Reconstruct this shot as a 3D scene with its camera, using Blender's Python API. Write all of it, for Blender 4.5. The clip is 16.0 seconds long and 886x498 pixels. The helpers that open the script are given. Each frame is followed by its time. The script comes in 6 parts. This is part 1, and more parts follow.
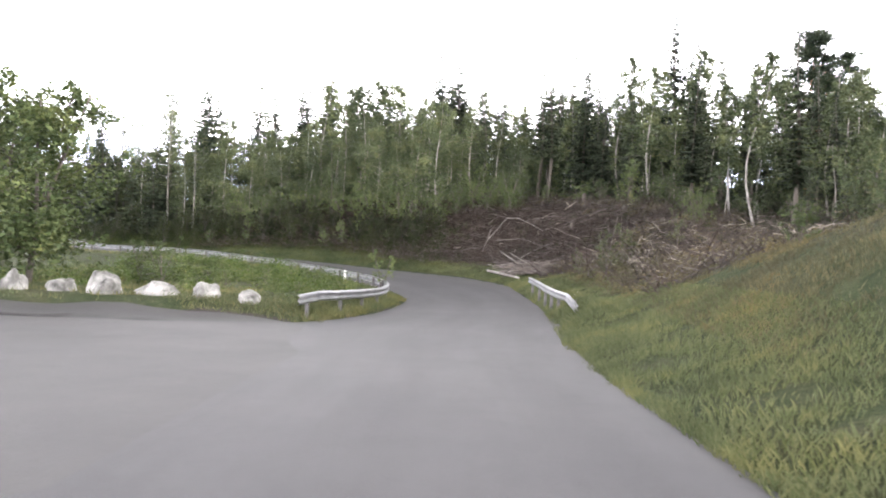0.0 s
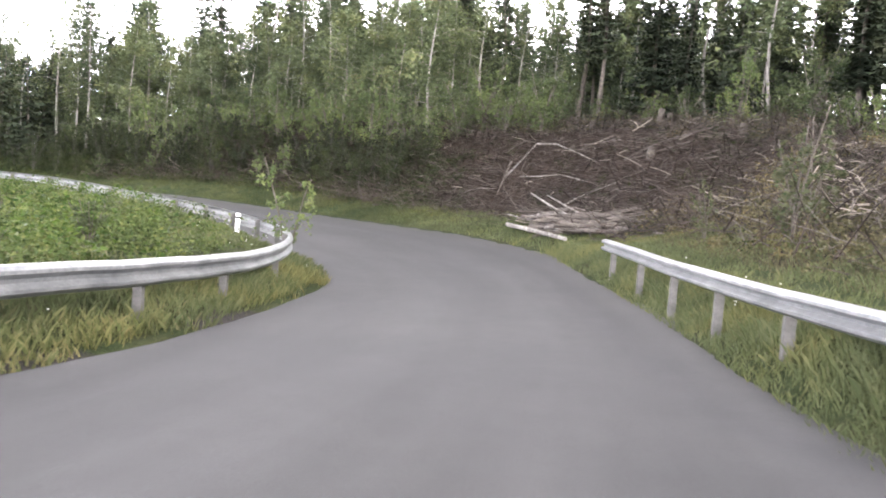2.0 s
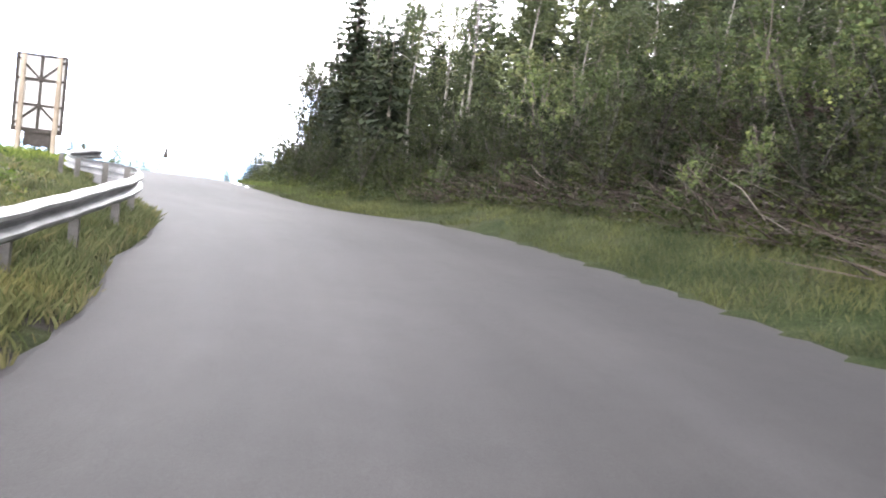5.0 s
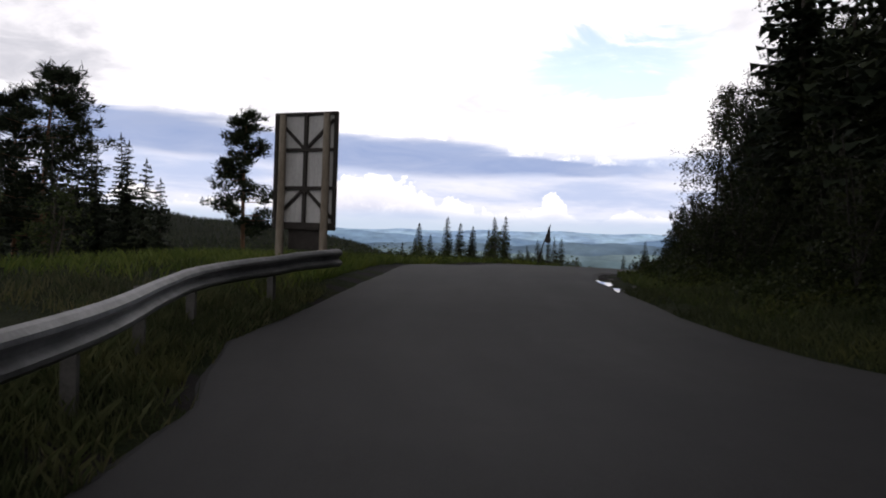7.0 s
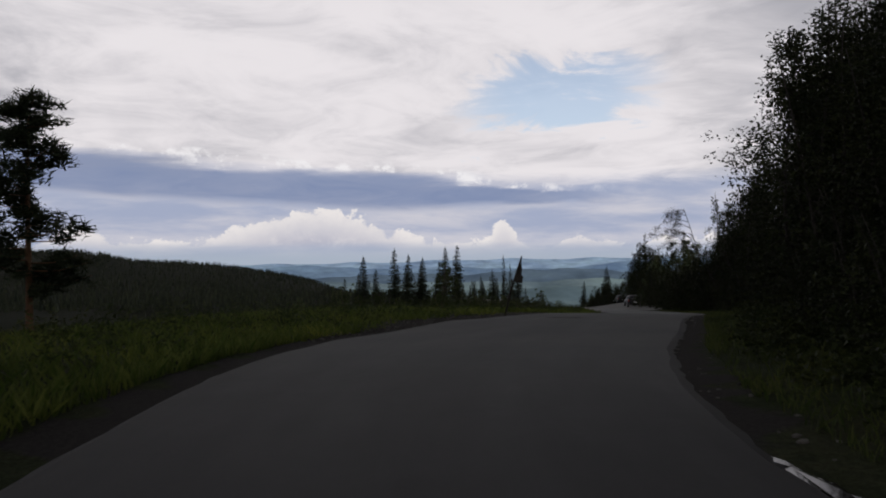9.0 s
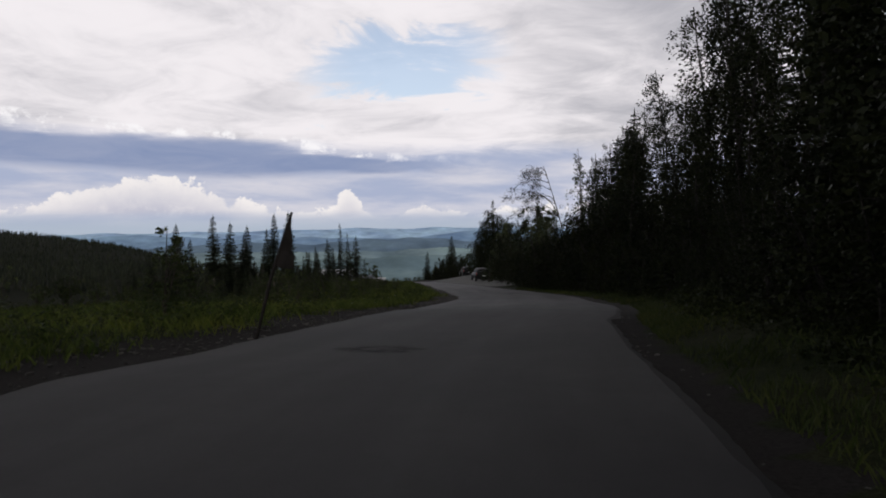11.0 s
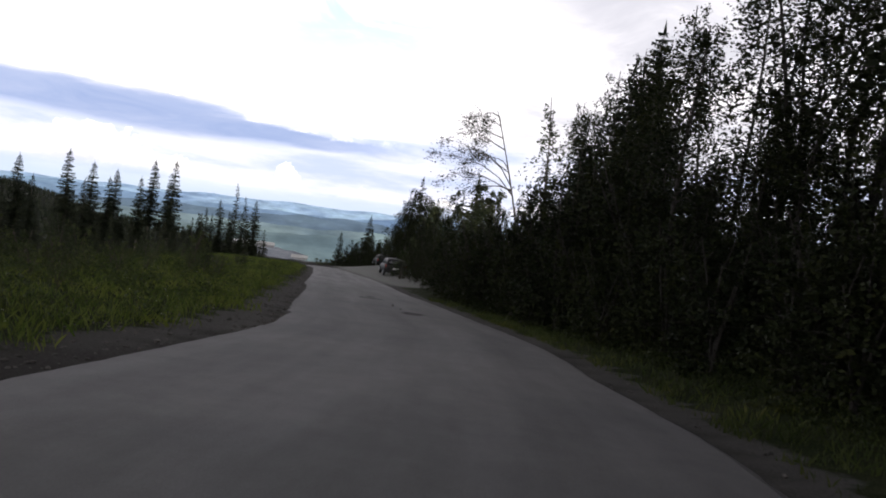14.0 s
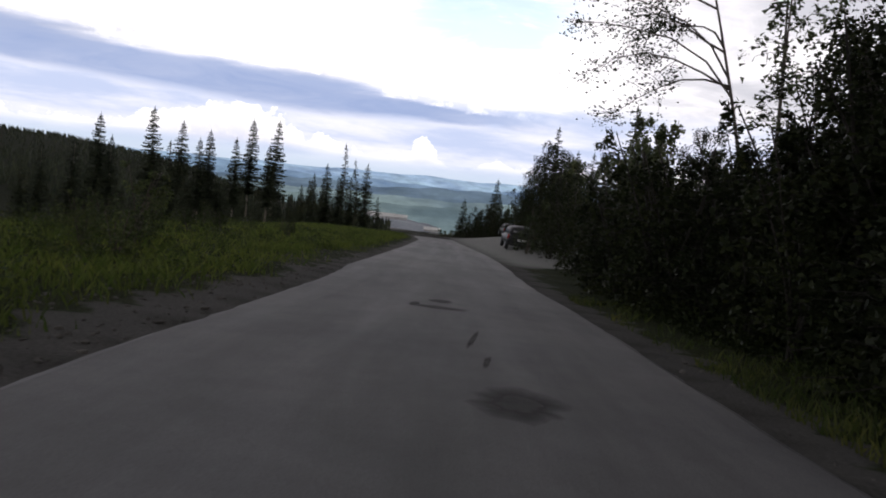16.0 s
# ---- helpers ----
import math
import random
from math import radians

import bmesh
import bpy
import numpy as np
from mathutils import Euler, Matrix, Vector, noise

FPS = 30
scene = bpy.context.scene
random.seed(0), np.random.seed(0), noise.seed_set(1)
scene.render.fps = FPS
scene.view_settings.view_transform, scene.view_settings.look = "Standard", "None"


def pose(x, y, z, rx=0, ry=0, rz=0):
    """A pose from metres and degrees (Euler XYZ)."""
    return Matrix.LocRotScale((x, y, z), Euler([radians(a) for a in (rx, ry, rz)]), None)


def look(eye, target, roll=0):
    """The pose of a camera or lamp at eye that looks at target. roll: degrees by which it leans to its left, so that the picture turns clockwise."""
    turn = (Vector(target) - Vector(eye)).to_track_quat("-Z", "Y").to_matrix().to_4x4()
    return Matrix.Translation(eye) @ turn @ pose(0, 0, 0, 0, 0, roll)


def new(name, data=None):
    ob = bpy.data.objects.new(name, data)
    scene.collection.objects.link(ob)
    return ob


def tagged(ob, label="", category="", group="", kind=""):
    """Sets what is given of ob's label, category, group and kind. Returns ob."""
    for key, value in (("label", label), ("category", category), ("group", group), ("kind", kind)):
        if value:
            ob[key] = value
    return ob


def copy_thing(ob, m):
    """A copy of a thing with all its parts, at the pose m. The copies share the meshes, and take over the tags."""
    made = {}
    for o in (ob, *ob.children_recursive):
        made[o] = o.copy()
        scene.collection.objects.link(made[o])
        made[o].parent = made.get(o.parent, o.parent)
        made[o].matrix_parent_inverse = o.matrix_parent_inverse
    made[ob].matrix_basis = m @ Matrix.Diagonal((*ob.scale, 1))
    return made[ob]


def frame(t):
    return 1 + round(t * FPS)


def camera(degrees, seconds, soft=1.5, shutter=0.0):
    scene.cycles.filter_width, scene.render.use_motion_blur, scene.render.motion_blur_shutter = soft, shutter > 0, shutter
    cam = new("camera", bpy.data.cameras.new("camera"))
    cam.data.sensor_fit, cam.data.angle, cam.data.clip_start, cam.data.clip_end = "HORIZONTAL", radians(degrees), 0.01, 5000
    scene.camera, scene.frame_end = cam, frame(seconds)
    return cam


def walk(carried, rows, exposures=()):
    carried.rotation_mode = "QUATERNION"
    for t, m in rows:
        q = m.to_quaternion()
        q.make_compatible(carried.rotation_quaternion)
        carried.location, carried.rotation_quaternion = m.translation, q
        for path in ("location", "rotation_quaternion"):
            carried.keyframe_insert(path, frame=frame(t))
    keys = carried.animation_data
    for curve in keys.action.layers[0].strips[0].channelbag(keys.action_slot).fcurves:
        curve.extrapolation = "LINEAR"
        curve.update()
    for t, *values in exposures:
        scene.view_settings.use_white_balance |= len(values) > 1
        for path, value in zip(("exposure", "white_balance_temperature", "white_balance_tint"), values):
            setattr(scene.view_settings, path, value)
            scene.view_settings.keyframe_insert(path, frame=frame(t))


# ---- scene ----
cam = camera(57.1, 16.0, soft=1.9, shutter=0.1)
PATH = [
    (0.0, 0.0, 0.0, 1.3, 89.25, -2.28, 0.0), (0.5, 0.04, 4.42, 1.08, 87.65, 1.13, 2.1), (1.0, 0.09, 8.76, 0.91, 86.1, -2.99, 1.32),
    (1.5, 0.22, 13.07, 0.67, 86.04, -2.77, -1.23), (2.0, 0.51, 17.26, 0.46, 86.27, -4.32, 0.27), (2.5, 0.77, 21.06, 0.31, 87.88, -6.5, 1.94),
    (3.0, 0.93, 24.92, 0.23, 85.98, -11.66, 5.92), (3.5, 0.77, 28.69, 0.18, 88.57, -12.66, 10.32), (4.0, 0.34, 31.96, 0.24, 86.65, -15.09, 18.96),
    (4.5, -0.71, 35.48, 0.29, 85.67, -10.42, 29.6), (5.0, -2.12, 38.66, 0.37, 86.03, -7.03, 38.65), (5.2, -2.78, 39.81, 0.4, 86.2, -5.97, 42.85),
    (5.5, -3.92, 41.38, 0.44, 86.49, -5.55, 46.9), (6.0, -6.16, 43.62, 0.53, 87.27, -4.4, 54.0), (6.5, -8.67, 45.46, 0.62, 88.05, -3.24, 61.2),
    (7.0, -11.29, 46.94, 0.7, 88.83, -2.08, 67.9), (7.3, -12.84, 47.69, 0.73, 88.9, -1.67, 70.51), (7.5, -13.84, 48.13, 0.74, 88.22, -1.26, 70.63),
    (8.0, -16.62, 49.48, 0.74, 89.81, 1.0, 68.57), (8.2, -17.78, 50.04, 0.75, 90.71, 1.32, 68.3), (8.5, -19.5, 50.92, 0.82, 90.8, 1.08, 67.3),
    (9.0, -22.32, 52.46, 1.01, 91.05, 0.4, 64.53), (9.5, -25.08, 54.18, 1.11, 91.31, -0.27, 61.75), (10.0, -27.84, 56.08, 1.12, 91.56, -0.94, 58.98),
    (10.5, -30.65, 58.2, 1.07, 91.82, -1.62, 56.21), (11.0, -33.53, 60.55, 0.92, 88.84, 0.38, 53.67), (11.5, -36.26, 63.04, 0.79, 90.9, 1.76, 50.28),
    (12.0, -39.15, 65.68, 0.75, 89.92, -0.25, 48.68), (12.5, -41.93, 68.09, 0.64, 87.64, -3.08, 49.41), (13.0, -44.44, 70.55, 0.51, 88.46, -1.28, 46.98),
    (13.5, -47.18, 73.2, 0.33, 88.31, -4.29, 47.85), (14.0, -49.79, 75.62, 0.09, 88.45, -7.25, 49.09), (14.5, -52.67, 78.23, -0.22, 88.77, -6.38, 53.38),
    (15.0, -55.93, 81.06, -0.51, 86.27, -5.2, 55.78), (15.5, -59.26, 83.78, -0.77, 85.76, -4.52, 59.9), (16.0, -62.8, 86.52, -0.88, 85.37, -6.35, 58.66),
]
walk(cam, [(t, pose(*p)) for t, *p in PATH],
     exposures=[(0.0, 4.4), (1.5, 4.7), (3.5, 5.05), (5.0, 4.65), (5.4, 4.4), (7.2, 0.35), (8.2, 0.1), (10.5, -0.6), (11.0, 0.0), (11.5, 0.08), (12.5, 0.4), (13.0, 0.6), (13.5, 0.75), (14.0, 0.85), (14.5, 0.85), (15.0, 0.8), (15.5, 0.75), (16.0, 0.65)])

# ---- sky and light ----


def setup_world():
    world = bpy.data.worlds.new("sky")
    scene.world = world
    world.use_nodes = True
    nt = world.node_tree
    nt.nodes.clear()
    N, K = nt.nodes.new, nt.links.new

    def val(node, v):
        if isinstance(v, (int, float)):
            node.default_value = v
        else:
            K(v, node)

    def m(op, a, b=0.0, c=None, clamp=False):
        n = N("ShaderNodeMath")
        n.operation, n.use_clamp = op, clamp
        val(n.inputs[0], a)
        val(n.inputs[1], b)
        if c is not None:
            val(n.inputs[2], c)
        return n.outputs[0]

    def step(x, lo, hi):
        n = N("ShaderNodeMapRange")
        n.interpolation_type = "SMOOTHSTEP"
        val(n.inputs[0], x)
        n.inputs[1].default_value, n.inputs[2].default_value = lo, hi
        return n.outputs[0]

    def mix(fac, a, b):
        n = N("ShaderNodeMix")
        n.data_type = "RGBA"
        val(n.inputs[0], fac)
        for sock, c in ((n.inputs[6], a), (n.inputs[7], b)):
            if isinstance(c, tuple):
                sock.default_value = (*c, 1)
            else:
                K(c, sock)
        return n.outputs[2]

    def noise_at(vec, scale, detail=6.0, rough=0.55, dist=0.0):
        n = N("ShaderNodeTexNoise")
        K(vec, n.inputs["Vector"])
        n.inputs["Scale"].default_value, n.inputs["Detail"].default_value = scale, detail
        n.inputs["Roughness"].default_value, n.inputs["Distortion"].default_value = rough, dist
        return n.outputs["Fac"]

    def combine(x, y, z=0.0):
        n = N("ShaderNodeCombineXYZ")
        for s, v in zip(n.inputs, (x, y, z)):
            val(s, v)
        return n.outputs[0]

    tc = N("ShaderNodeTexCoord")
    sep = N("ShaderNodeSeparateXYZ")
    K(tc.outputs["Generated"], sep.inputs[0])
    x, y, z = sep.outputs
    elev = m("MULTIPLY", m("ARCSINE", z), 57.2958)
    azim = m("MULTIPLY", m("ARCTAN2", m("MULTIPLY", x, -1.0), y), 57.2958)
    zz = m("ADD", m("MAXIMUM", z, 0.0), 0.10)
    plane = combine(m("DIVIDE", x, zz), m("DIVIDE", y, zz))
    low = combine(m("MULTIPLY", azim, 0.055), m("MULTIPLY", elev, 0.30))
    sky = N("ShaderNodeTexSky")
    sky.sky_type, sky.sun_disc = "NISHITA", False
    sky.sun_elevation, sky.sun_rotation = radians(38), radians(112)
    blue = N("ShaderNodeMix")
    blue.data_type, blue.blend_type = "RGBA", "MULTIPLY"
    blue.inputs[0].default_value = 1.0
    K(sky.outputs[0], blue.inputs[6])
    blue.inputs[7].default_value = (1.15, 1.2, 1.25, 1)
    n_shade = noise_at(plane, 0.42, 6, 0.5, 0.9)
    n_fine = noise_at(plane, 2.2, 7, 0.62, 0.6)
    n_low = noise_at(low, 1.5, 7, 0.6, 0.2)
    n_puff = noise_at(combine(m("MULTIPLY", azim, 0.30), m("MULTIPLY", elev, 0.34), 3.0), 1.5, 8, 0.66, 0.25)
    shade = m("ADD", m("MULTIPLY", n_shade, 0.68), m("MULTIPLY", n_fine, 0.32))
    cloud = mix(step(shade, 0.38, 0.60), (4.5, 4.45, 4.9), (8.9, 8.5, 8.75))

    def bump(x0, width, tall):
        d = m("DIVIDE", m("SUBTRACT", azim, x0), width)
        return m("MULTIPLY", m("POWER", 2.718, m("MULTIPLY", m("MULTIPLY", d, d), -1.0)), tall)

    def total(*terms):
        out = terms[0]
        for t in terms[1:]:
            out = m("ADD", out, t)
        return out

    # blue openings in the cloud sheet
    wob = m("MULTIPLY", m("SUBTRACT", n_fine, 0.5), 13.0)
    e1 = m("SUBTRACT", m("ADD", elev, wob), m("MULTIPLY_ADD", m("SUBTRACT", azim, 56.5), -0.10, 11.6))
    a1 = m("SUBTRACT", azim, 56.5)
    hole = step(m("ADD", m("MULTIPLY", m("MULTIPLY", a1, a1), 0.024), m("MULTIPLY", m("MULTIPLY", e1, e1), 0.26)), 1.7, 0.15)
    gap = step(n_shade, 0.30, 0.22)
    sheet = mix(m("MAXIMUM", m("MULTIPLY", hole, 0.62), m("MULTIPLY", gap, 0.6)), cloud, blue.outputs[2])
    # lower stratus: pale grey-blue
    strat = mix(step(n_low, 0.36, 0.66), (4.0, 4.5, 6.1), (6.6, 6.5, 7.2))
    lowmask = step(m("ADD", elev, m("MULTIPLY", m("SUBTRACT", n_fine, 0.5), 2.0)), 6.6, 5.2)
    body = mix(lowmask, sheet, strat)
    # long blue-grey band with bright ragged edges above it
    mid = m("MULTIPLY_ADD", m("SUBTRACT", azim, 60.0), 0.045, 4.75)
    bc = m("SUBTRACT", m("ADD", elev, m("MULTIPLY", m("SUBTRACT", n_low, 0.5), 2.2)), mid)
    wide = m("MULTIPLY_ADD", step(azim, 54.0, 72.0), 0.95, 0.35)
    along = m("MULTIPLY", step(azim, 50.0, 60.0), step(azim, 112.0, 92.0))
    band = m("MULTIPLY", step(m("ABSOLUTE", m("DIVIDE", bc, wide)), 1.25, 0.55), along)
    body = mix(m("MULTIPLY", band, m("MULTIPLY_ADD", n_fine, 0.5, 0.62)), body, (2.25, 2.85, 4.6))
    edge = m("SUBTRACT", m("SUBTRACT", bc, m("MULTIPLY", wide, 1.05)), 0.25)
    rim = m("MULTIPLY", step(m("ABSOLUTE", edge), 0.55, 0.1), m("MULTIPLY", along, step(n_puff, 0.46, 0.58)))
    body = mix(m("MULTIPLY", rim, 0.9), body, (9.6, 9.4, 9.6))
    # heaped clouds standing above the skyline
    top = total(bump(73.5, 7.0, 2.5), bump(60.2, 1.1, 1.7), bump(54.8, 2.2, 1.0), bump(88.5, 3.0, 1.3), bump(42.0, 6.0, 1.2), m("MULTIPLY", m("SUBTRACT", n_puff, 0.5), 4.6), 1.15)
    under = m("SUBTRACT", top, elev)
    heap = m("MULTIPLY", step(under, 0.0, 0.28), step(elev, 0.9, 1.7))
    lit = m("ADD", m("MULTIPLY", step(under, 2.1, 0.15), 0.62), m("MULTIPLY", step(n_puff, 0.40, 0.66), 0.5), clamp=True)
    body = mix(m("MULTIPLY", heap, 0.9), body, mix(lit, (5.0, 5.0, 6.0), (9.3, 8.8, 8.6)))
    # hazy skyline
    body = mix(step(elev, 1.8, 0.2), body, (4.3, 4.9, 5.9))
    # sky overhead, mostly out of view, darkened elevenfold so the ground comes out dim
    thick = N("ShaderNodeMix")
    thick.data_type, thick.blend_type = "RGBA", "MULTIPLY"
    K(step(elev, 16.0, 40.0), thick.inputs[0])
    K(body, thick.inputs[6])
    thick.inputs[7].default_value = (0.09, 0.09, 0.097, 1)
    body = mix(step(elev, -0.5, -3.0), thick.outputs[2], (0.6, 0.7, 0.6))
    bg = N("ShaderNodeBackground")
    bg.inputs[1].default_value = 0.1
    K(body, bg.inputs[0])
    out = N("ShaderNodeOutputWorld")
    K(bg.outputs[0], out.inputs[0])


setup_world()
sun = new("sun", bpy.data.lights.new("sun", "SUN"))
sun.data.energy, sun.data.angle, sun.data.color = 0.2, radians(16), (1.0, 0.95, 0.88)
sun.matrix_world = look((40, -16, 34), (0, 0, 0))

# ---- materials ----


def shader(name, rough=0.85, metal=0.0):
    mat = bpy.data.materials.new(name)
    mat.use_nodes = True
    nt = mat.node_tree
    b = nt.nodes["Principled BSDF"]
    b.inputs["Roughness"].default_value, b.inputs["Metallic"].default_value = rough, metal
    b.inputs["Specular IOR Level"].default_value = 0.3
    return mat, nt, b


def coords(nt, kind="Object"):
    return nt.nodes.new("ShaderNodeTexCoord").outputs[kind]


def grain(nt, vec, scale, detail=5.0, rough=0.6, stretch=None):
    n = nt.nodes.new("ShaderNodeTexNoise")
    if stretch:
        mp = nt.nodes.new("ShaderNodeMapping")
        mp.inputs["Scale"].default_value = stretch
        nt.links.new(vec, mp.inputs["Vector"])
        vec = mp.outputs[0]
    nt.links.new(vec, n.inputs["Vector"])
    n.inputs["Scale"].default_value, n.inputs["Detail"].default_value, n.inputs["Roughness"].default_value = scale, detail, rough
    return n.outputs["Fac"]


def ramp(nt, fac, stops):
    r = nt.nodes.new("ShaderNodeValToRGB")
    nt.links.new(fac, r.inputs[0])
    while len(r.color_ramp.elements) < len(stops):
        r.color_ramp.elements.new(0.5)
    for e, (p, c) in zip(r.color_ramp.elements, stops):
        e.position, e.color = p, (*c, 1) if len(c) == 3 else c
    return r.outputs[0]


def blend(nt, fac, a, b, how="MIX"):
    n = nt.nodes.new("ShaderNodeMix")
    n.data_type, n.blend_type = "RGBA", how
    for sock, v in ((n.inputs[0], fac), (n.inputs[6], a), (n.inputs[7], b)):
        if isinstance(v, tuple):
            sock.default_value = (*v, 1)
        elif isinstance(v, (int, float)):
            sock.default_value = v
        else:
            nt.links.new(v, sock)
    return n.outputs[2]


def relief(nt, b, fac, strength=0.4, distance=0.02):
    n = nt.nodes.new("ShaderNodeBump")
    n.inputs["Strength"].default_value, n.inputs["Distance"].default_value = strength, distance
    nt.links.new(fac, n.inputs["Height"])
    nt.links.new(n.outputs[0], b.inputs["Normal"])


def two_tone(name, c1, c2, scale=6.0, fine=60.0, rough=0.85, metal=0.0, bump=0.3, dist=0.01, stretch=None, spread=0.0):
    """A surface with large stains and a fine grain; spread: how far whole objects differ in brightness."""
    mat, nt, b = shader(name, rough, metal)
    v = coords(nt)
    big, small = grain(nt, v, scale, 5, 0.6, stretch), grain(nt, v, fine, 3, 0.7, stretch)
    col = blend(nt, ramp(nt, big, [(0.32, (0, 0, 0)), (0.68, (1, 1, 1))]), c1, c2)
    col = blend(nt, 0.55, col, ramp(nt, small, [(0.25, (0.45,) * 3), (0.75, (1.3,) * 3)]), "MULTIPLY")
    if spread:
        info = nt.nodes.new("ShaderNodeObjectInfo")
        col = blend(nt, 1.0, col, ramp(nt, info.outputs["Random"], [(0, (1 - spread,) * 3), (1, (1 + spread,) * 3)]), "MULTIPLY")
    nt.links.new(col, b.inputs["Base Color"])
    relief(nt, b, small, bump, dist)
    return mat


def leafy(name, c1, c2, translucent=0.35, spread=0.25):
    """Foliage: colour differs from leaf to leaf and from plant to plant; light passes through."""
    mat, nt, b = shader(name, 0.6)
    b.inputs["Specular IOR Level"].default_value = 0.1
    geo = nt.nodes.new("ShaderNodeNewGeometry")
    info = nt.nodes.new("ShaderNodeObjectInfo")
    col = blend(nt, geo.outputs["Random Per Island"], c1, c2)
    col = blend(nt, 1.0, col, ramp(nt, info.outputs["Random"], [(0, (1 - spread, 1 - spread, 1 - spread)), (1, (1 + spread * 1.3, 1 + spread, 1 + spread * 0.6))]), "MULTIPLY")
    col = blend(nt, 1.0, col, ramp(nt, grain(nt, coords(nt), 0.55, 3, 0.6), [(0.32, (0.58, 0.62, 0.62)), (0.5, (0.98, 1.0, 1.0)), (0.7, (1.42, 1.26, 1.05))]), "MULTIPLY")
    nt.links.new(col, b.inputs["Base Color"])
    t = nt.nodes.new("ShaderNodeBsdfTranslucent")
    nt.links.new(col, t.inputs[0])
    mx = nt.nodes.new("ShaderNodeMixShader")
    mx.inputs[0].default_value = translucent
    nt.links.new(b.outputs[0], mx.inputs[1])
    nt.links.new(t.outputs[0], mx.inputs[2])
    nt.links.new(mx.outputs[0], nt.nodes["Material Output"].inputs[0])
    return mat


def asphalt_material(name="asphalt", base=0.036):
    mat, nt, b = shader(name, 0.78)
    v = coords(nt)
    worn = grain(nt, v, 0.35, 4, 0.6)
    mid = grain(nt, v, 2.3, 5, 0.65)
    fine = grain(nt, v, 70, 3, 0.7)
    col = blend(nt, ramp(nt, worn, [(0.35, (0, 0, 0)), (0.65, (1, 1, 1))]), (base * 0.86, base * 0.86, base * 0.9), (base * 1.14, base * 1.12, base * 1.14))
    col = blend(nt, 0.5, col, ramp(nt, mid, [(0.3, (0.8,) * 3), (0.7, (1.15,) * 3)]), "MULTIPLY")
    col = blend(nt, 0.6, col, ramp(nt, fine, [(0.3, (0.6,) * 3), (0.7, (1.35,) * 3)]), "MULTIPLY")
    lane = nt.nodes.new("ShaderNodeAttribute")
    lane.attribute_name = "lane"
    tone_along = nt.nodes.new("ShaderNodeMapRange")
    tone_along.inputs[1].default_value, tone_along.inputs[2].default_value = -60.0, 190.0
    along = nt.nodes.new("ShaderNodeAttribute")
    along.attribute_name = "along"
    nt.links.new(along.outputs["Fac"], tone_along.inputs[0])
    # brightness painted along the road; the far end carries the sky's sheen
    col = blend(nt, 1.0, col, ramp(nt, tone_along.outputs[0], [(0.0, (0.68,) * 3), (0.46, (0.7,) * 3), (0.54, (0.92,) * 3), (0.60, (1.0,) * 3), (0.64, (1.85,) * 3), (0.665, (3.0,) * 3), (0.69, (3.6,) * 3), (0.73, (2.9,) * 3), (0.78, (3.5,) * 3), (0.84, (5.0,) * 3), (1.0, (5.4,) * 3)]), "MULTIPLY")
    tracks = ramp(nt, lane.outputs["Fac"], [(0.0, (1.12,) * 3), (0.06, (1.12,) * 3), (0.2, (0.96,) * 3), (0.33, (1.08,) * 3), (0.5, (0.9,) * 3), (0.66, (1.08,) * 3), (0.8, (0.95,) * 3), (0.93, (1.12,) * 3), (1.0, (1.14,) * 3)])
    col = blend(nt, 1.0, col, tracks, "MULTIPLY")
    way = nt.nodes.new("ShaderNodeCombineXYZ")
    nt.links.new(lane.outputs["Fac"], way.inputs[0])
    nt.links.new(along.outputs["Fac"], way.inputs[1])
    streak = grain(nt, way.outputs[0], 1.0, 5, 0.62, (9, 0.16, 1))
    col = blend(nt, 1.0, col, ramp(nt, streak, [(0.3, (0.8, 0.8, 0.81)), (0.5, (1.0,) * 3), (0.7, (1.2, 1.2, 1.21))]), "MULTIPLY")
    nt.links.new(col, b.inputs["Base Color"])
    relief(nt, b, fine, 0.35, 0.006)
    return mat


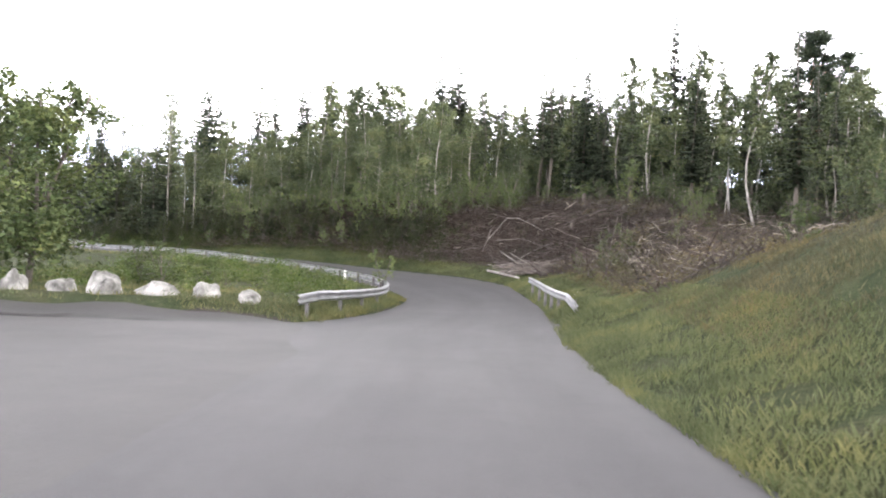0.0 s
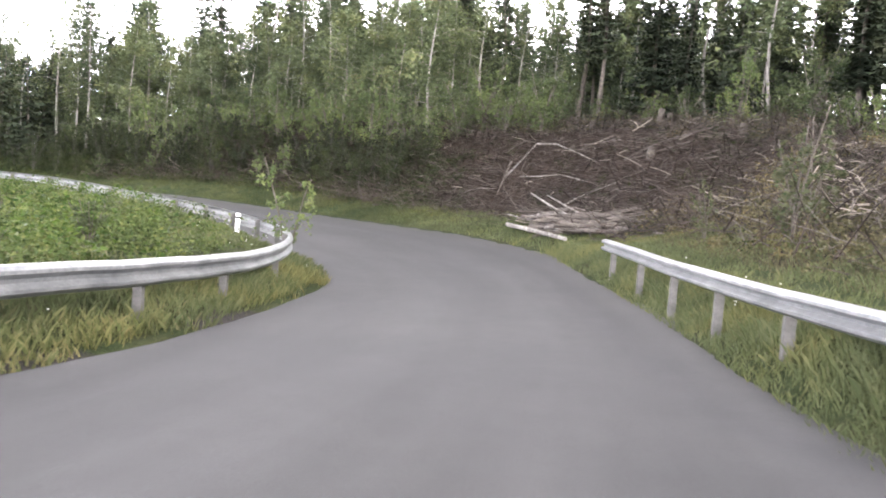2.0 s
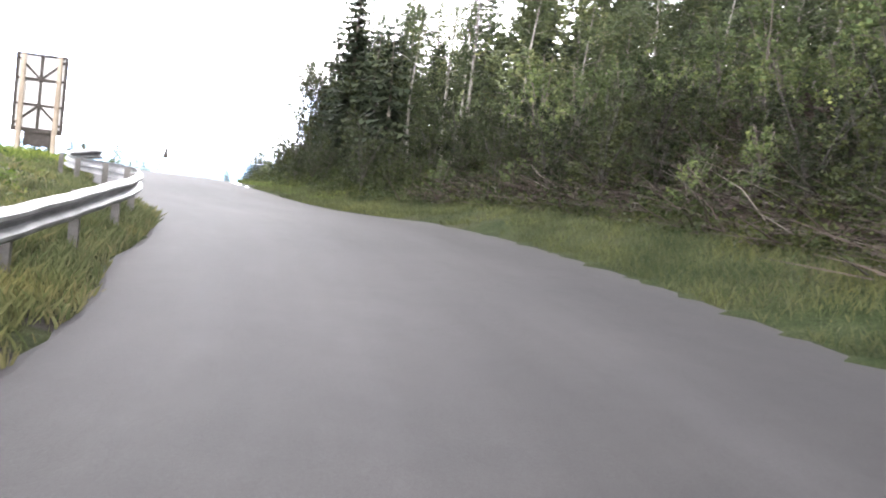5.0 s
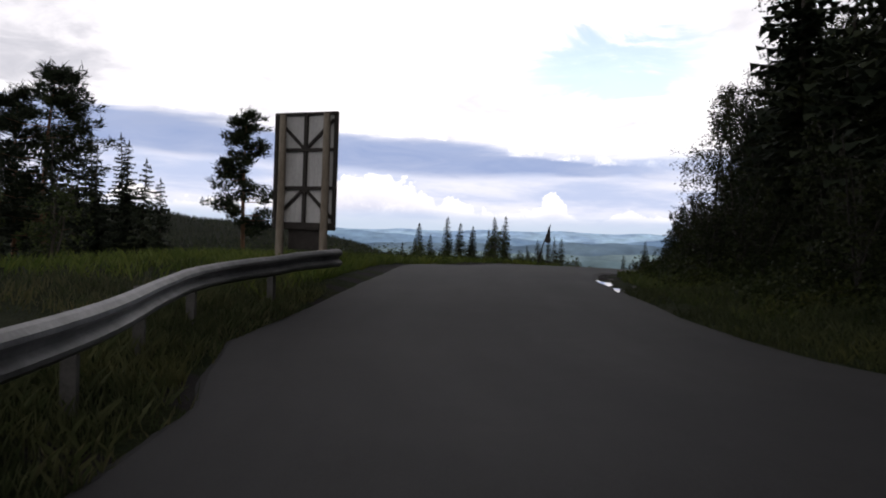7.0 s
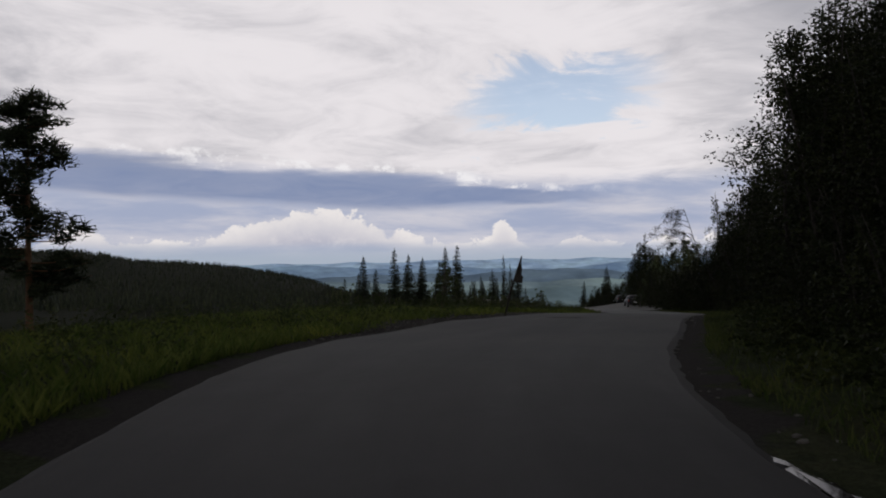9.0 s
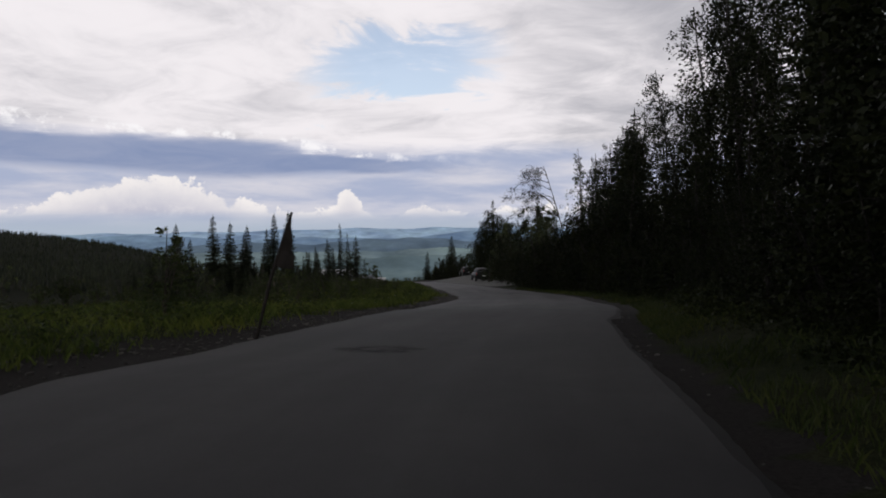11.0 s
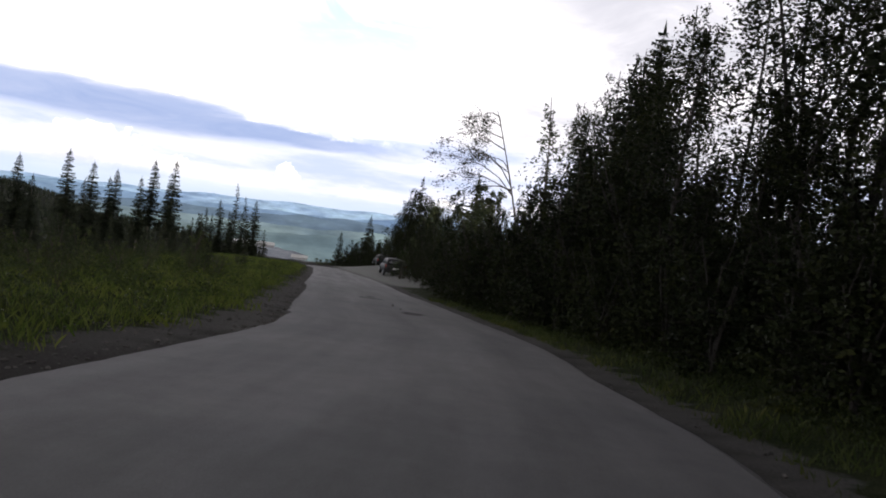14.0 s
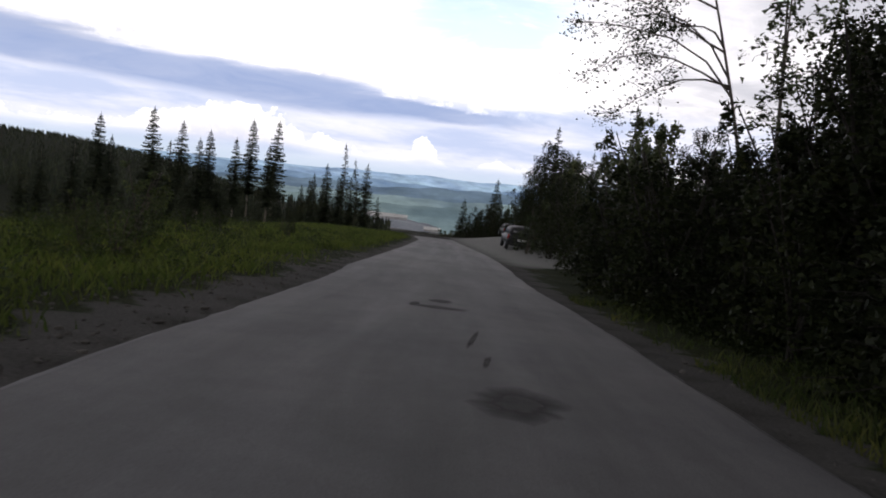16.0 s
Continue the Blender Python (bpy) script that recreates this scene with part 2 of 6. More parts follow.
def ground_material():
    """Grass, slash-strewn soil and gravel, mixed by where each grows (attribute 'cover')."""
    mat, nt, b = shader("ground_cover", 1.0)
    b.inputs["Specular IOR Level"].default_value = 0.08
    v = coords(nt)
    att = nt.nodes.new("ShaderNodeAttribute")
    att.attribute_name = "cover"
    sep = nt.nodes.new("ShaderNodeSeparateColor")
    nt.links.new(att.outputs["Color"], sep.inputs[0])
    patch, mid, fine = grain(nt, v, 0.5, 5, 0.65), grain(nt, v, 4, 5, 0.7), grain(nt, v, 26, 4, 0.75)
    grass = ramp(nt, patch, [(0.3, (0.015, 0.023, 0.008)), (0.5, (0.026, 0.034, 0.014)), (0.75, (0.042, 0.041, 0.022))])
    grass = blend(nt, 0.9, grass, ramp(nt, fine, [(0.3, (0.3,) * 3), (0.7, (1.7,) * 3)]), "MULTIPLY")
    grass = blend(nt, 0.8, grass, ramp(nt, grain(nt, v, 95, 3, 0.7), [(0.32, (0.35,) * 3), (0.68, (1.65,) * 3)]), "MULTIPLY")
    grass = blend(nt, 0.7, grass, ramp(nt, mid, [(0.3, (0.55, 0.6, 0.55)), (0.7, (1.35, 1.3, 1.3))]), "MULTIPLY")
    slash = ramp(nt, mid, [(0.3, (0.007, 0.005, 0.004)), (0.52, (0.018, 0.013, 0.010)), (0.75, (0.040, 0.030, 0.022))])
    slash = blend(nt, 0.6, slash, ramp(nt, fine, [(0.3, (0.4,) * 3), (0.7, (1.5,) * 3)]), "MULTIPLY")
    gravel = ramp(nt, fine, [(0.3, (0.016, 0.015, 0.014)), (0.7, (0.048, 0.044, 0.041))])
    gravel = blend(nt, att.outputs["Alpha"], gravel, ramp(nt, fine, [(0.3, (0.16, 0.161, 0.156)), (0.7, (0.32, 0.322, 0.31))]))
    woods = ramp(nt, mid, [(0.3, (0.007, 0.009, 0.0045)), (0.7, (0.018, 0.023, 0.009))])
    jag = grain(nt, v, 2.2, 5, 0.7)

    def mask(ch):
        a = nt.nodes.new("ShaderNodeMath")
        a.operation = "MULTIPLY_ADD"
        nt.links.new(jag, a.inputs[0])
        a.inputs[1].default_value = 0.8
        nt.links.new(sep.outputs[ch], a.inputs[2])
        return ramp(nt, a.outputs[0], [(0.82, (0, 0, 0)), (0.98, (1, 1, 1))])

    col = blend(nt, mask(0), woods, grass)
    col = blend(nt, mask(1), col, slash)
    col = blend(nt, mask(2), col, gravel)
    nt.links.new(col, b.inputs["Base Color"])
    relief(nt, b, fine, 0.7, 0.05)
    return mat


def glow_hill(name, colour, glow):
    """Far land through miles of air: the air's light is put into colour and glow."""
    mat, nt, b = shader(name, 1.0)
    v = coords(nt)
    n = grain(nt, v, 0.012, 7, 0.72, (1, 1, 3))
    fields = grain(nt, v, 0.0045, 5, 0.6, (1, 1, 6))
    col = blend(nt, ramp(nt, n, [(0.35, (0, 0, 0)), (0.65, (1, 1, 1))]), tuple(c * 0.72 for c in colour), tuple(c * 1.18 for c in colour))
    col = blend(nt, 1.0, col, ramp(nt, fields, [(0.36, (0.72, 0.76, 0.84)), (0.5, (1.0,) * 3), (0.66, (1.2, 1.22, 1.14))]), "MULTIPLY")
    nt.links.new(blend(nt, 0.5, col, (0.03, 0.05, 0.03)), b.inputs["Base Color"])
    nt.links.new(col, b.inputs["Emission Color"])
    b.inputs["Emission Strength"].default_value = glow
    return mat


M_ASPHALT = asphalt_material()
M_PATCH = two_tone("fresh_asphalt", (0.022, 0.022, 0.024), (0.038, 0.037, 0.036), 3, 60, 0.8)
# repair asphalt raised in tone to follow the road's painted brightness
M_BRIGHTPATCH = two_tone("brightened_repair_asphalt", (0.044, 0.044, 0.046), (0.062, 0.061, 0.061), 3, 60, 0.85)
for _mat in (M_PATCH, M_BRIGHTPATCH):
    # the repair thins out to nothing at its rim
    _nt = _mat.node_tree
    _out = next(n for n in _nt.nodes if n.type == "OUTPUT_MATERIAL")
    _sh, _mx, _tr, _at = _out.inputs[0].links[0].from_socket, _nt.nodes.new("ShaderNodeMixShader"), _nt.nodes.new("ShaderNodeBsdfTransparent"), _nt.nodes.new("ShaderNodeAttribute")
    _at.attribute_name = "fade"
    _nt.links.new(ramp(_nt, blend(_nt, 0.3, _at.outputs["Fac"], grain(_nt, coords(_nt), 9, 4, 0.7)), [(0.08, (0, 0, 0)), (0.55, (0.8,) * 3)]), _mx.inputs[0])
    _nt.links.new(_tr.outputs[0], _mx.inputs[1])
    _nt.links.new(_sh, _mx.inputs[2])
    _nt.links.new(_mx.outputs[0], _out.inputs[0])
M_GRAVEL_LOT = two_tone("worn_lot_surface", (0.019, 0.0188, 0.0186), (0.033, 0.032, 0.0305), 0.5, 40, 0.8)
M_GROUND = ground_material()
M_STEEL = two_tone("galvanised_steel", (0.11, 0.114, 0.118), (0.24, 0.244, 0.248), 2.5, 30, 0.45, 0.4, 0.08, 0.003, spread=0.1)
M_POST = two_tone("weathered_steel_post", (0.07, 0.068, 0.065), (0.13, 0.125, 0.12), 4, 40, 0.65, 0.4)
# strong mottling spread at random over the stone
M_STONE = two_tone("mottled_granite", (0.035, 0.034, 0.031), (0.26, 0.255, 0.24), 2.2, 14, 0.9, bump=0.7, dist=0.03, spread=0.15)
M_BIRCH = two_tone("birch_bark", (0.055, 0.048, 0.042), (0.25, 0.235, 0.215), 5, 30, 0.8, stretch=(1, 1, 0.35), spread=0.2)
M_SPRUCEBARK = two_tone("spruce_bark", (0.05, 0.042, 0.036), (0.11, 0.095, 0.08), 8, 40, 0.9, bump=0.8, dist=0.02, spread=0.2)
M_PALEBARK = two_tone("pale_spruce_bark", (0.13, 0.11, 0.09), (0.27, 0.24, 0.2), 5, 40, 0.9, bump=0.6, dist=0.02, spread=0.2)
# bark darkened to carry the shade of the right-hand forest
M_SHADEDBARK = two_tone("shaded_bark", (0.018, 0.016, 0.014), (0.05, 0.045, 0.04), 8, 40, 0.9, bump=0.8, dist=0.02, spread=0.25)
M_PINEBARK = two_tone("pine_bark", (0.11, 0.06, 0.035), (0.19, 0.10, 0.055), 8, 40, 0.9, bump=0.8, dist=0.02)
M_DEADWOOD = two_tone("grey_dead_wood", (0.045, 0.037, 0.032), (0.125, 0.108, 0.095), 3, 40, 0.85, stretch=(1, 1, 0.2), spread=0.25)
M_PALETWIG = two_tone("bleached_twigs", (0.03, 0.025, 0.021), (0.115, 0.1, 0.086), 0.8, 30, 0.9)
M_SLASH = two_tone("felled_twigs", (0.013, 0.009, 0.007), (0.048, 0.035, 0.027), 0.6, 30, 0.9)
M_BIRCHLEAF = leafy("birch_leaves", (0.035, 0.050, 0.025), (0.076, 0.092, 0.050), 0.14, 0.35)
# dark copy of the birch leaves: forest shade put into the colour
M_SHADEDLEAF = leafy("shaded_leaves", (0.010, 0.015, 0.006), (0.024, 0.030, 0.012), 0.1, 0.3)
M_WILLOW = leafy("willow_leaves", (0.034, 0.054, 0.022), (0.086, 0.108, 0.046), 0.14, 0.4)
M_WEED = leafy("lush_weeds", (0.034, 0.056, 0.018), (0.090, 0.106, 0.040), 0.25)
M_STRAW = leafy("straw_shrubs", (0.050, 0.050, 0.024), (0.125, 0.108, 0.062), 0.25)
M_ISLE = leafy("broad_leaf_weeds", (0.017, 0.036, 0.008), (0.046, 0.072, 0.016), 0.2)
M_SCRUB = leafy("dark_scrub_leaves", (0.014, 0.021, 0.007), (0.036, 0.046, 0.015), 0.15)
M_SPRUCE = leafy("spruce_needles", (0.017, 0.024, 0.016), (0.040, 0.050, 0.031), 0.15, 0.3)
M_PINE = leafy("pine_needles", (0.013, 0.021, 0.012), (0.030, 0.040, 0.021), 0.15)
M_GRASS = leafy("grass_blades", (0.041, 0.058, 0.026), (0.100, 0.099, 0.058), 0.35)
M_VERGE = leafy("bright_verge_grass", (0.042, 0.056, 0.025), (0.090, 0.100, 0.052), 0.35)
M_HERB = leafy("roadside_herbs", (0.058, 0.097, 0.020), (0.142, 0.172, 0.046), 0.3)
M_EDGEGRASS = leafy("forest_edge_grass", (0.029, 0.048, 0.014), (0.074, 0.088, 0.032), 0.3)
# verge grass in a darker copy: the wood's shade is put into it
M_SHADEGRASS = leafy("shaded_verge_grass", (0.022, 0.034, 0.014), (0.058, 0.064, 0.030), 0.3)
M_BANKGRASS = leafy("dry_bank_grass", (0.041, 0.041, 0.021), (0.086, 0.079, 0.049), 0.35)
M_BOARD = two_tone("weathered_white_board", (0.36, 0.355, 0.35), (0.52, 0.515, 0.51), 1.5, 30, 0.8, stretch=(3, 3, 0.4))
M_BATTEN = two_tone("dark_stained_timber", (0.018, 0.015, 0.013), (0.04, 0.034, 0.03), 5, 50, 0.8)
M_TIMBER = two_tone("grey_timber_post", (0.16, 0.13, 0.10), (0.30, 0.26, 0.21), 4, 50, 0.85, stretch=(1, 1, 0.2))
M_WHITE = two_tone("white_paint", (0.62, 0.62, 0.6), (0.8, 0.8, 0.78), 3, 30, 0.6)
M_BLACK = two_tone("black_rubber", (0.012, 0.012, 0.012), (0.03, 0.03, 0.03), 4, 50, 0.8)

# ---- the line of the road and the lie of the land ----
DRIVEN = np.array([(p[1], p[2], p[3] - 1.3) for p in PATH])


def road_line():
    """Stations along the driven line: place, height, distance, and the way to the right."""
    seg = np.r_[0, np.cumsum(np.hypot(*np.diff(DRIVEN[:, :2], axis=0).T))]
    s = np.arange(0, seg[-1], 0.4)
    pts = np.stack([np.interp(s, seg, DRIVEN[:, k]) for k in range(3)], 1)
    d0, d1 = pts[10] - pts[0], pts[-1] - pts[-22]
    d0, d1 = d0 / np.hypot(*d0[:2]), d1 / np.hypot(*d1[:2])
    pre = [pts[0] + np.array([-d0[0], -d0[1], 0.035]) * k for k in np.arange(60, 0, -0.8)]
    post = [pts[-1] + np.array([d1[0], d1[1], -0.05]) * k for k in np.arange(0.5, 210, 1.0)]
    pts = np.vstack([pre, pts, post])
    for _ in range(12):
        pts[1:-1] = 0.25 * pts[:-2] + 0.5 * pts[1:-1] + 0.25 * pts[2:]
    s = np.r_[0, np.cumsum(np.hypot(*np.diff(pts[:, :2], axis=0).T))]
    s -= s[np.argmin(np.hypot(pts[:, 0], pts[:, 1]))]
    tang = np.gradient(pts[:, :2], axis=0)
    tang /= np.hypot(*tang.T)[:, None]
    return pts, s, np.stack([tang[:, 1], -tang[:, 0]], 1)


LINE, STA, RIGHT = road_line()
LEFT_EDGE = np.array([(-60, -3.2), (10, -3.2), (20, -4.3), (22, -3.5), (24.2, -2.95), (27.2, -2.4), (30.7, -1.75), (33, -1.85), (37, -2.5), (43.4, -2.3), (48, -2.55), (51, -2.15), (54, -1.75), (57, -1.95),
                      (59.7, -2.7), (62.8, -2.5), (65, -2.6), (68, -2.9), (72, -3.8), (78, -4.8), (85.5, -4.85), (88, -4.25), (90, -3.98), (92, -3.86), (94.6, -3.8), (98.3, -3.75), (108, -3.75), (112, -3.45), (116, -2.7), (119, -2.8), (123, -3.3), (132, -4.0), (138, -4.8), (148, -5.7), (160, -6.9), (175, -8.5), (199, -13), (330, -40)]).T
RIGHT_EDGE = np.array([(-60, 2.15), (10, 2.15), (18.8, 2.3), (24.2, 2.5), (28, 2.85), (30.7, 3.1), (33, 3.55), (36, 4.25), (40, 4.3), (42, 4.0), (45, 3.65), (48, 3.8), (53, 4.2), (56, 4.2), (58.5, 3.7), (61.2, 2.8),
                       (63, 2.4), (65, 1.95), (69, 1.3), (72, 1.1), (83, 1.3), (94.5, 1.5), (97.6, 1.9), (104.8, 2.7), (108, 3.0), (113, 2.9), (117, 2.65), (122, 2.05), (128, 1.25), (136, 0), (150, -1.5), (160, -3), (190, -8), (330, -34)]).T
# right-hand bank: station, start of the rise, its width, its height, slope beyond
BANK = np.array([(-60, 0.8, 6.5, 3.2, 0.06), (13, 0.8, 6.5, 3.3, 0.06), (18, 0.8, 6.3, 2.4, 0.06), (22, 0.8, 6, 1.7, 0.06), (25, 0.8, 5.5, 1.4, 0.06), (28, 0.8, 5, 1.2, 0.06), (33, 0.6, 8, 2.4, 0.1), (38, 0.5, 8.5, 3.8, 0.09), (52, 0.5, 8, 4.0, 0.09),
                 (60, 0.8, 7, 2.6, 0.1), (66, 1.0, 5, 1.2, 0.1), (80, 0.8, 5, 1.3, 0.08), (92, 0.8, 5, 1.2, 0.02), (110, 0.8, 5, 1.1, 0.01), (120, 1.2, 5, 0.7, 0.03), (140, 3, 6, 0.4, 0.05), (160, 0.4, 5, 0.6, 0.05), (190, 0.3, 5, 0.9, 0.05), (330, 2, 6, 0.5, 0.03)]).T
AXIS = (-60.0, 85.0)


def smooth(x):
    x = np.clip(x, 0, 1)
    return x * x * (3 - 2 * x)


def station(x, y):
    """Nearest station: distance along, offset to the right, height of the roadway."""
    x, y = np.ravel(x), np.ravel(y)
    idx = np.empty(len(x), int)
    for a in range(0, len(x), 4000):
        idx[a:a + 4000] = np.argmin((x[a:a + 4000, None] - LINE[:, 0]) ** 2 + (y[a:a + 4000, None] - LINE[:, 1]) ** 2, axis=1)
    dx, dy = x - LINE[idx, 0], y - LINE[idx, 1]
    off = dx * RIGHT[idx, 0] + dy * RIGHT[idx, 1]
    dist = np.hypot(dx, dy)
    off = np.where(off >= 0, dist, -dist)
    return STA[idx], off, LINE[idx, 2]


def cant(s):
    return np.interp(s, [12, 20, 56, 63], [0, 0.056, 0.056, 0])


def land(x, y, jitter=True):
    """Height of the ground, and what covers it (grass, slash, gravel)."""
    shape = np.shape(x)
    x, y = np.ravel(x).astype(float), np.ravel(y).astype(float)
    s, off, zr = station(x, y)
    le, re = np.interp(s, *LEFT_EDGE), np.interp(s, *RIGHT_EDGE)
    dr, dl = off - re, le - off
    z = zr + cant(s) * np.clip(off, 0, 6)
    d0, w, h, g = (np.interp(s, BANK[0], BANK[k]) for k in range(1, 5))
    right = -0.025 + h * smooth((dr - d0) / w) + g * np.clip(dr - d0 - w, 0, 120)
    right = right + np.interp(s, [-60, 10, 21, 32, 35, 56, 62, 70], [0.15, 0.25, 0.48, 0.48, 0.3, 0.25, 0.1, 0]) * smooth((dr - np.interp(s, [10, 21, 32, 36], [-0.05, 0.1, 0.1, -0.05])) / np.interp(s, [10, 21, 32, 36], [0.9, 0.42, 0.42, 0.9]))
    lot = (y < 20.6 + 0.05 * x) & (s < 21) & (off < 0)
    isle = np.interp(s, [20, 23, 30, 36, 60, 66, 72], [0.5, 0.5, 0.45, 0.36, 0.36, 0.25, 0.05])
    fall = np.interp(s, [58, 66, 80, 330], [0.0, 0.16, 0.17, 0.17])
    left = -0.03 + isle * smooth((dl - 0.1) / 1.3) - fall * np.clip(dl - np.interp(s, [66, 100, 140], [5, 9, 9]), 0, 160)
    left = np.where(lot, -0.07, left)
    z = z + np.where(dr > 0, right, np.where(dl > 0, left, -0.07))
    # valley and far land
    ax, ay = x - AXIS[0], y - AXIS[1]
    r, az = np.hypot(ax, ay), np.degrees(np.arctan2(-ax, ay))
    vale = np.interp(r, [0, 200, 350, 500, 700, 1200, 5000], [-5, -11, -15, -22.5, -60, -140, -150])
    ridge = np.interp(az, [60, 68, 72, 77, 82, 89, 100, 120, 150, 180], [-140, -90, -28, -8, 0, 12, 26, 40, 30, 25])
    vale = np.maximum(vale, np.where(az > 60, vale + (ridge - vale) * smooth((r - 350) / 500) * smooth((2600 - r) / 1200), vale))
    hill = np.interp(r, [0, 150, 400, 2000, 5000], [0, 2.5, 9, 16, 16])
    side = smooth((az - 25) / 20) * (1 - smooth((az - 150) / 25))
    far = hill * (1 - side) + vale * side
    k = smooth((np.abs(off) - 60) / 110) * smooth((r - 70) / 90)
    z = z * (1 - k) + far * k
    # beyond the crest the ground drops towards the valley yard
    over = smooth((az - 56.2) / 0.9) * (1 - smooth((az - 63.4) / 1.0)) * smooth((r - 74) / 6)
    shelf = np.interp(r, [74, 110, 200, 380, 430, 520, 700, 1200, 5000], [-4.9, -12, -19, -29, -27, -24.3, -60, -140, -150])
    slide = np.interp(r, [74, 110, 200, 380, 520, 700, 1200, 5000], [-4.9, -12, -22, -38, -52, -70, -140, -150])
    k2 = smooth((az - 58.5) / 0.6)
    z = z * (1 - over) + over * (shelf * k2 + slide * (1 - k2))
    if jitter:
        rough = np.clip(np.maximum(dr, dl), 0, 3) / 3
        z = z + rough * np.interp(s, [20, 34], [0.045, 0.10]) * (np.sin(x * 1.7 + 0.6 * y) * np.sin(y * 1.3 - 0.5 * x) + 0.6 * np.sin(x * 3.1 - y * 2.3))
        z = z + k * (1 - over) * smooth((r - 250) / 300) * 7 * (np.sin(x * 0.021 + 1) * np.sin(y * 0.017) + 0.5 * np.sin(x * 0.05 - y * 0.043))
    # cover
    slash = smooth((s - 18.5) / 5) * (1 - smooth((s - 44) / 4)) * smooth((dr - np.interp(s, [18, 25, 28], [3.6, 2.2, 1.2])) / 1.2) * (1 - smooth((dr - np.interp(s, [18, 27, 32], [16, 13, 9.5])) / 3))
    slash = np.maximum(slash, 0.8 * smooth((s - 40) / 4) * (1 - smooth((s - 60) / 4)) * smooth((dr - 1.1) / 1.2) * (1 - smooth((dr - 9) / 3)))
    slash = np.maximum(slash, 0.46 * (1 - smooth((s - 22) / 5)) * smooth((dr - 2.0) / 3) * (off > 0))
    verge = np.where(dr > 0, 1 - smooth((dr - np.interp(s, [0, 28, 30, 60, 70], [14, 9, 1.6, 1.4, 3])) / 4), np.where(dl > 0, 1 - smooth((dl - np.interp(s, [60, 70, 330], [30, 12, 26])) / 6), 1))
    shoulder = np.where(dl > 0, np.interp(s, [60, 75, 82, 104, 112, 126, 140, 330], [0.12, 0.3, 1.35, 1.3, 1.0, 0.9, 0.35, 0.2]) + smooth((s - 78) / 6) * (0.22 * np.sin(s * 0.9) * np.sin(s * 2.3 + 1)), np.interp(s, [0, 60, 70, 92, 102, 128, 148, 156, 200, 230], [-6, -6, 0.25, 0.3, 0.6, 0.6, 0.5, 6.5, 6.5, 1]))
    gravel = 1 - smooth((np.maximum(dr, dl) - shoulder) / np.interp(s, [60, 70], [0.25, 0.5]))
    yard = (np.abs(az - 61.0) < 2.5) & (r > 415) & (r < 525)
    gravel = np.where(lot | yard, 1, gravel * (s < 215))
    pale = np.where(yard, 1.0, np.where(dl > 0, 0.26 * smooth((s - 106) / 8), np.maximum(smooth((s - 146) / 6) * smooth(dr / 1.2 + 0.3), 0.24 * smooth((s - 94) / 8) * (dr > 0))))
    return z.reshape(shape), np.stack([verge, slash, gravel, pale], 1)


def spread_axis(lo, hi, fine, far):
    mid = np.arange(lo, hi + fine, fine)
    out, step_, a, b = [], fine, lo, hi
    up, down = [], []
    while b < far:
        step_ *= 1.16
        a, b = a - step_, b + step_
        down.append(a)
        up.append(b)
    return np.r_[down[::-1], mid, up]


GX, GY = spread_axis(-118, 22, 0.7, 4800), spread_axis(-14, 124, 0.7, 4800)


def build_ground():
    X, Y = np.meshgrid(GX, GY, indexing="ij")
    Z, cover = land(X, Y)
    s, off, _ = station(X, Y)
    near = ((off - np.interp(s, *RIGHT_EDGE) < 0.8) & (np.interp(s, *LEFT_EDGE) - off < 0.8)).reshape(X.shape)
    for _ in range(3):
        Zs = Z.copy()
        Zs[1:-1, 1:-1] = (Z[:-2, 1:-1] + Z[2:, 1:-1] + Z[1:-1, :-2] + Z[1:-1, 2:] + 2 * Z[1:-1, 1:-1]) / 6
        Z = np.where(near, Z, Zs)
    nx, ny = X.shape
    i, j = np.meshgrid(np.arange(nx - 1), np.arange(ny - 1), indexing="ij")
    a = (i * ny + j).ravel()
    faces = np.stack([a, a + ny, a + ny + 1, a + 1], 1)
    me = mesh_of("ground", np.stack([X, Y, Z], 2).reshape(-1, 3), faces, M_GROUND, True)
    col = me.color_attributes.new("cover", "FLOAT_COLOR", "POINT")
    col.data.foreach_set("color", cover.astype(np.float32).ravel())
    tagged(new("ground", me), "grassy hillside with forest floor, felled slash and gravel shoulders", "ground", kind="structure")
    return Z


def mesh_of(name, verts, faces, material, shade=False):
    """A mesh from arrays: faces all of one size."""
    me = bpy.data.meshes.new(name)
    verts, faces = np.asarray(verts, np.float32), np.asarray(faces, np.int32)
    n, k = faces.shape
    me.vertices.add(len(verts))
    me.vertices.foreach_set("co", verts.ravel())
    me.loops.add(n * k)
    me.loops.foreach_set("vertex_index", faces.ravel())
    me.polygons.add(n)
    me.polygons.foreach_set("loop_start", np.arange(n, dtype=np.int32) * k)
    me.polygons.foreach_set("loop_total", np.full(n, k, np.int32))
    me.polygons.foreach_set("use_smooth", np.full(n, shade))
    me.update(calc_edges=True)
    me.materials.append(material)
    return me


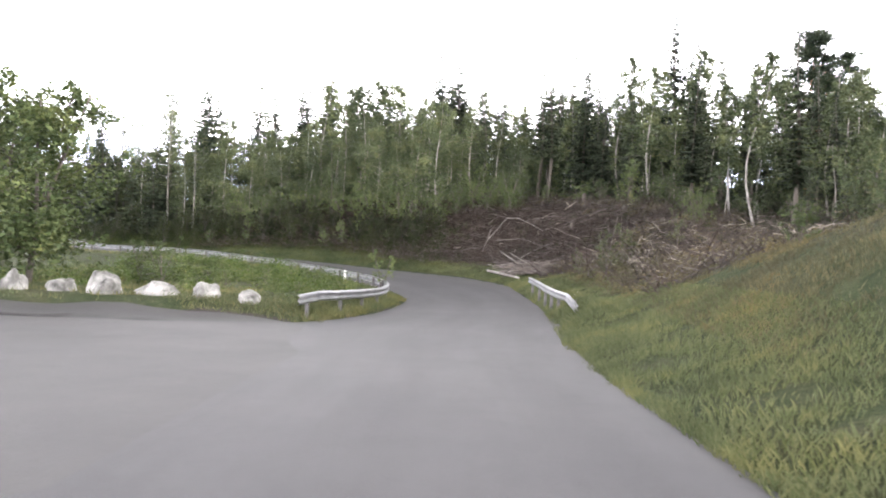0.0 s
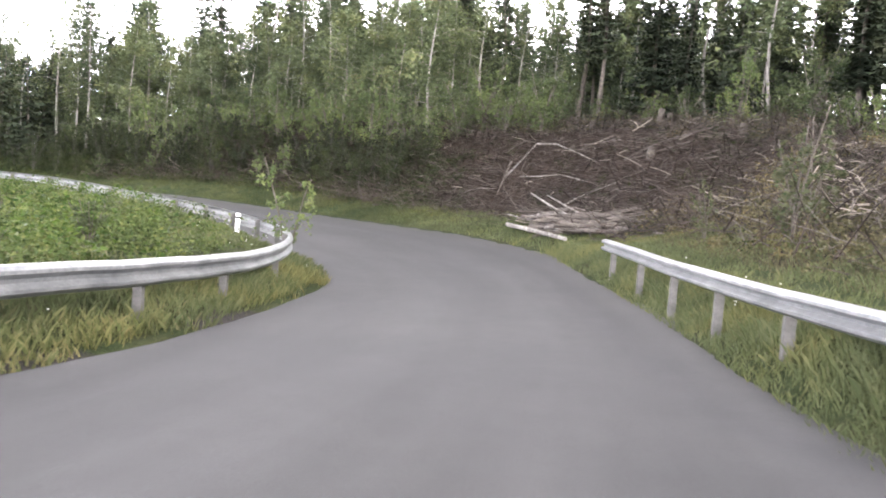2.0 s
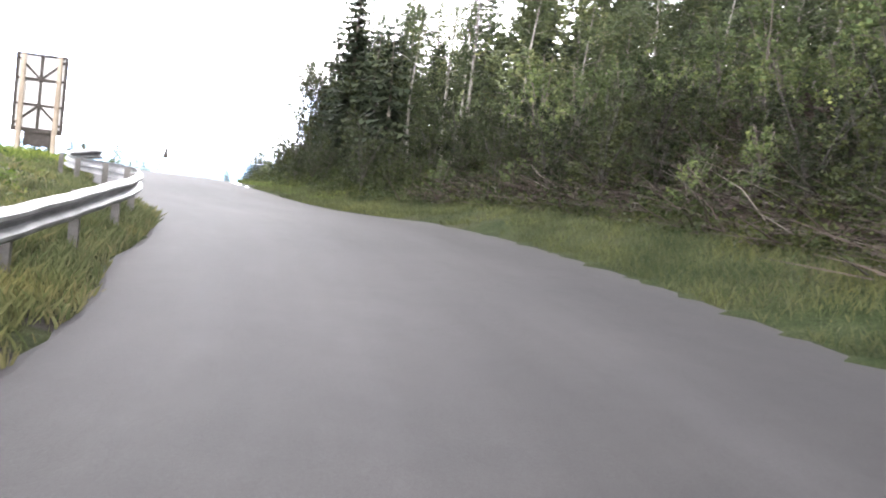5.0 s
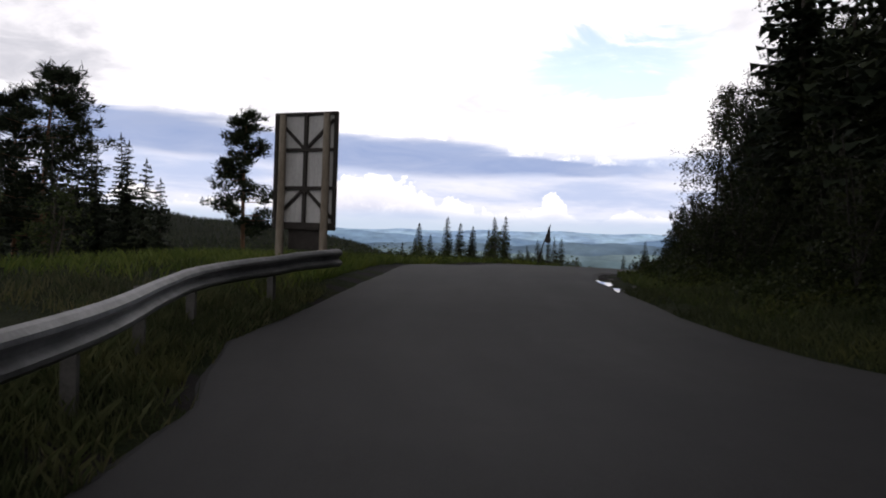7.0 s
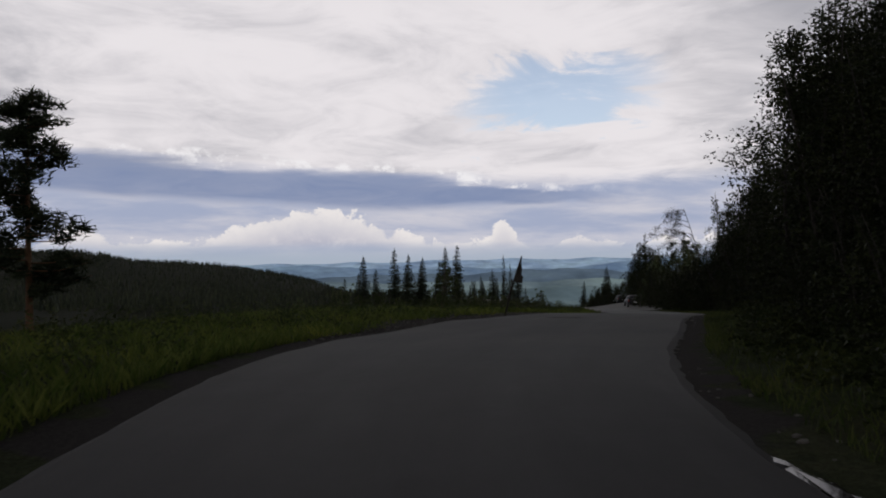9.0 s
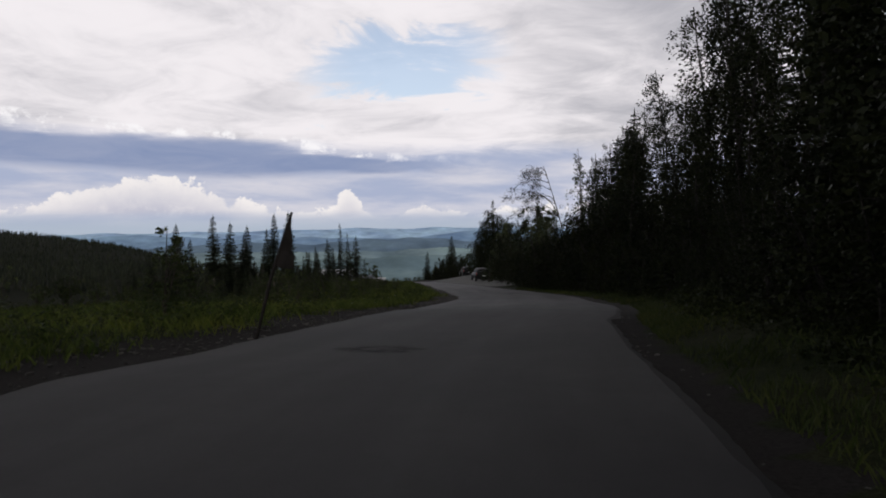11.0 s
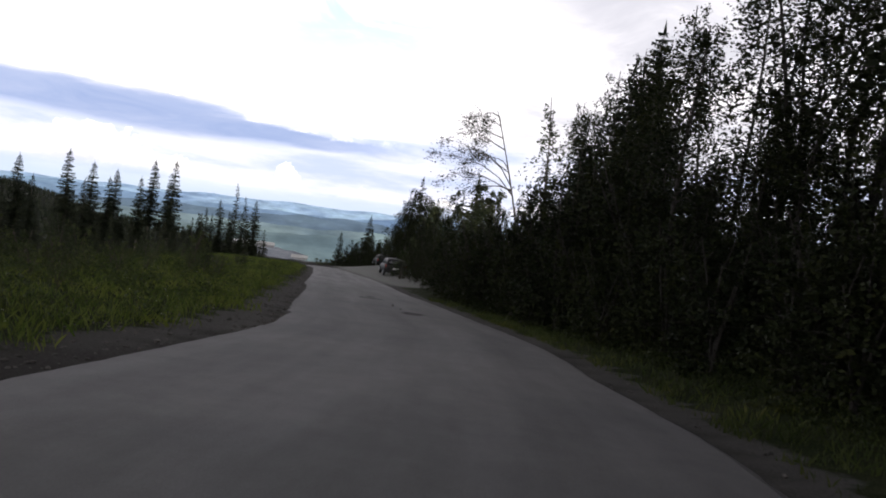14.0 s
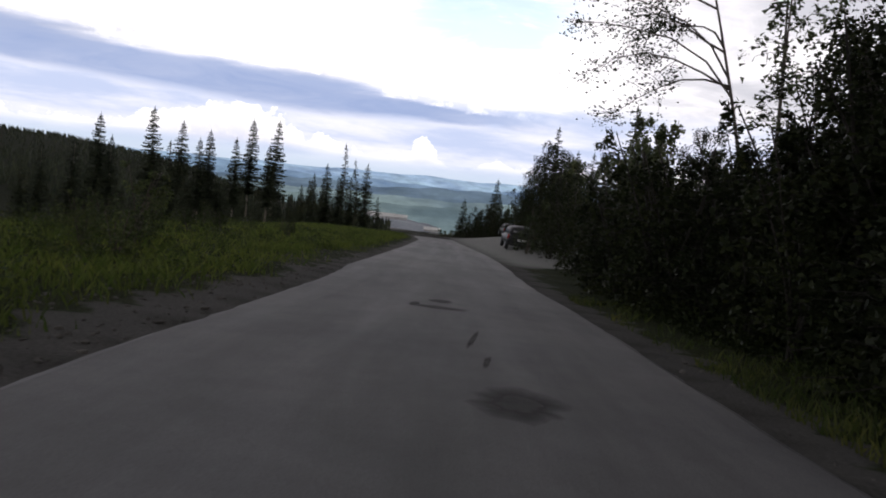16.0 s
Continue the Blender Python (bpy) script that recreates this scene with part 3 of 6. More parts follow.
def two_part_mesh(name, leaves, leaf_mat, wood, wood_mat):
    """Leaves and the limbs that carry them, as one crown."""
    V, F = np.asarray(leaves[0], np.float32), np.asarray(leaves[1], np.int32)
    W, G = np.asarray(wood[0], np.float32), np.asarray(wood[1], np.int32)
    if F.shape[1] == 3:
        G = np.concatenate([G[:, [0, 1, 2]], G[:, [0, 2, 3]]])
    me = mesh_of(name, np.vstack([V, W]), np.vstack([F, G + len(V)]), leaf_mat)
    me.materials.append(wood_mat)
    idx = np.zeros(len(me.polygons), np.int32)
    idx[len(F):] = 1
    me.polygons.foreach_set("material_index", idx)
    return me


GZ = build_ground()


def height(x, y):
    """The ground's height at one place."""
    i = int(np.clip(np.searchsorted(GX, x) - 1, 0, len(GX) - 2))
    j = int(np.clip(np.searchsorted(GY, y) - 1, 0, len(GY) - 2))
    u, v = (x - GX[i]) / (GX[i + 1] - GX[i]), (y - GY[j]) / (GY[j + 1] - GY[j])
    return float(GZ[i, j] * (1 - u) * (1 - v) + GZ[i + 1, j] * u * (1 - v) + GZ[i, j + 1] * (1 - u) * v + GZ[i + 1, j + 1] * u * v)


def at_station(s, off):
    """Plan place at a station and an offset to the right."""
    k = int(np.argmin(np.abs(STA - s)))
    p = LINE[k, :2] + RIGHT[k] * off
    return float(p[0]), float(p[1])


def build_road():
    rng = np.random.default_rng(3)
    keep = (STA > -58) & (STA < 187)
    s = STA[keep]
    le, re = np.interp(s, *LEFT_EDGE), np.interp(s, *RIGHT_EDGE)
    wob = lambda: np.convolve(rng.normal(0, 0.06, len(s) + 4), [0.2] * 5, "valid")
    le, re = le + wob(), re + wob()
    cols = 17
    rows = []
    for k, f in enumerate(np.linspace(0, 1, cols)):
        off = le * (1 - f) + re * f
        crown = 0.02 * np.sin(math.pi * f)
        z = LINE[keep, 2] + cant(s) * np.clip(off, 0, 6) + crown
        rows.append(np.c_[LINE[keep, :2] + RIGHT[keep] * off[:, None], z])
    side = np.c_[RIGHT[keep] * 0.3, np.full(len(s), 0.1)]
    rim_l, rim_r = rows[0] - side, rows[-1] + side * [1, 1, -1]
    rows = [rim_l, rows[0]] + rows + [rows[-1], rim_r]
    V = np.stack(rows, 1).reshape(-1, 3)
    m = len(rows)
    i, j = np.meshgrid(np.arange(len(s) - 1), np.arange(m - 1), indexing="ij")
    keep_j = (j != 1) & (j != m - 3)
    a = (i * m + j)[keep_j].ravel()
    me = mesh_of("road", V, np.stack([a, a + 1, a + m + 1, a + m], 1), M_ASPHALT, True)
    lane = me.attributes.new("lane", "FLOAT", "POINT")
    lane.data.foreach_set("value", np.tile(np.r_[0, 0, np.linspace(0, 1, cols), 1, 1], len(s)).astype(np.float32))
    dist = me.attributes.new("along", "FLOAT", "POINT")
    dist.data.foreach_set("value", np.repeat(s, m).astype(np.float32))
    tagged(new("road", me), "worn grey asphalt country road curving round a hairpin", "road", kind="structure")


def build_lot():
    xs, ys = np.linspace(-40, -2.2, 48), np.r_[np.linspace(-50, 4, 20), np.linspace(5, 20.6, 40)]
    X, Y = np.meshgrid(xs, ys, indexing="ij")
    Yb = np.where(Y > 19, Y + 0.05 * X + 0.12 * np.sin(X * 2.1), Y)
    s, off, zr = station(X, Yb)
    Z = zr.reshape(X.shape) + 0.006 - 0.004 * np.clip(-X - 3, 0, 1)
    bed = np.array([height(a, b) for a, b in zip(X.ravel(), Yb.ravel())]).reshape(X.shape)
    Z = np.where((Y > 6) & (X < -4), np.maximum(Z, bed + 0.02), Z)
    n = len(ys)
    i, j = np.meshgrid(np.arange(len(xs) - 1), np.arange(n - 1), indexing="ij")
    a = (i * n + j).ravel()
    tagged(new("parking_area", mesh_of("parking_area", np.stack([X, Yb, Z], 2).reshape(-1, 3), np.stack([a, a + n, a + n + 1, a + 1], 1), M_GRAVEL_LOT, True)),
           "wide worn asphalt lay-by beside the road", "pavement", kind="structure")


build_road()
build_lot()


def yard_height(az, r):
    """The yard's height, tilted a little towards the road to fit the camera's view."""
    return np.interp(r, [425, 522], [-28.2, -26.2]) - 1.1 * np.clip(61 - az, 0, 3)


def build_yard():
    """The yard round the sheds down in the valley, haze painted into its bluish colour."""
    A, R = np.meshgrid(np.linspace(58.6, 63.4, 30), np.r_[423, np.linspace(425, 522, 20), 526], indexing="ij")
    wob = 6 * np.sin(A * 5.2) * (R > 515) + 5 * np.sin(A * 7.1 + 1) * (R < 430)
    X, Y = AXIS[0] - np.sin(np.radians(A)) * (R + wob), AXIS[1] + np.cos(np.radians(A)) * (R + wob)
    Z = yard_height(A, R)
    Z[:, [0, -1]] -= 14
    Z[[0, -1], :] -= 14
    n = X.shape[1]
    i, j = np.meshgrid(np.arange(X.shape[0] - 1), np.arange(n - 1), indexing="ij")
    a = (i * n + j).ravel()
    # distance haze is put into the gravel's pale, bluish colour
    me = mesh_of("yard", np.stack([X, Y, Z], 2).reshape(-1, 3), np.stack([a, a + n, a + n + 1, a + 1], 1), two_tone("hazed_yard_gravel", (0.19, 0.215, 0.25), (0.43, 0.465, 0.52), 0.05, 0.4, 0.95), True)
    tagged(new("yard", me), "gravel yard round sheds in the valley, paled by painted haze", "ground", kind="structure")


build_yard()


def build_backdrop():
    """Ridges on the other side of the valley."""
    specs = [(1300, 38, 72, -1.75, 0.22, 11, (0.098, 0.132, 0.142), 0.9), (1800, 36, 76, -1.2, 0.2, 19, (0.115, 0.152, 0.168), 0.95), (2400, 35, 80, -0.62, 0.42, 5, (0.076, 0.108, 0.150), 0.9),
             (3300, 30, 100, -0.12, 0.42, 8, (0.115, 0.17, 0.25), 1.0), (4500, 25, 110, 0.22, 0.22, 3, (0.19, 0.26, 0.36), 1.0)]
    for r, a0, a1, base, amp, seed, colour, glow in specs:
        rng = np.random.default_rng(seed)
        az = np.radians(np.linspace(a0, a1, 160))
        k = sum(rng.normal() * np.sin(az * f + rng.uniform(0, 6)) / (1 + i * 0.7) for i, f in enumerate((7, 15, 31, 64, 130)))
        k = k / np.abs(k).max()
        top = r * np.tan(np.radians(base + amp * k * np.interp(np.degrees(az), [a0, a0 + 8, a1 - 8, a1], [0.3, 1, 1, 0.3])))
        rows = []
        for depth, drop in ((-0.16, 0.0), (-0.10, 0.3), (-0.04, 0.75), (0, 1), (0.05, 0.6)):
            rr = r * (1 + depth)
            zz = -190 + (top + 190) * drop
            rows.append(np.c_[AXIS[0] - np.sin(az) * rr, AXIS[1] + np.cos(az) * rr, zz])
        V = np.stack(rows, 1).reshape(-1, 3)
        n = len(rows)
        i, j = np.meshgrid(np.arange(159), np.arange(n - 1), indexing="ij")
        a = (i * n + j).ravel()
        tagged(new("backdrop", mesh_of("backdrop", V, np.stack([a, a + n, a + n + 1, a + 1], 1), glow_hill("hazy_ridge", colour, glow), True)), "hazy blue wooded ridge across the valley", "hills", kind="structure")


build_backdrop()

# ---- plants ----


def part(name, me, parent, label=""):
    ob = new(name, me)
    ob.parent = parent
    return tagged(ob, label)


def tubes(paths, sides=5):
    """Tapered limbs: each path a list of (x, y, z, radius)."""
    V, F = [], []
    for path in paths:
        path = np.asarray(path, float)
        base = len(V)
        for k, (x, y, z, r) in enumerate(path):
            d = path[min(k + 1, len(path) - 1), :3] - path[max(k - 1, 0), :3]
            d = d / (np.linalg.norm(d) + 1e-9)
            u = np.cross(d, (0.31, 0.17, 0.94) if abs(d[2]) < 0.9 else (1, 0, 0))
            u /= np.linalg.norm(u)
            w = np.cross(d, u)
            for q in range(sides):
                a = 2 * math.pi * q / sides
                V.append((x + r * (u[0] * math.cos(a) + w[0] * math.sin(a)), y + r * (u[1] * math.cos(a) + w[1] * math.sin(a)), z + r * (u[2] * math.cos(a) + w[2] * math.sin(a))))
        for k in range(len(path) - 1):
            for q in range(sides):
                a, b = base + k * sides + q, base + k * sides + (q + 1) % sides
                F.append((a, b, b + sides, a + sides))
        F.append((base, base + 1, base + 2, base + 3 if sides > 3 else base + 2))
        e = base + (len(path) - 1) * sides
        F.append((e, e + 1, e + 2, e + 3 if sides > 3 else e + 2))
    return V, [f for f in F if len(set(f)) == 4]


def leaf_cards(centres, size, rng, flat=0.5, fine=False):
    """Small leaves about the given points: pointed ovals, or plain triangles where they stay far off."""
    n = len(centres)
    d = rng.normal(size=(n, 3))
    d[:, 2] *= flat
    d /= np.linalg.norm(d, axis=1)[:, None]
    e = np.cross(d, rng.normal(size=(n, 3)))
    e /= np.linalg.norm(e, axis=1)[:, None] + 1e-9
    sz = (size * rng.uniform(0.6, 1.35, n))[:, None]
    if fine:
        V = np.stack([centres - d * sz, centres + e * sz * 0.6 - d * sz * 0.15, centres + d * sz, centres - e * sz * 0.6 - d * sz * 0.15], 1).reshape(-1, 3)
        i = np.arange(n)[:, None] * 4
        return V, np.concatenate([i + [0, 1, 2], i + [0, 2, 3]])
    V = np.stack([centres - d * sz * 0.8 + e * sz * 0.55, centres + d * sz * 1.1, centres - d * sz * 0.8 - e * sz * 0.55], 1).reshape(-1, 3)
    return V, np.arange(3 * n).reshape(-1, 3)


def broadleaf(name, h, seed, leaves, size, low=0.3, wide=0.24, trunk_r=0.09, bark=None, leaf=None, lean=0.0, stems=1, label="", category="tree", limbs=14):
    rng = np.random.default_rng(seed)
    root = new(name)
    tagged(root, label, category)
    paths, pts = [], []
    for stem in range(stems):
        hh = h * rng.uniform(0.75, 1) if stem else h
        a0 = rng.uniform(0, 6.28)
        tilt = (lean if stems == 1 else lean + rng.uniform(0.08, 0.3)) * hh
        bend = rng.normal(0, 0.02 * hh, 2)
        spine = []
        for k in range(9):
            f = k / 8
            spine.append((math.cos(a0) * tilt * f ** 1.4 + bend[0] * math.sin(f * 5), math.sin(a0) * tilt * f ** 1.4 + bend[1] * math.sin(f * 4), hh * f - (0.25 if k == 0 else 0), trunk_r * (1 - 0.88 * f) + 0.008))
        paths.append(spine)
        sp = np.array(spine)
        for q in range(limbs):
            f = low + (0.97 - low) * (q + rng.random()) / limbs
            c = np.array([np.interp(f * 8, np.arange(9), sp[:, k]) for k in range(3)])
            a = rng.uniform(0, 6.28)
            ln = h * wide * math.sin(min(1, (1.12 - f) / (1.0 - low) * 1.1) * 1.5) * rng.uniform(0.55, 1.15)
            rise = rng.uniform(0.25, 0.9)
            p = [(*c, trunk_r * 0.38 * (1.1 - f))]
            for e in (0.5, 1.0):
                p.append((c[0] + math.cos(a) * ln * e, c[1] + math.sin(a) * ln * e, c[2] + ln * (rise * e - 0.45 * e * e), trunk_r * 0.25 * (1.05 - e) * (1.1 - f) + 0.004))
            paths.append(p)
            cnt = max(3, int(leaves / (limbs * stems)))
            sprays = max(2, cnt // 16)
            e = np.repeat(rng.uniform(0.15, 1.12, sprays), cnt // sprays + 1)[:cnt]
            q0 = np.c_[c[0] + math.cos(a) * ln * e, c[1] + math.sin(a) * ln * e, c[2] + ln * (rise * e - 0.45 * e * e)]
            q0 += (np.repeat(np.clip(rng.normal(0, 0.75, (sprays, 3)), -1.3, 1.3), cnt // sprays + 1, 0)[:cnt] + rng.normal(0, 0.34, (cnt, 3))) * np.array([0.055, 0.055, 0.05]) * h * (0.4 + 0.6 * math.sin(min(1.0, (1.05 - f)) * 1.57)) * (0.6 + 0.5 * wide / 0.24)
            q0[:, 2] -= rng.exponential(0.02 * h, cnt)
            pts.append(q0)
    bark = bark or M_BIRCH
    for p in paths[::limbs + 1]:
        part("trunk" if stems == 1 else "stem", mesh_of("trunk", *tubes([p], 6 if stems == 1 else 4), bark, True), root)
    c = np.concatenate(pts)
    c[:, 2] = np.maximum(c[:, 2], 0.05)
    part("crown", two_part_mesh("crown", leaf_cards(c, size, rng, 0.5, size < 0.062 and h > 2), leaf or M_BIRCHLEAF, tubes([p for k, p in enumerate(paths) if k % (limbs + 1)], 4), bark), root)
    return root


def spruce(name, h, seed, radius=0.17, gaps=0.1, base=0.06, label="", dense=1.0, bark=None):
    rng = np.random.default_rng(seed)
    root = tagged(new(name), label, "tree")
    wob = rng.normal(0, 0.01 * h, 2)
    tr_r = 0.011 * h + 0.02
    V, F = tubes([[(wob[0] * math.sin(f * 5), wob[1] * math.sin(f * 4), h * f - (0.25 if f == 0 else 0), tr_r * (1 - 0.95 * f) + 0.006) for f in np.linspace(0, 1, 8)]], 6)
    part("trunk", mesh_of("trunk", V, F, bark or M_SPRUCEBARK, True), root)
    tri = []
    levels = int(h * 3.6 * dense)
    for lv in range(levels):
        f = base + (0.985 - base) * lv / levels
        n = int(5 + 3 * (1 - f))
        a0 = rng.uniform(0, 6.28)
        for q in range(n):
            if rng.random() < gaps:
                continue
            a = a0 + 6.28 * q / n + rng.normal(0, 0.25)
            ln = h * radius * (1 - f) ** 0.8 * rng.uniform(0.6, 1.2) + 0.12
            z0 = h * f + rng.normal(0, 0.06)
            droop = rng.uniform(0.25, 0.6) * (1 - 0.5 * f)
            ca, sa = math.cos(a), math.sin(a)
            m = max(3, int(ln / 0.24))
            P = lambda e, side=0.0, dz=0.0: (ca * ln * e - sa * side + wob[0] * math.sin(f * 5), sa * ln * e + ca * side + wob[1] * math.sin(f * 4), z0 + ln * (-droop * e + 0.22 * e * e) + dz)
            for k in range(m):
                e0, e1 = k / m, (k + 1.25) / m
                wd = 0.36 * ln * (1.05 - e0) * rng.uniform(0.6, 1.25) + 0.07
                for sd in (-1, 1):
                    tri += [P(e0), P(e1), P(e0 + 0.9 / m, sd * wd, -0.28 * wd - rng.uniform(0, 0.16))]
            tri += [P(0.85, -0.05), P(0.85, 0.05), P(1.12)]
    k = 0.035 * h
    for q in range(5):
        a = q * 1.26
        tri += [(wob[0] * -0.95 + 0.10 * math.cos(a), wob[1] * -0.75 + 0.10 * math.sin(a), h * 0.95), (wob[0] * -0.95 - 0.05 * math.sin(a), wob[1] * -0.75 + 0.05 * math.cos(a), h * 0.965), (wob[0] * -0.95, wob[1] * -0.75, h + k * 0.4)]
    tri = np.array(tri)
    part("crown", mesh_of("crown", tri, np.arange(len(tri)).reshape(-1, 3), M_SPRUCE), root)
    return root


def pine(name, h, seed, label=""):
    rng = np.random.default_rng(seed)
    root = tagged(new(name), label, "tree")
    paths = [[(0.02 * h * math.sin(f * 4), 0.015 * h * math.sin(f * 3), h * f - (0.25 if f == 0 else 0), 0.016 * h * (1 - 0.85 * f) + 0.01) for f in np.linspace(0, 1, 8)]]
    tips = []
    for q in range(46):
        f = 0.2 + 0.78 * (q + rng.random()) / 46
        a = rng.uniform(0, 6.28)
        ln = h * 0.25 * math.sin(min(1.0, (1.08 - f) * 1.6) * 1.57) * rng.uniform(0.5, 1.15)
        c = np.array([0.02 * h * math.sin(f * 4), 0.015 * h * math.sin(f * 3), h * f])
        p = [(*c, 0.005 * h * (1.1 - f))]
        for e in (0.5, 1.0):
            p.append((c[0] + math.cos(a) * ln * e, c[1] + math.sin(a) * ln * e, c[2] + ln * (0.25 * e * e - 0.12 * e), 0.003 * h * (1.1 - e) + 0.004))
        paths.append(p)
        for _ in range(10):
            e = rng.uniform(0.32, 1.08)
            tips.append(np.array([c[0] + math.cos(a) * ln * e, c[1] + math.sin(a) * ln * e, c[2] + ln * (0.25 * e * e - 0.12 * e) + 0.1]) + rng.normal(0, 0.03 * h, 3) * [1, 1, 0.4])
    part("trunk", mesh_of("trunk", *tubes(paths[:1], 7), M_PINEBARK, True), root)
    tri = []
    for c in tips:
        for _ in range(20):
            d = rng.normal(size=3)
            d[2] = abs(d[2]) * 0.7 - 0.1
            d /= np.linalg.norm(d)
            w = np.cross(d, rng.normal(size=3))
            w = w / np.linalg.norm(w) * 0.045 * rng.uniform(0.6, 1.4)
            ln = 0.042 * h * rng.uniform(0.6, 1.2)
            o = rng.normal(0, 0.012 * h, 3)
            tri += [c + o - w, c + o + w, c + o + d * ln]
    part("crown", two_part_mesh("crown", (np.array(tri), np.arange(len(tri)).reshape(-1, 3)), M_PINE, tubes(paths[1:], 4), M_PINEBARK), root)
    return root


def place(proto, x, y, scale=1.0, turn=0.0, sink=0.05, dz=None, used={}):
    """Stand a plant on the ground: the first one is the plant itself, the rest are copies."""
    z = height(x, y) - sink if dz is None else dz
    m = Matrix.Translation((x, y, z)) @ Matrix.Rotation(turn, 4, "Z")
    if used.get(proto.name):
        ob = copy_thing(proto, m)
    else:
        used[proto.name] = True
        proto.matrix_basis = m
        ob = proto
    ob.scale = (scale, scale, scale * random.uniform(0.92, 1.08))
    return ob

# ---- forest ----
BIRCHES = [broadleaf("birch", 10.5, 11, 1500, 0.15, 0.34, 0.17, 0.085, label="slender birch with pale trunk and thin green crown"),
           broadleaf("birch", 9.0, 12, 1300, 0.15, 0.28, 0.2, 0.075, label="slender birch with pale trunk and thin green crown"),
           broadleaf("birch", 11.5, 13, 1500, 0.16, 0.42, 0.15, 0.09, label="tall birch with bare pale lower trunk"),
           broadleaf("birch", 8.0, 14, 1500, 0.14, 0.2, 0.24, 0.07, label="young leafy birch at the forest edge")]
NEAR_BIRCHES = [broadleaf("birch", 9.5, 15, 5600, 0.054, 0.24, 0.2, 0.085, label="leafy birch beside the road, pale slender trunk", limbs=22),
                broadleaf("birch", 8.5, 16, 5600, 0.053, 0.18, 0.23, 0.08, label="leafy birch beside the road, pale slender trunk", limbs=22),
                broadleaf("birch", 10.5, 17, 5000, 0.055, 0.34, 0.17, 0.085, label="tall thin birch with bare pale lower trunk", limbs=20)]
FULL_BIRCHES = [broadleaf("birch", 8.0, 18, 5200, 0.085, 0.10, 0.27, 0.075, label="full leafy birch with a broad soft crown", limbs=24),
                broadleaf("birch", 7.0, 19, 4600, 0.085, 0.08, 0.30, 0.07, label="full leafy birch with a broad soft crown", limbs=22)]
# birch-like trees named alder, with shade put into leaf and bark colour
SLENDER = [broadleaf("alder", 10.5, 62, 2600, 0.056, 0.40, 0.13, 0.075, M_SHADEDBARK, M_SHADEDLEAF, 0.02, 1, "tall slender tree, thin crown, forest shade put into its colours", limbs=20),
           broadleaf("alder", 9.5, 63, 2400, 0.056, 0.36, 0.15, 0.07, M_SHADEDBARK, M_SHADEDLEAF, 0.04, 1, "tall slender tree, thin crown, forest shade put into its colours", limbs=20)]
SHADED_TREES = [broadleaf("alder", 8.5, 64, 5600, 0.054, 0.14, 0.23, 0.08, M_SHADEDBARK, M_SHADEDLEAF, 0.0, 1, "dense tree at the forest edge, shade put into its leaves", limbs=22),
          broadleaf("alder", 6.5, 65, 5200, 0.052, 0.08, 0.28, 0.07, M_SHADEDBARK, M_SHADEDLEAF, 0.0, 2, "dense tree at the forest edge, shade put into its leaves", limbs=16)]
SHADED_BUSHES = [broadleaf("alder_bush", 3.2, 66, 3000, 0.052, 0.05, 0.38, 0.03, M_SHADEDBARK, M_SHADEDLEAF, 0.1, 5, "dense green bush by the road, shade put into its leaves", "alder bush", 8),
                broadleaf("alder_bush", 2.2, 67, 2200, 0.048, 0.06, 0.45, 0.025, M_SHADEDBARK, M_SHADEDLEAF, 0.1, 5, "dense green bush by the road, shade put into its leaves", "alder bush", 7)]
SPRUCES = [spruce("spruce", 12.0, 21, 0.195, 0.10, 0.07, "dark green spruce in the forest"),
           spruce("spruce", 10.0, 22, 0.17, 0.10, 0.05, "dark green spruce in the forest"),
           spruce("spruce", 13.0, 23, 0.165, 0.12, 0.16, "tall sparse spruce with dead lower branches"),
           spruce("spruce", 6.0, 24, 0.2, 0.08, 0.03, "young bushy dark green spruce")]
HIGH = [spruce("spruce", 12.0, 28, 0.18, 0.1, 0.27, "dark spruce with a clear pale lower trunk", 1.0, M_PALEBARK), spruce("spruce", 12.0, 29, 0.165, 0.14, 0.33, "dark spruce with a clear pale lower trunk", 1.0, M_PALEBARK)]
TALL = [spruce("spruce", 13.0, 26, 0.105, 0.3, 0.3, "tall thin spruce with bare lower trunk", 0.8), spruce("spruce", 12.0, 27, 0.12, 0.25, 0.22, "tall thin spruce with bare lower trunk", 0.85)]
PINES = [pine("pine", 12.5, 31, "tall pine with open dark crown"), pine("pine", 10.5, 32, "pine with open dark crown")]
BUSHES = [broadleaf("bush", 2.4, 41, 1900, 0.046, 0.08, 0.42, 0.025, M_SPRUCEBARK, M_WILLOW, 0.1, 5, "leafy green willow bush beside the road", "bush", 7),
          broadleaf("bush", 3.4, 42, 2300, 0.052, 0.06, 0.36, 0.03, M_SPRUCEBARK, M_WILLOW, 0.1, 5, "tall leafy willow bush beside the road", "bush", 8),
          broadleaf("bush", 1.5, 43, 1100, 0.05, 0.06, 0.5, 0.018, M_SPRUCEBARK, M_WILLOW, 0.15, 5, "low leafy green roadside bush", "bush", 6)]
TAKEN = [(5, 60, 4.5), (5.5, 69, 7), (7, 78, 8), (2, 66, 5)]


def clear_spot(x, y, gap):
    if any((x - a) ** 2 + (y - b) ** 2 < (gap * 0.5 + g * 0.5) ** 2 for a, b, g in TAKEN):
        return False
    TAKEN.append((x, y, gap))
    return True


MASS = []


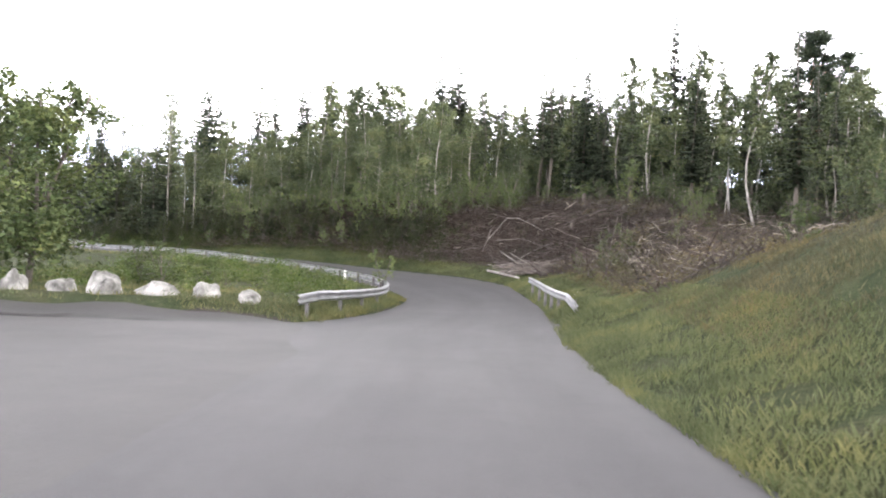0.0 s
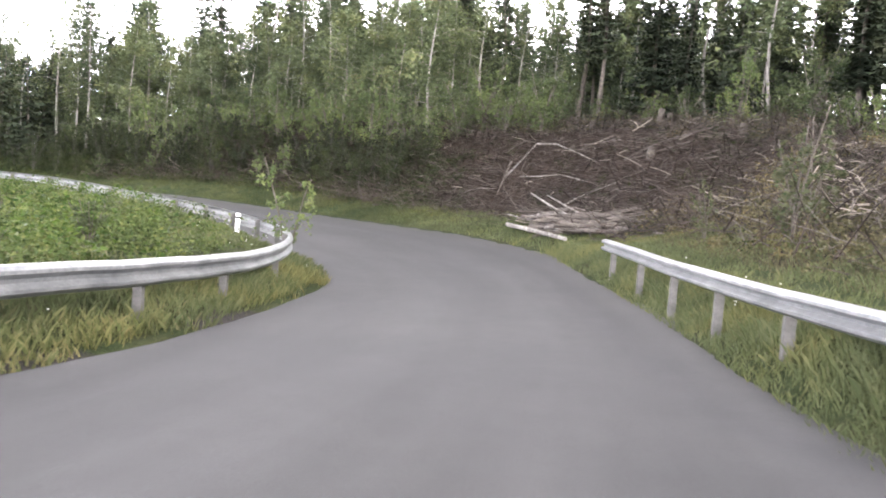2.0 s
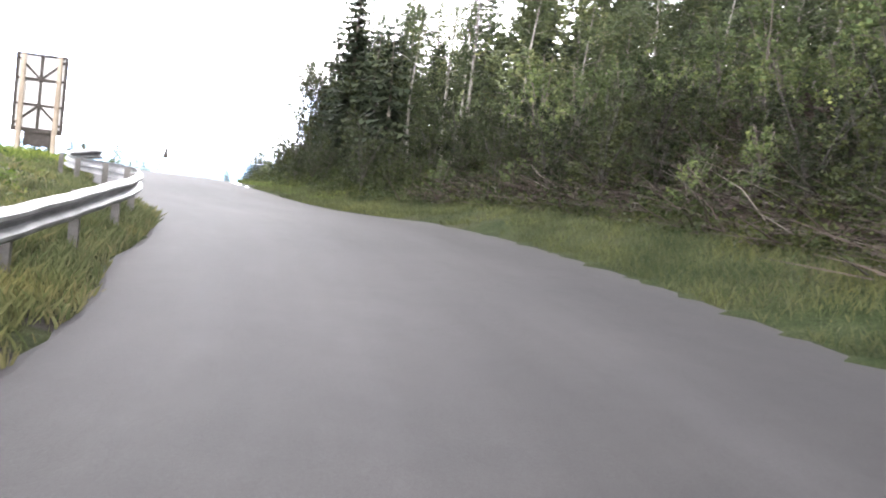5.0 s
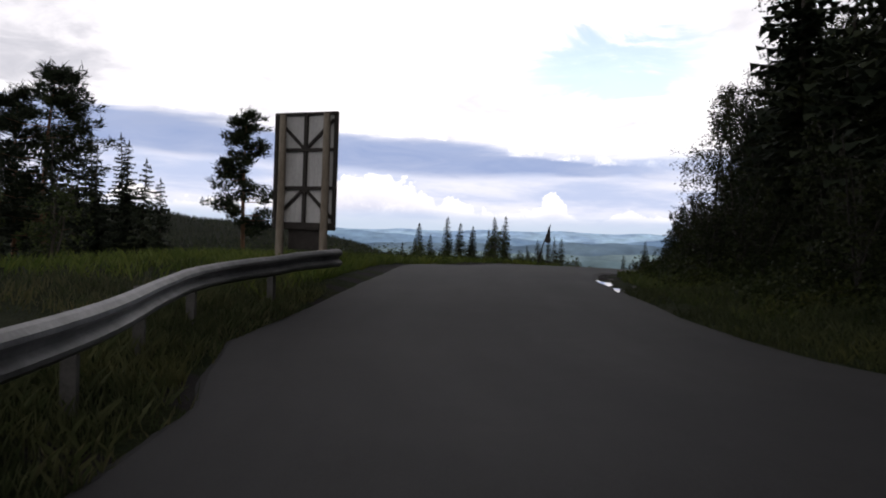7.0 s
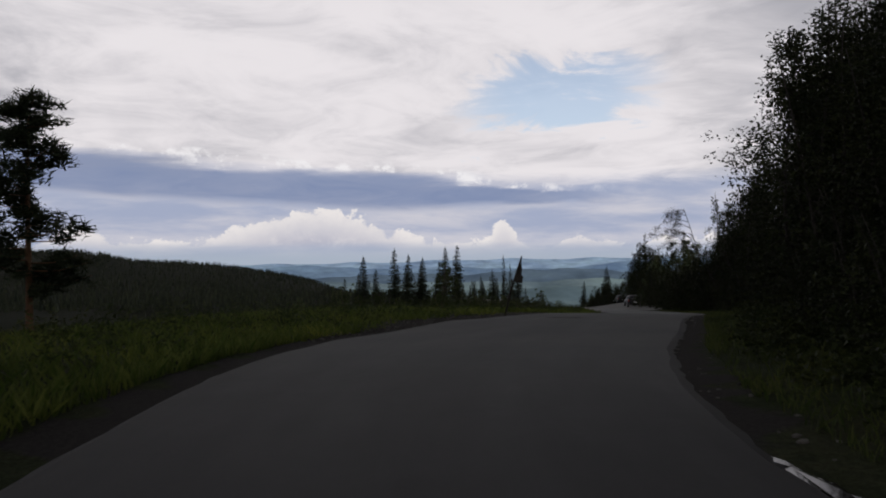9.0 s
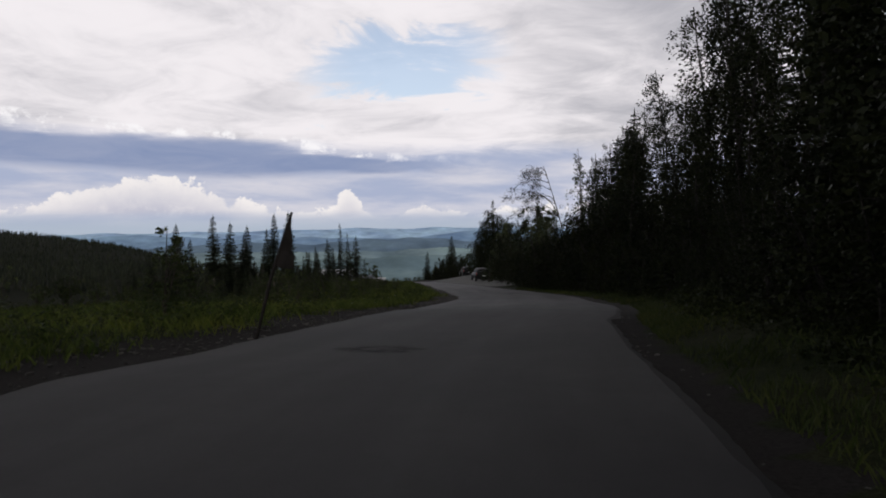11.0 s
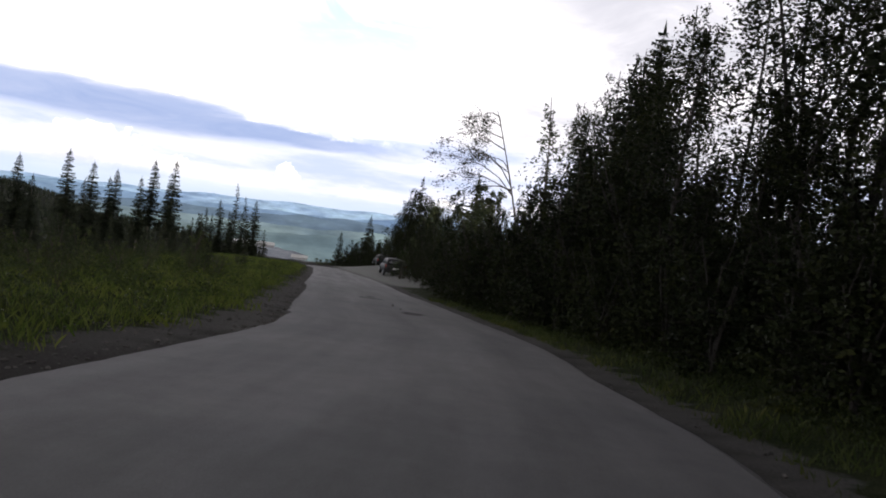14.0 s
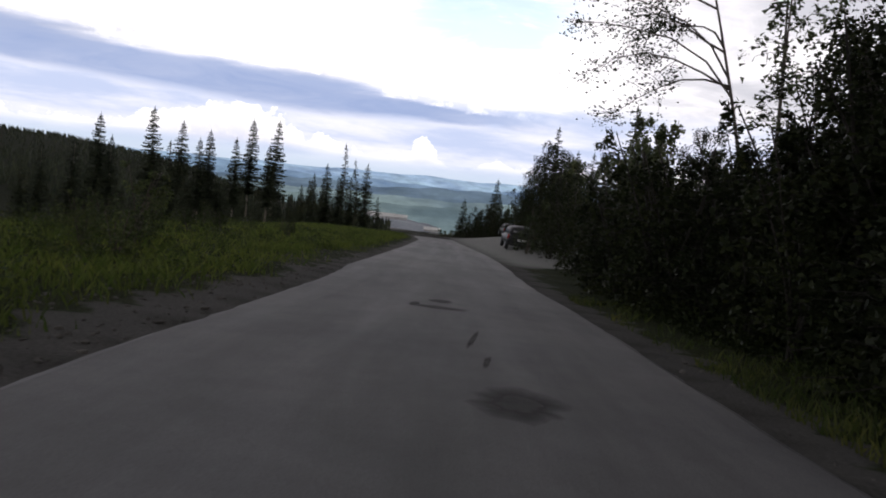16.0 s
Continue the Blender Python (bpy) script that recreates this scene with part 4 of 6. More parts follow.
def wood(rng, s0, s1, d0, d1, count, kinds, scale, gap, mass=False):
    """Trees strewn beside the road on its right-hand side; those deep in the wood are gathered into one mass."""
    made = tries = 0
    while made < count and tries < count * 30:
        tries += 1
        s = rng.uniform(s0, s1)
        d = d0 + (d1 - d0) * rng.random() ** 1.3
        x, y = at_station(s, float(np.interp(s, *RIGHT_EDGE)) + d)
        ss, off, _ = station(x, y)
        if off[0] - np.interp(ss[0], *RIGHT_EDGE) < d0 * 0.9 or not clear_spot(x, y, gap):
            continue
        kind, k, turn = rng.choice(kinds), rng.uniform(*scale), rng.uniform(0, 6.28)
        if mass:
            MASS.append((kind, x, y, k, turn))
        else:
            place(kind, x, y, k, turn)
        made += 1


def gather(name, entries, label, category="forest"):
    """Many trees as one mesh."""
    V, F, M, mats, base = [], [], [], [], 0
    store = {}
    for kind, x, y, k, turn in entries:
        if kind.name not in store:
            bits = []
            for ch in kind.children:
                me = ch.data
                me.calc_loop_triangles()
                v = np.empty(len(me.vertices) * 3, np.float32)
                me.vertices.foreach_get("co", v)
                f = np.empty(len(me.loop_triangles) * 3, np.int32)
                me.loop_triangles.foreach_get("vertices", f)
                mi = np.empty(len(me.loop_triangles), np.int32)
                me.loop_triangles.foreach_get("material_index", mi)
                for m in me.materials:
                    if m not in mats:
                        mats.append(m)
                slot = np.array([mats.index(m) for m in me.materials], np.int32)
                bits.append((v.reshape(-1, 3), f.reshape(-1, 3), slot[mi]))
            store[kind.name] = bits
        c, q = math.cos(turn) * k, math.sin(turn) * k
        rot = np.array([[c, q, 0], [-q, c, 0], [0, 0, k]], np.float32)
        for v, f, mi in store[kind.name]:
            V.append(v @ rot + np.array([x, y, height(x, y) - 0.05], np.float32))
            F.append(f + base)
            M.append(mi)
            base += len(v)
    me = mesh_of(name, np.vstack(V), np.vstack(F), mats[0])
    for m in mats[1:]:
        me.materials.append(m)
    me.polygons.foreach_set("material_index", np.concatenate(M))
    tagged(new(name, me), label, category, kind="stuff")


rng = random.Random(5)
for x, y, k in ((-25, 74, 0.95), (-22.5, 77, 1.0), (-20, 72, 0.88), (-17.2, 75, 1.0), (-15, 71, 0.9), (-12.5, 73, 0.98), (-10, 69.5, 0.9), (-24, 81, 1.05), (-7.5, 72, 0.9)):
    clear_spot(x, y, 1.0)
    place(SPRUCES[0], x, y, k * 1.13, x)
# single trees that stand out
for kind, x, y, k in ((SPRUCES[0], -14.1, 78.8, 1.0), (SPRUCES[2], -11.5, 80, 0.95), (SPRUCES[0], -27.9, 92, 0.95), (SPRUCES[1], -25, 90, 1.0), (SPRUCES[0], -0.5, 61, 0.88), (SPRUCES[0], 0.8, 62.5, 0.93),
                      (PINES[0], 28.5, 58, 0.84), (PINES[1], 24, 54, 0.98), (SPRUCES[2], 16, 58, 0.95), (BIRCHES[2], 14.5, 46.5, 0.72), (BIRCHES[2], 11, 51, 0.75), (BIRCHES[0], -3.4, 59.5, 0.85),
                      (BIRCHES[0], -9.1, 61, 0.85), (BIRCHES[1], 2.5, 53, 0.35), (BIRCHES[3], 19, 47, 0.85), (BIRCHES[0], 22, 45, 0.72), (BIRCHES[3], 25, 41, 0.8), (FULL_BIRCHES[0], 24.5, 48.5, 1.0), (FULL_BIRCHES[1], 27.5, 50, 1.1), (FULL_BIRCHES[1], 20.5, 50, 0.95),
                      (NEAR_BIRCHES[0], -23.0, 62.4, 0.74), (NEAR_BIRCHES[1], -24.5, 63.6, 0.8), (NEAR_BIRCHES[2], -20.9, 61.8, 0.85), (SPRUCES[1], -26.6, 65.2, 0.66), (NEAR_BIRCHES[1], -28.6, 66.2, 0.6)):
    clear_spot(x, y, 1.0)
    place(kind, x, y, k, rng.uniform(0, 6.28))
wood(rng, 33, 47, 11, 18, 36, BIRCHES[:3] + TALL + TALL + SPRUCES[1:2], (0.56, 0.8), 1.4)
wood(rng, 27, 47, 12.5, 24, 46, SPRUCES[3:] + BIRCHES[3:] + SPRUCES[3:], (0.32, 0.52), 1.2)
wood(rng, 8, 47, 22, 46, 64, SPRUCES[:2] + SPRUCES[3:] + BIRCHES[3:], (0.42, 0.62), 1.8, True)
wood(rng, 22, 46, 19, 40, 30, BIRCHES[:2] + TALL + SPRUCES[:2] + PINES[:1], (0.6, 0.84), 2.0, True)
wood(rng, -12, 24, 16, 38, 30, BIRCHES + SPRUCES[:2], (0.55, 0.75), 2.6, True)
wood(rng, 45, 60, 8.0, 12, 30, NEAR_BIRCHES, (0.52, 0.72), 1.2)
wood(rng, 32, 60, 10.5, 15, 34, FULL_BIRCHES, (0.55, 0.95), 1.7)
wood(rng, 46, 62, 6.5, 11, 18, FULL_BIRCHES, (0.5, 0.85), 1.6)
wood(rng, 14, 46, 24, 50, 70, SPRUCES[:2] + FULL_BIRCHES[:1], (0.6, 0.85), 1.6, True)
wood(rng, 46, 58, 10, 15, 12, BIRCHES[:2], (0.82, 0.98), 1.2)
wood(rng, 45, 60, 12, 18, 28, BIRCHES[:3] + SPRUCES[1:2], (0.6, 0.8), 1.4)
wood(rng, 45, 64, 18, 45, 66, BIRCHES[:2] + SPRUCES[:3], (0.7, 0.95), 2.0, True)
wood(rng, 2, 34, 15, 34, 60, SPRUCES[3:] + BIRCHES[3:], (0.4, 0.62), 1.5, True)
wood(rng, 101, 115, 9, 15, 6, SPRUCES[1:2], (0.5, 0.6), 1.1, True)
wood(rng, 47, 66, 20, 48, 44, SPRUCES[:2], (0.6, 0.78), 1.6, True)
wood(rng, 57, 66, 7.5, 15, 14, FULL_BIRCHES, (0.75, 1.05), 1.6)
wood(rng, 58, 66, 6.0, 14, 18, NEAR_BIRCHES, (0.6, 0.85), 1.4)
wood(rng, 66, 84, 4.1, 10, 26, SHADED_TREES + SPRUCES[1:2] + SPRUCES[3:], (0.7, 0.95), 1.4)
wood(rng, 84, 91, 4.2, 8.5, 9, SHADED_TREES + SLENDER, (0.75, 1.0), 1.5)
wood(rng, 90, 93, 3.6, 5, 2, SPRUCES[1:2] + SHADED_TREES[:1], (0.8, 1.0), 1.1)
wood(rng, 96, 112, 3.2, 4.6, 5, SHADED_TREES[1:], (0.45, 0.6), 1.4)
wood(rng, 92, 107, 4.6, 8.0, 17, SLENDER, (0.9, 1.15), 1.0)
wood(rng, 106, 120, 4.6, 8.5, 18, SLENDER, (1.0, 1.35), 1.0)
wood(rng, 84, 91, 4.0, 9, 4, SPRUCES[1:2] + SPRUCES[3:], (0.5, 0.8), 1.3)
wood(rng, 66, 94, 9, 24, 20, BIRCHES[:3] + SPRUCES[:2] + SPRUCES[3:], (0.5, 0.8), 2.3, True)
wood(rng, 117, 140, 4, 9, 28, SPRUCES[3:] + SHADED_TREES + SHADED_TREES, (0.48, 0.7), 1.4)
wood(rng, 118, 150, 9, 26, 34, SPRUCES[1:2] + SPRUCES[3:] + BIRCHES[3:], (0.5, 0.7), 2.0, True)
wood(rng, 150, 190, 7, 20, 26, SPRUCES[1:2] + SPRUCES[3:] + BIRCHES[3:], (0.6, 0.9), 2.2, True)
for x, y, k, kind in ((-50.9, 86.9, 0.95, SLENDER[0]), (-52.6, 86.4, 0.8, SHADED_TREES[0]), (-61.0, 92.8, 0.98, SHADED_TREES[0]), (-59.4, 94.3, 0.95, SLENDER[0]), (-57.6, 92.7, 0.98, SLENDER[1]), (-68.2, 101.2, 0.92, SPRUCES[0]), (-69.3, 101.8, 1.0, SLENDER[0]), (-70.2, 102.6, 0.92, SLENDER[1]), (-69.8, 103.4, 1.12, SHADED_TREES[0]), (-71.2, 104.0, 0.85, SHADED_TREES[0]), (-36.8, 69.0, 0.82, SHADED_TREES[0]), (-36.0, 69.2, 0.72, SLENDER[0]), (-35.4, 68.4, 0.95, SHADED_TREES[1]), (-37.6, 70.0, 0.9, SHADED_TREES[0]), (-67.0, 99.8, 1.1, SHADED_TREES[0]), (-65.2, 98.6, 1.0, SLENDER[0]), (-66, 97, 0.7, SHADED_TREES[0]), (-70.0, 99.8, 0.75, SHADED_TREES[0])):
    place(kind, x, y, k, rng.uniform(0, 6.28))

# lacy birches in the shade-darkened leaves, and thicket where the road bends on
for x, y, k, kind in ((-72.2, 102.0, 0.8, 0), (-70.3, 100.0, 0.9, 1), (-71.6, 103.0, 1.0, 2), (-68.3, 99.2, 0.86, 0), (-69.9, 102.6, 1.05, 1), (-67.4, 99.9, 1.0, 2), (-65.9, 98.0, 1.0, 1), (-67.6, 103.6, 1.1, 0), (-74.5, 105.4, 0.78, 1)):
    place((SLENDER[0], SHADED_TREES[0], SLENDER[1])[kind], x, y, k, x * 1.7)
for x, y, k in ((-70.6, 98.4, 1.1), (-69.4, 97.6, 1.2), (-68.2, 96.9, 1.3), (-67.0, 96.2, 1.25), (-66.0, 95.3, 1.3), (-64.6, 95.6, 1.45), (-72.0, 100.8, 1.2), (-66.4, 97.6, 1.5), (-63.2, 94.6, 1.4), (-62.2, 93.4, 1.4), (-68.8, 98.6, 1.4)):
    place(SHADED_BUSHES[0], x, y, k, y * 2.3)
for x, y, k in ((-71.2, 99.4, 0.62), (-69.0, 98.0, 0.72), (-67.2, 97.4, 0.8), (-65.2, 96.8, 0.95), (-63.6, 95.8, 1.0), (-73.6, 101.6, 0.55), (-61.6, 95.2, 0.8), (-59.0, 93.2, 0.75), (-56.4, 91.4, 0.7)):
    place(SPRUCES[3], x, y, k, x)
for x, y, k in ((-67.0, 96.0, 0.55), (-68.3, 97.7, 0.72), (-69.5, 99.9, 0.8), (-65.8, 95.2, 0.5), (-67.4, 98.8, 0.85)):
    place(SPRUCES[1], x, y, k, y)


def bushes(rng, s0, s1, d0, d1, count, kinds, scale, gap=0.9, left=False):
    made = tries = 0
    while made < count and tries < count * 30:
        tries += 1
        s, d = rng.uniform(s0, s1), rng.uniform(d0, d1)
        x, y = at_station(s, float(np.interp(s, *LEFT_EDGE)) - d if left else float(np.interp(s, *RIGHT_EDGE)) + d)
        if clear_spot(x, y, gap):
            place(rng.choice(kinds), x, y, rng.uniform(*scale), rng.uniform(0, 6.28))
            made += 1


bushes(rng, 45, 61, 2.4, 4.6, 44, SHADED_BUSHES + BUSHES[2:], (0.45, 0.75), 0.7)
bushes(rng, 45, 61, 4.2, 8, 56, BUSHES[:2], (0.55, 1.0), 0.8)
bushes(rng, 42, 48, 6.5, 9.5, 12, BUSHES[:2], (0.5, 0.85))
bushes(rng, 34, 43, 9, 11, 10, BUSHES, (0.4, 0.8))
bushes(rng, 60, 84, 2.2, 5.5, 36, SHADED_BUSHES, (0.4, 0.7))
bushes(rng, 84, 92, 2.4, 6.5, 14, SHADED_BUSHES, (0.5, 0.9))
bushes(rng, 92, 108, 2.4, 7, 34, SHADED_BUSHES, (0.4, 0.6), 0.7)
bushes(rng, 107, 121, 2.4, 7.5, 46, SHADED_BUSHES, (0.7, 1.2), 0.7)
wood(rng, 108, 120, 4.2, 9, 10, SPRUCES[3:], (0.5, 0.85), 1.1)
wood(rng, 107, 122, 3.6, 8.5, 24, SHADED_TREES, (0.35, 0.6), 0.9)
wood(rng, 104, 119, 5, 9, 10, SLENDER + SPRUCES[1:2], (0.8, 1.0), 1.2)
bushes(rng, 118, 140, 2.0, 7, 46, SHADED_BUSHES, (0.7, 1.25))
bushes(rng, 140, 175, 6, 10, 14, BUSHES[:2], (0.7, 1.25))
bushes(rng, -5, 30, 3, 9, 10, BUSHES[2:], (0.4, 0.9), 1.5)
bushes(rng, 24, 36, 1.4, 6, 8, BUSHES[2:], (0.3, 0.55), 0.7, True)
bushes(rng, 124, 152, 3.6, 12, 22, BUSHES, (0.35, 0.75), 0.8, True)
bushes(rng, 92, 134, 3.0, 13, 30, BUSHES[2:] + BUSHES[2:] + BUSHES[:1], (0.35, 0.8), 0.8, True)
# young trees below the valley-side verge
LOWER = []
for _ in range(190):
    a, r = radians(rng.uniform(66, 104)), rng.uniform(72, 98)
    x, y = AXIS[0] - math.sin(a) * r, AXIS[1] + math.cos(a) * r
    ss, off, _z = station(x, y)
    if np.interp(ss[0], *LEFT_EDGE) - off[0] > 11 and clear_spot(x, y, 1.5):
        LOWER.append((rng.choice((SPRUCES[3], SPRUCES[3], SPRUCES[3], SPRUCES[1])), x, y, rng.uniform(0.28, 0.46), rng.uniform(0, 6.28)))


place(BUSHES[1], -97.6, 113.4, 0.8, 1.0)
place(BUSHES[1], -99.2, 115.4, 0.75, 3.0)

# lay-by tree and bush beside the boulders
edge_tree = broadleaf("rowan_tree", 7.4, 51, 9000, 0.10, 0.10, 0.36, 0.10, M_SPRUCEBARK, M_WILLOW, 0.05, 3, "leafy broad tree behind the boulders", "tree", 14)
place(edge_tree, -12.8, 25.2, 0.88, 0.5)
place(edge_tree, -14.4, 25.4, 1.0, 2.5)
place(BUSHES[0], -9.2, 26.8, 0.75, 1.0)
place(BUSHES[0], -10.2, 27.6, 0.6, 3.0)
sapling = broadleaf("sapling", 1.8, 45, 800, 0.036, 0.22, 0.17, 0.014, M_SPRUCEBARK, M_WILLOW, 0.06, 2, "thin leafy sapling growing through the guard rail", "sapling", 8)
place(sapling, -2.35, 32.0, 1.0, 0.0)
yellow = broadleaf("sapling", 2.4, 46, 700, 0.05, 0.12, 0.22, 0.016, M_SPRUCEBARK, M_GRASS, 0.06, 3, "sparse yellowish sapling on the cleared slope", "sapling", 8)
for x, y, k in ((6.2, 30.6, 1.0), (7.0, 31.8, 0.85), (5.6, 33.2, 0.6), (9.5, 33, 0.8), (8.3, 36, 0.5), (11.5, 37.5, 0.7)):
    place(yellow, x, y, k, x * 3)

# left-hand spruces on the slope below the road
for kind, x, y, h in ((HIGH[1], -153.9, 100.1, 13.5), (HIGH[1], -151.7, 104.9, 13.3), (HIGH[0], -154, 108.4, 12.8), (HIGH[1], -156, 112, 12), (HIGH[1], -158, 117.5, 12.6), (HIGH[0], -162.8, 122.3, 13),
                      (HIGH[0], -148, 97, 10), (HIGH[0], -149, 100.5, 9.5), (SPRUCES[1], -150, 106.5, 10), (HIGH[0], -152, 110, 10.3), (HIGH[0], -154, 114.5, 10), (HIGH[0], -157, 119.5, 10.5), (HIGH[0], -146, 94, 8.5),
                      (SPRUCES[0], -158, 127.5, 8.4), (TALL[0], -157, 131, 9.6), (SPRUCES[0], -157.7, 132.9, 9.6), (SPRUCES[0], -155, 129.5, 7.5), (SPRUCES[1], -159, 135.5, 6.5), (TALL[0], -156.5, 129, 10), (SPRUCES[1], -152, 126.5, 6),
                      (BIRCHES[3], -117, 132, 7.5),
                      (SPRUCES[1], -114, 130.5, 7), (BIRCHES[3], -111, 127.5, 7), (BIRCHES[1], -106, 125.5, 7.5), (SPRUCES[3], -101, 122, 7), (SPRUCES[1], -97, 119.5, 8), (BIRCHES[3], -93, 116, 7.5), (BIRCHES[3], -88, 112.5, 6.5)):
    natural = {TALL[0]: 13.0, HIGH[0]: 12.0, HIGH[1]: 12.0, SPRUCES[0]: 12.0, SPRUCES[1]: 10.0, SPRUCES[2]: 13.0, SPRUCES[3]: 6.0, BIRCHES[3]: 8.0, BIRCHES[1]: 9.0}[kind]
    place(kind, x, y, h / natural, rng.uniform(0, 6.28))
# trees beyond the lay-by, by the height of their tips
for kind, spots in ((SPRUCES[0], ((-147.8, 146.4, 0.6), (-149.2, 148.0, -1.6), (-156.8, 147.5, -2.9), (-153.2, 149.2, -3.0), (-146.9, 147.7, -2.4),)),
                    (SPRUCES[3], ((-153.6, 145.0, -6.0),)),
                    (SHADED_TREES[1], ((-146.2, 141.6, -4.9), (-144.3, 140.9, -4.2), (-145.7, 142.4, -3.7), (-143.7, 141.8, -3.1), (-142.6, 141.7, -2.9), (-143.8, 143.4, -2.8), (-141.0, 142.2, -2.8), (-139.8, 142.2, -2.8), (-137.8, 141.5, -2.7), (-135.1, 140.2, -2.1), (-140.6, 139.3, -3.9), (-138.2, 139.2, -3.4), (-135.8, 139.1, -3.3), (-133.6, 138.8, -3.0), (-120.3, 129.8, -0.4), (-122.6, 131.8, 0.1), (-117.4, 128.7, -0.5), (-118.7, 130.3, 0.0), (-116.9, 129.4, 0.3), (-115.0, 128.5, 0.1), (-115.4, 129.7, 0.3), (-113.5, 128.8, -0.1), (-114.6, 130.5, 0.5), (-112.5, 130.0, 1.5), (-118.6, 128.8, -1.4),)),
                    (SHADED_BUSHES[0], ((-142.7, 139.7, -5.4), (-139.0, 138.1, -4.8), (-136.8, 137.8, -4.4), (-136.1, 138.7, -4.4), (-133.9, 138.4, -4.2), (-128.5, 135.6, -3.8), (-144.6, 140.5, -5.8), (-134.0, 136.6, -4.5), (-131.7, 136.3, -4.3), (-130.4, 136.4, -4.1), (-118.6, 128.8, -2.9), (-116.7, 127.9, -2.6), (-115.6, 127.8, -2.5), (-113.7, 127.0, -2.5), (-112.6, 126.8, -2.5), (-111.4, 126.6, -2.5), (-110.3, 126.4, -2.2),)),
                    (SHADED_TREES[0], ((-121.2, 133.6, 4.2), (-123.1, 134.3, 3.7), (-120.4, 131.4, 2.5), (-122.9, 133.0, 2.0), (-121.6, 131.4, 1.1), (-122.3, 135.4, 4.2), (-118.0, 132.8, 3.4), (-118.7, 135.0, 2.5),)),
                    (SPRUCES[1], ((-123.4, 135.7, 4.9), (-125.6, 136.1, 3.3),))):
    natural = {SPRUCES[0]: 12.0, SPRUCES[1]: 10.0, SPRUCES[3]: 6.0, SHADED_TREES[0]: 8.5, SHADED_TREES[1]: 6.5, SHADED_BUSHES[0]: 3.2}[kind]
    for x, y, tip in spots:
        place(kind, x, y, max(tip - height(x, y), 1.5) / natural, x * 1.9)
for _ in range(80):
    f = rng.random()
    x, y = -151 - 22 * f + rng.uniform(-7, 5), 90 + 44 * f + rng.uniform(-4, 6)
    if clear_spot(x, y, 1.2):
        LOWER.append((rng.choice(SPRUCES[:2] + SPRUCES[3:]), x, y, rng.uniform(0.4, 0.7), rng.uniform(0, 6.28)))
# thicket where the road drops out of sight
for _ in range(34):
    f = rng.random()
    x, y = -168 - 22 * f + rng.uniform(-5, 3), 157 + 20 * f + rng.uniform(-3, 5)
    LOWER.append((rng.choice((BIRCHES[3], BIRCHES[3], SPRUCES[3])), x, y, rng.uniform(0.4, 0.65), rng.uniform(0, 6.28)))
for _ in range(30):
    f = rng.random()
    x, y = -182 + 7 * f + rng.uniform(-4, 3), 160.5 + 9 * f + rng.uniform(-2, 3)
    LOWER.append((rng.choice((BIRCHES[3], SPRUCES[3], SPRUCES[3])), x, y, rng.uniform(0.5, 0.85), rng.uniform(0, 6.28)))
# pines beyond the guard rail by the board
for kind, x, y, k in ((PINES[0], -42.6, 44.9, 0.64), (PINES[1], -45.5, 43.6, 0.68), (PINES[1], -39.5, 42.2, 0.52), (SPRUCES[1], -43.2, 47.2, 0.5), (SPRUCES[1], -44.8, 46.2, 0.56), (SPRUCES[3], -41.4, 45.8, 0.7), (SPRUCES[1], -40.5, 47.4, 0.46), (PINES[1], -45.0, 51.9, 0.57), (SPRUCES[3], -34.5, 43.5, 0.6), (SPRUCES[1], -38, 40.5, 0.5), (PINES[0], -42, 41, 0.5), (SPRUCES[3], -33, 41, 0.7), (SPRUCES[3], -36.0, 48.2, 0.4), (SPRUCES[1], -37.5, 46.5, 0.36), (SPRUCES[1], -35.8, 44.0, 0.42), (SPRUCES[3], -36.8, 47.8, 0.5), (SPRUCES[3], -38.6, 45.2, 0.75), (BUSHES[1], -34.0, 45.5, 0.8), (BUSHES[1], -35.5, 42.6, 0.9), (BUSHES[1], -33.4, 43.6, 0.8)):
    place(kind, x, y, k, rng.uniform(0, 6.28))


# close thicket under the slender trees in shaded colours, and along the verge up to the cars
g2 = random.Random(88)
for s0, s1, d0, d1, count, kind, lo, hi in ((98, 121, 4.6, 8.5, 22, SHADED_TREES[1], 0.66, 0.9), (121, 134, 3.0, 6.5, 12, SHADED_TREES[1], 0.55, 0.8), (144, 151, 4.2, 6.8, 9, SHADED_TREES[1], 0.45, 0.7), (142, 149, 2.6, 3.6, 7, SHADED_BUSHES[0], 0.6, 0.85)):
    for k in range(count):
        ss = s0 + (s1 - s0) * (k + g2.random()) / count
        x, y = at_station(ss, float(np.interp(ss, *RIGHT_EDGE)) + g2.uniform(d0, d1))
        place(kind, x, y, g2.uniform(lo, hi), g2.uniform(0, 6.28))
for kind, x, y, k in ((SHADED_BUSHES[0], -93.7, 111.9, 0.85), (SHADED_BUSHES[0], -91.0, 110.5, 0.9), (SHADED_TREES[1], -97.4, 115.3, 0.62), (SHADED_TREES[1], -94.6, 113.9, 0.65), (SHADED_TREES[1], -103.4, 120.6, 0.8), (SHADED_TREES[1], -101.0, 118.8, 0.75), (SHADED_TREES[1], -92.8, 113.0, 0.6), (SHADED_BUSHES[0], -95.6, 113.2, 0.8)):
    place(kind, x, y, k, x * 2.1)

# the wood behind the felled slope is thin
MASS = [m for k, m in enumerate(MASS) if not (-4 < m[1] < 7 and 50 < m[2] < 95) or k % 5 < 3]
MASS = [m for m in MASS if not (-63 < m[1] < -38 and 72 < m[2] < 112)]
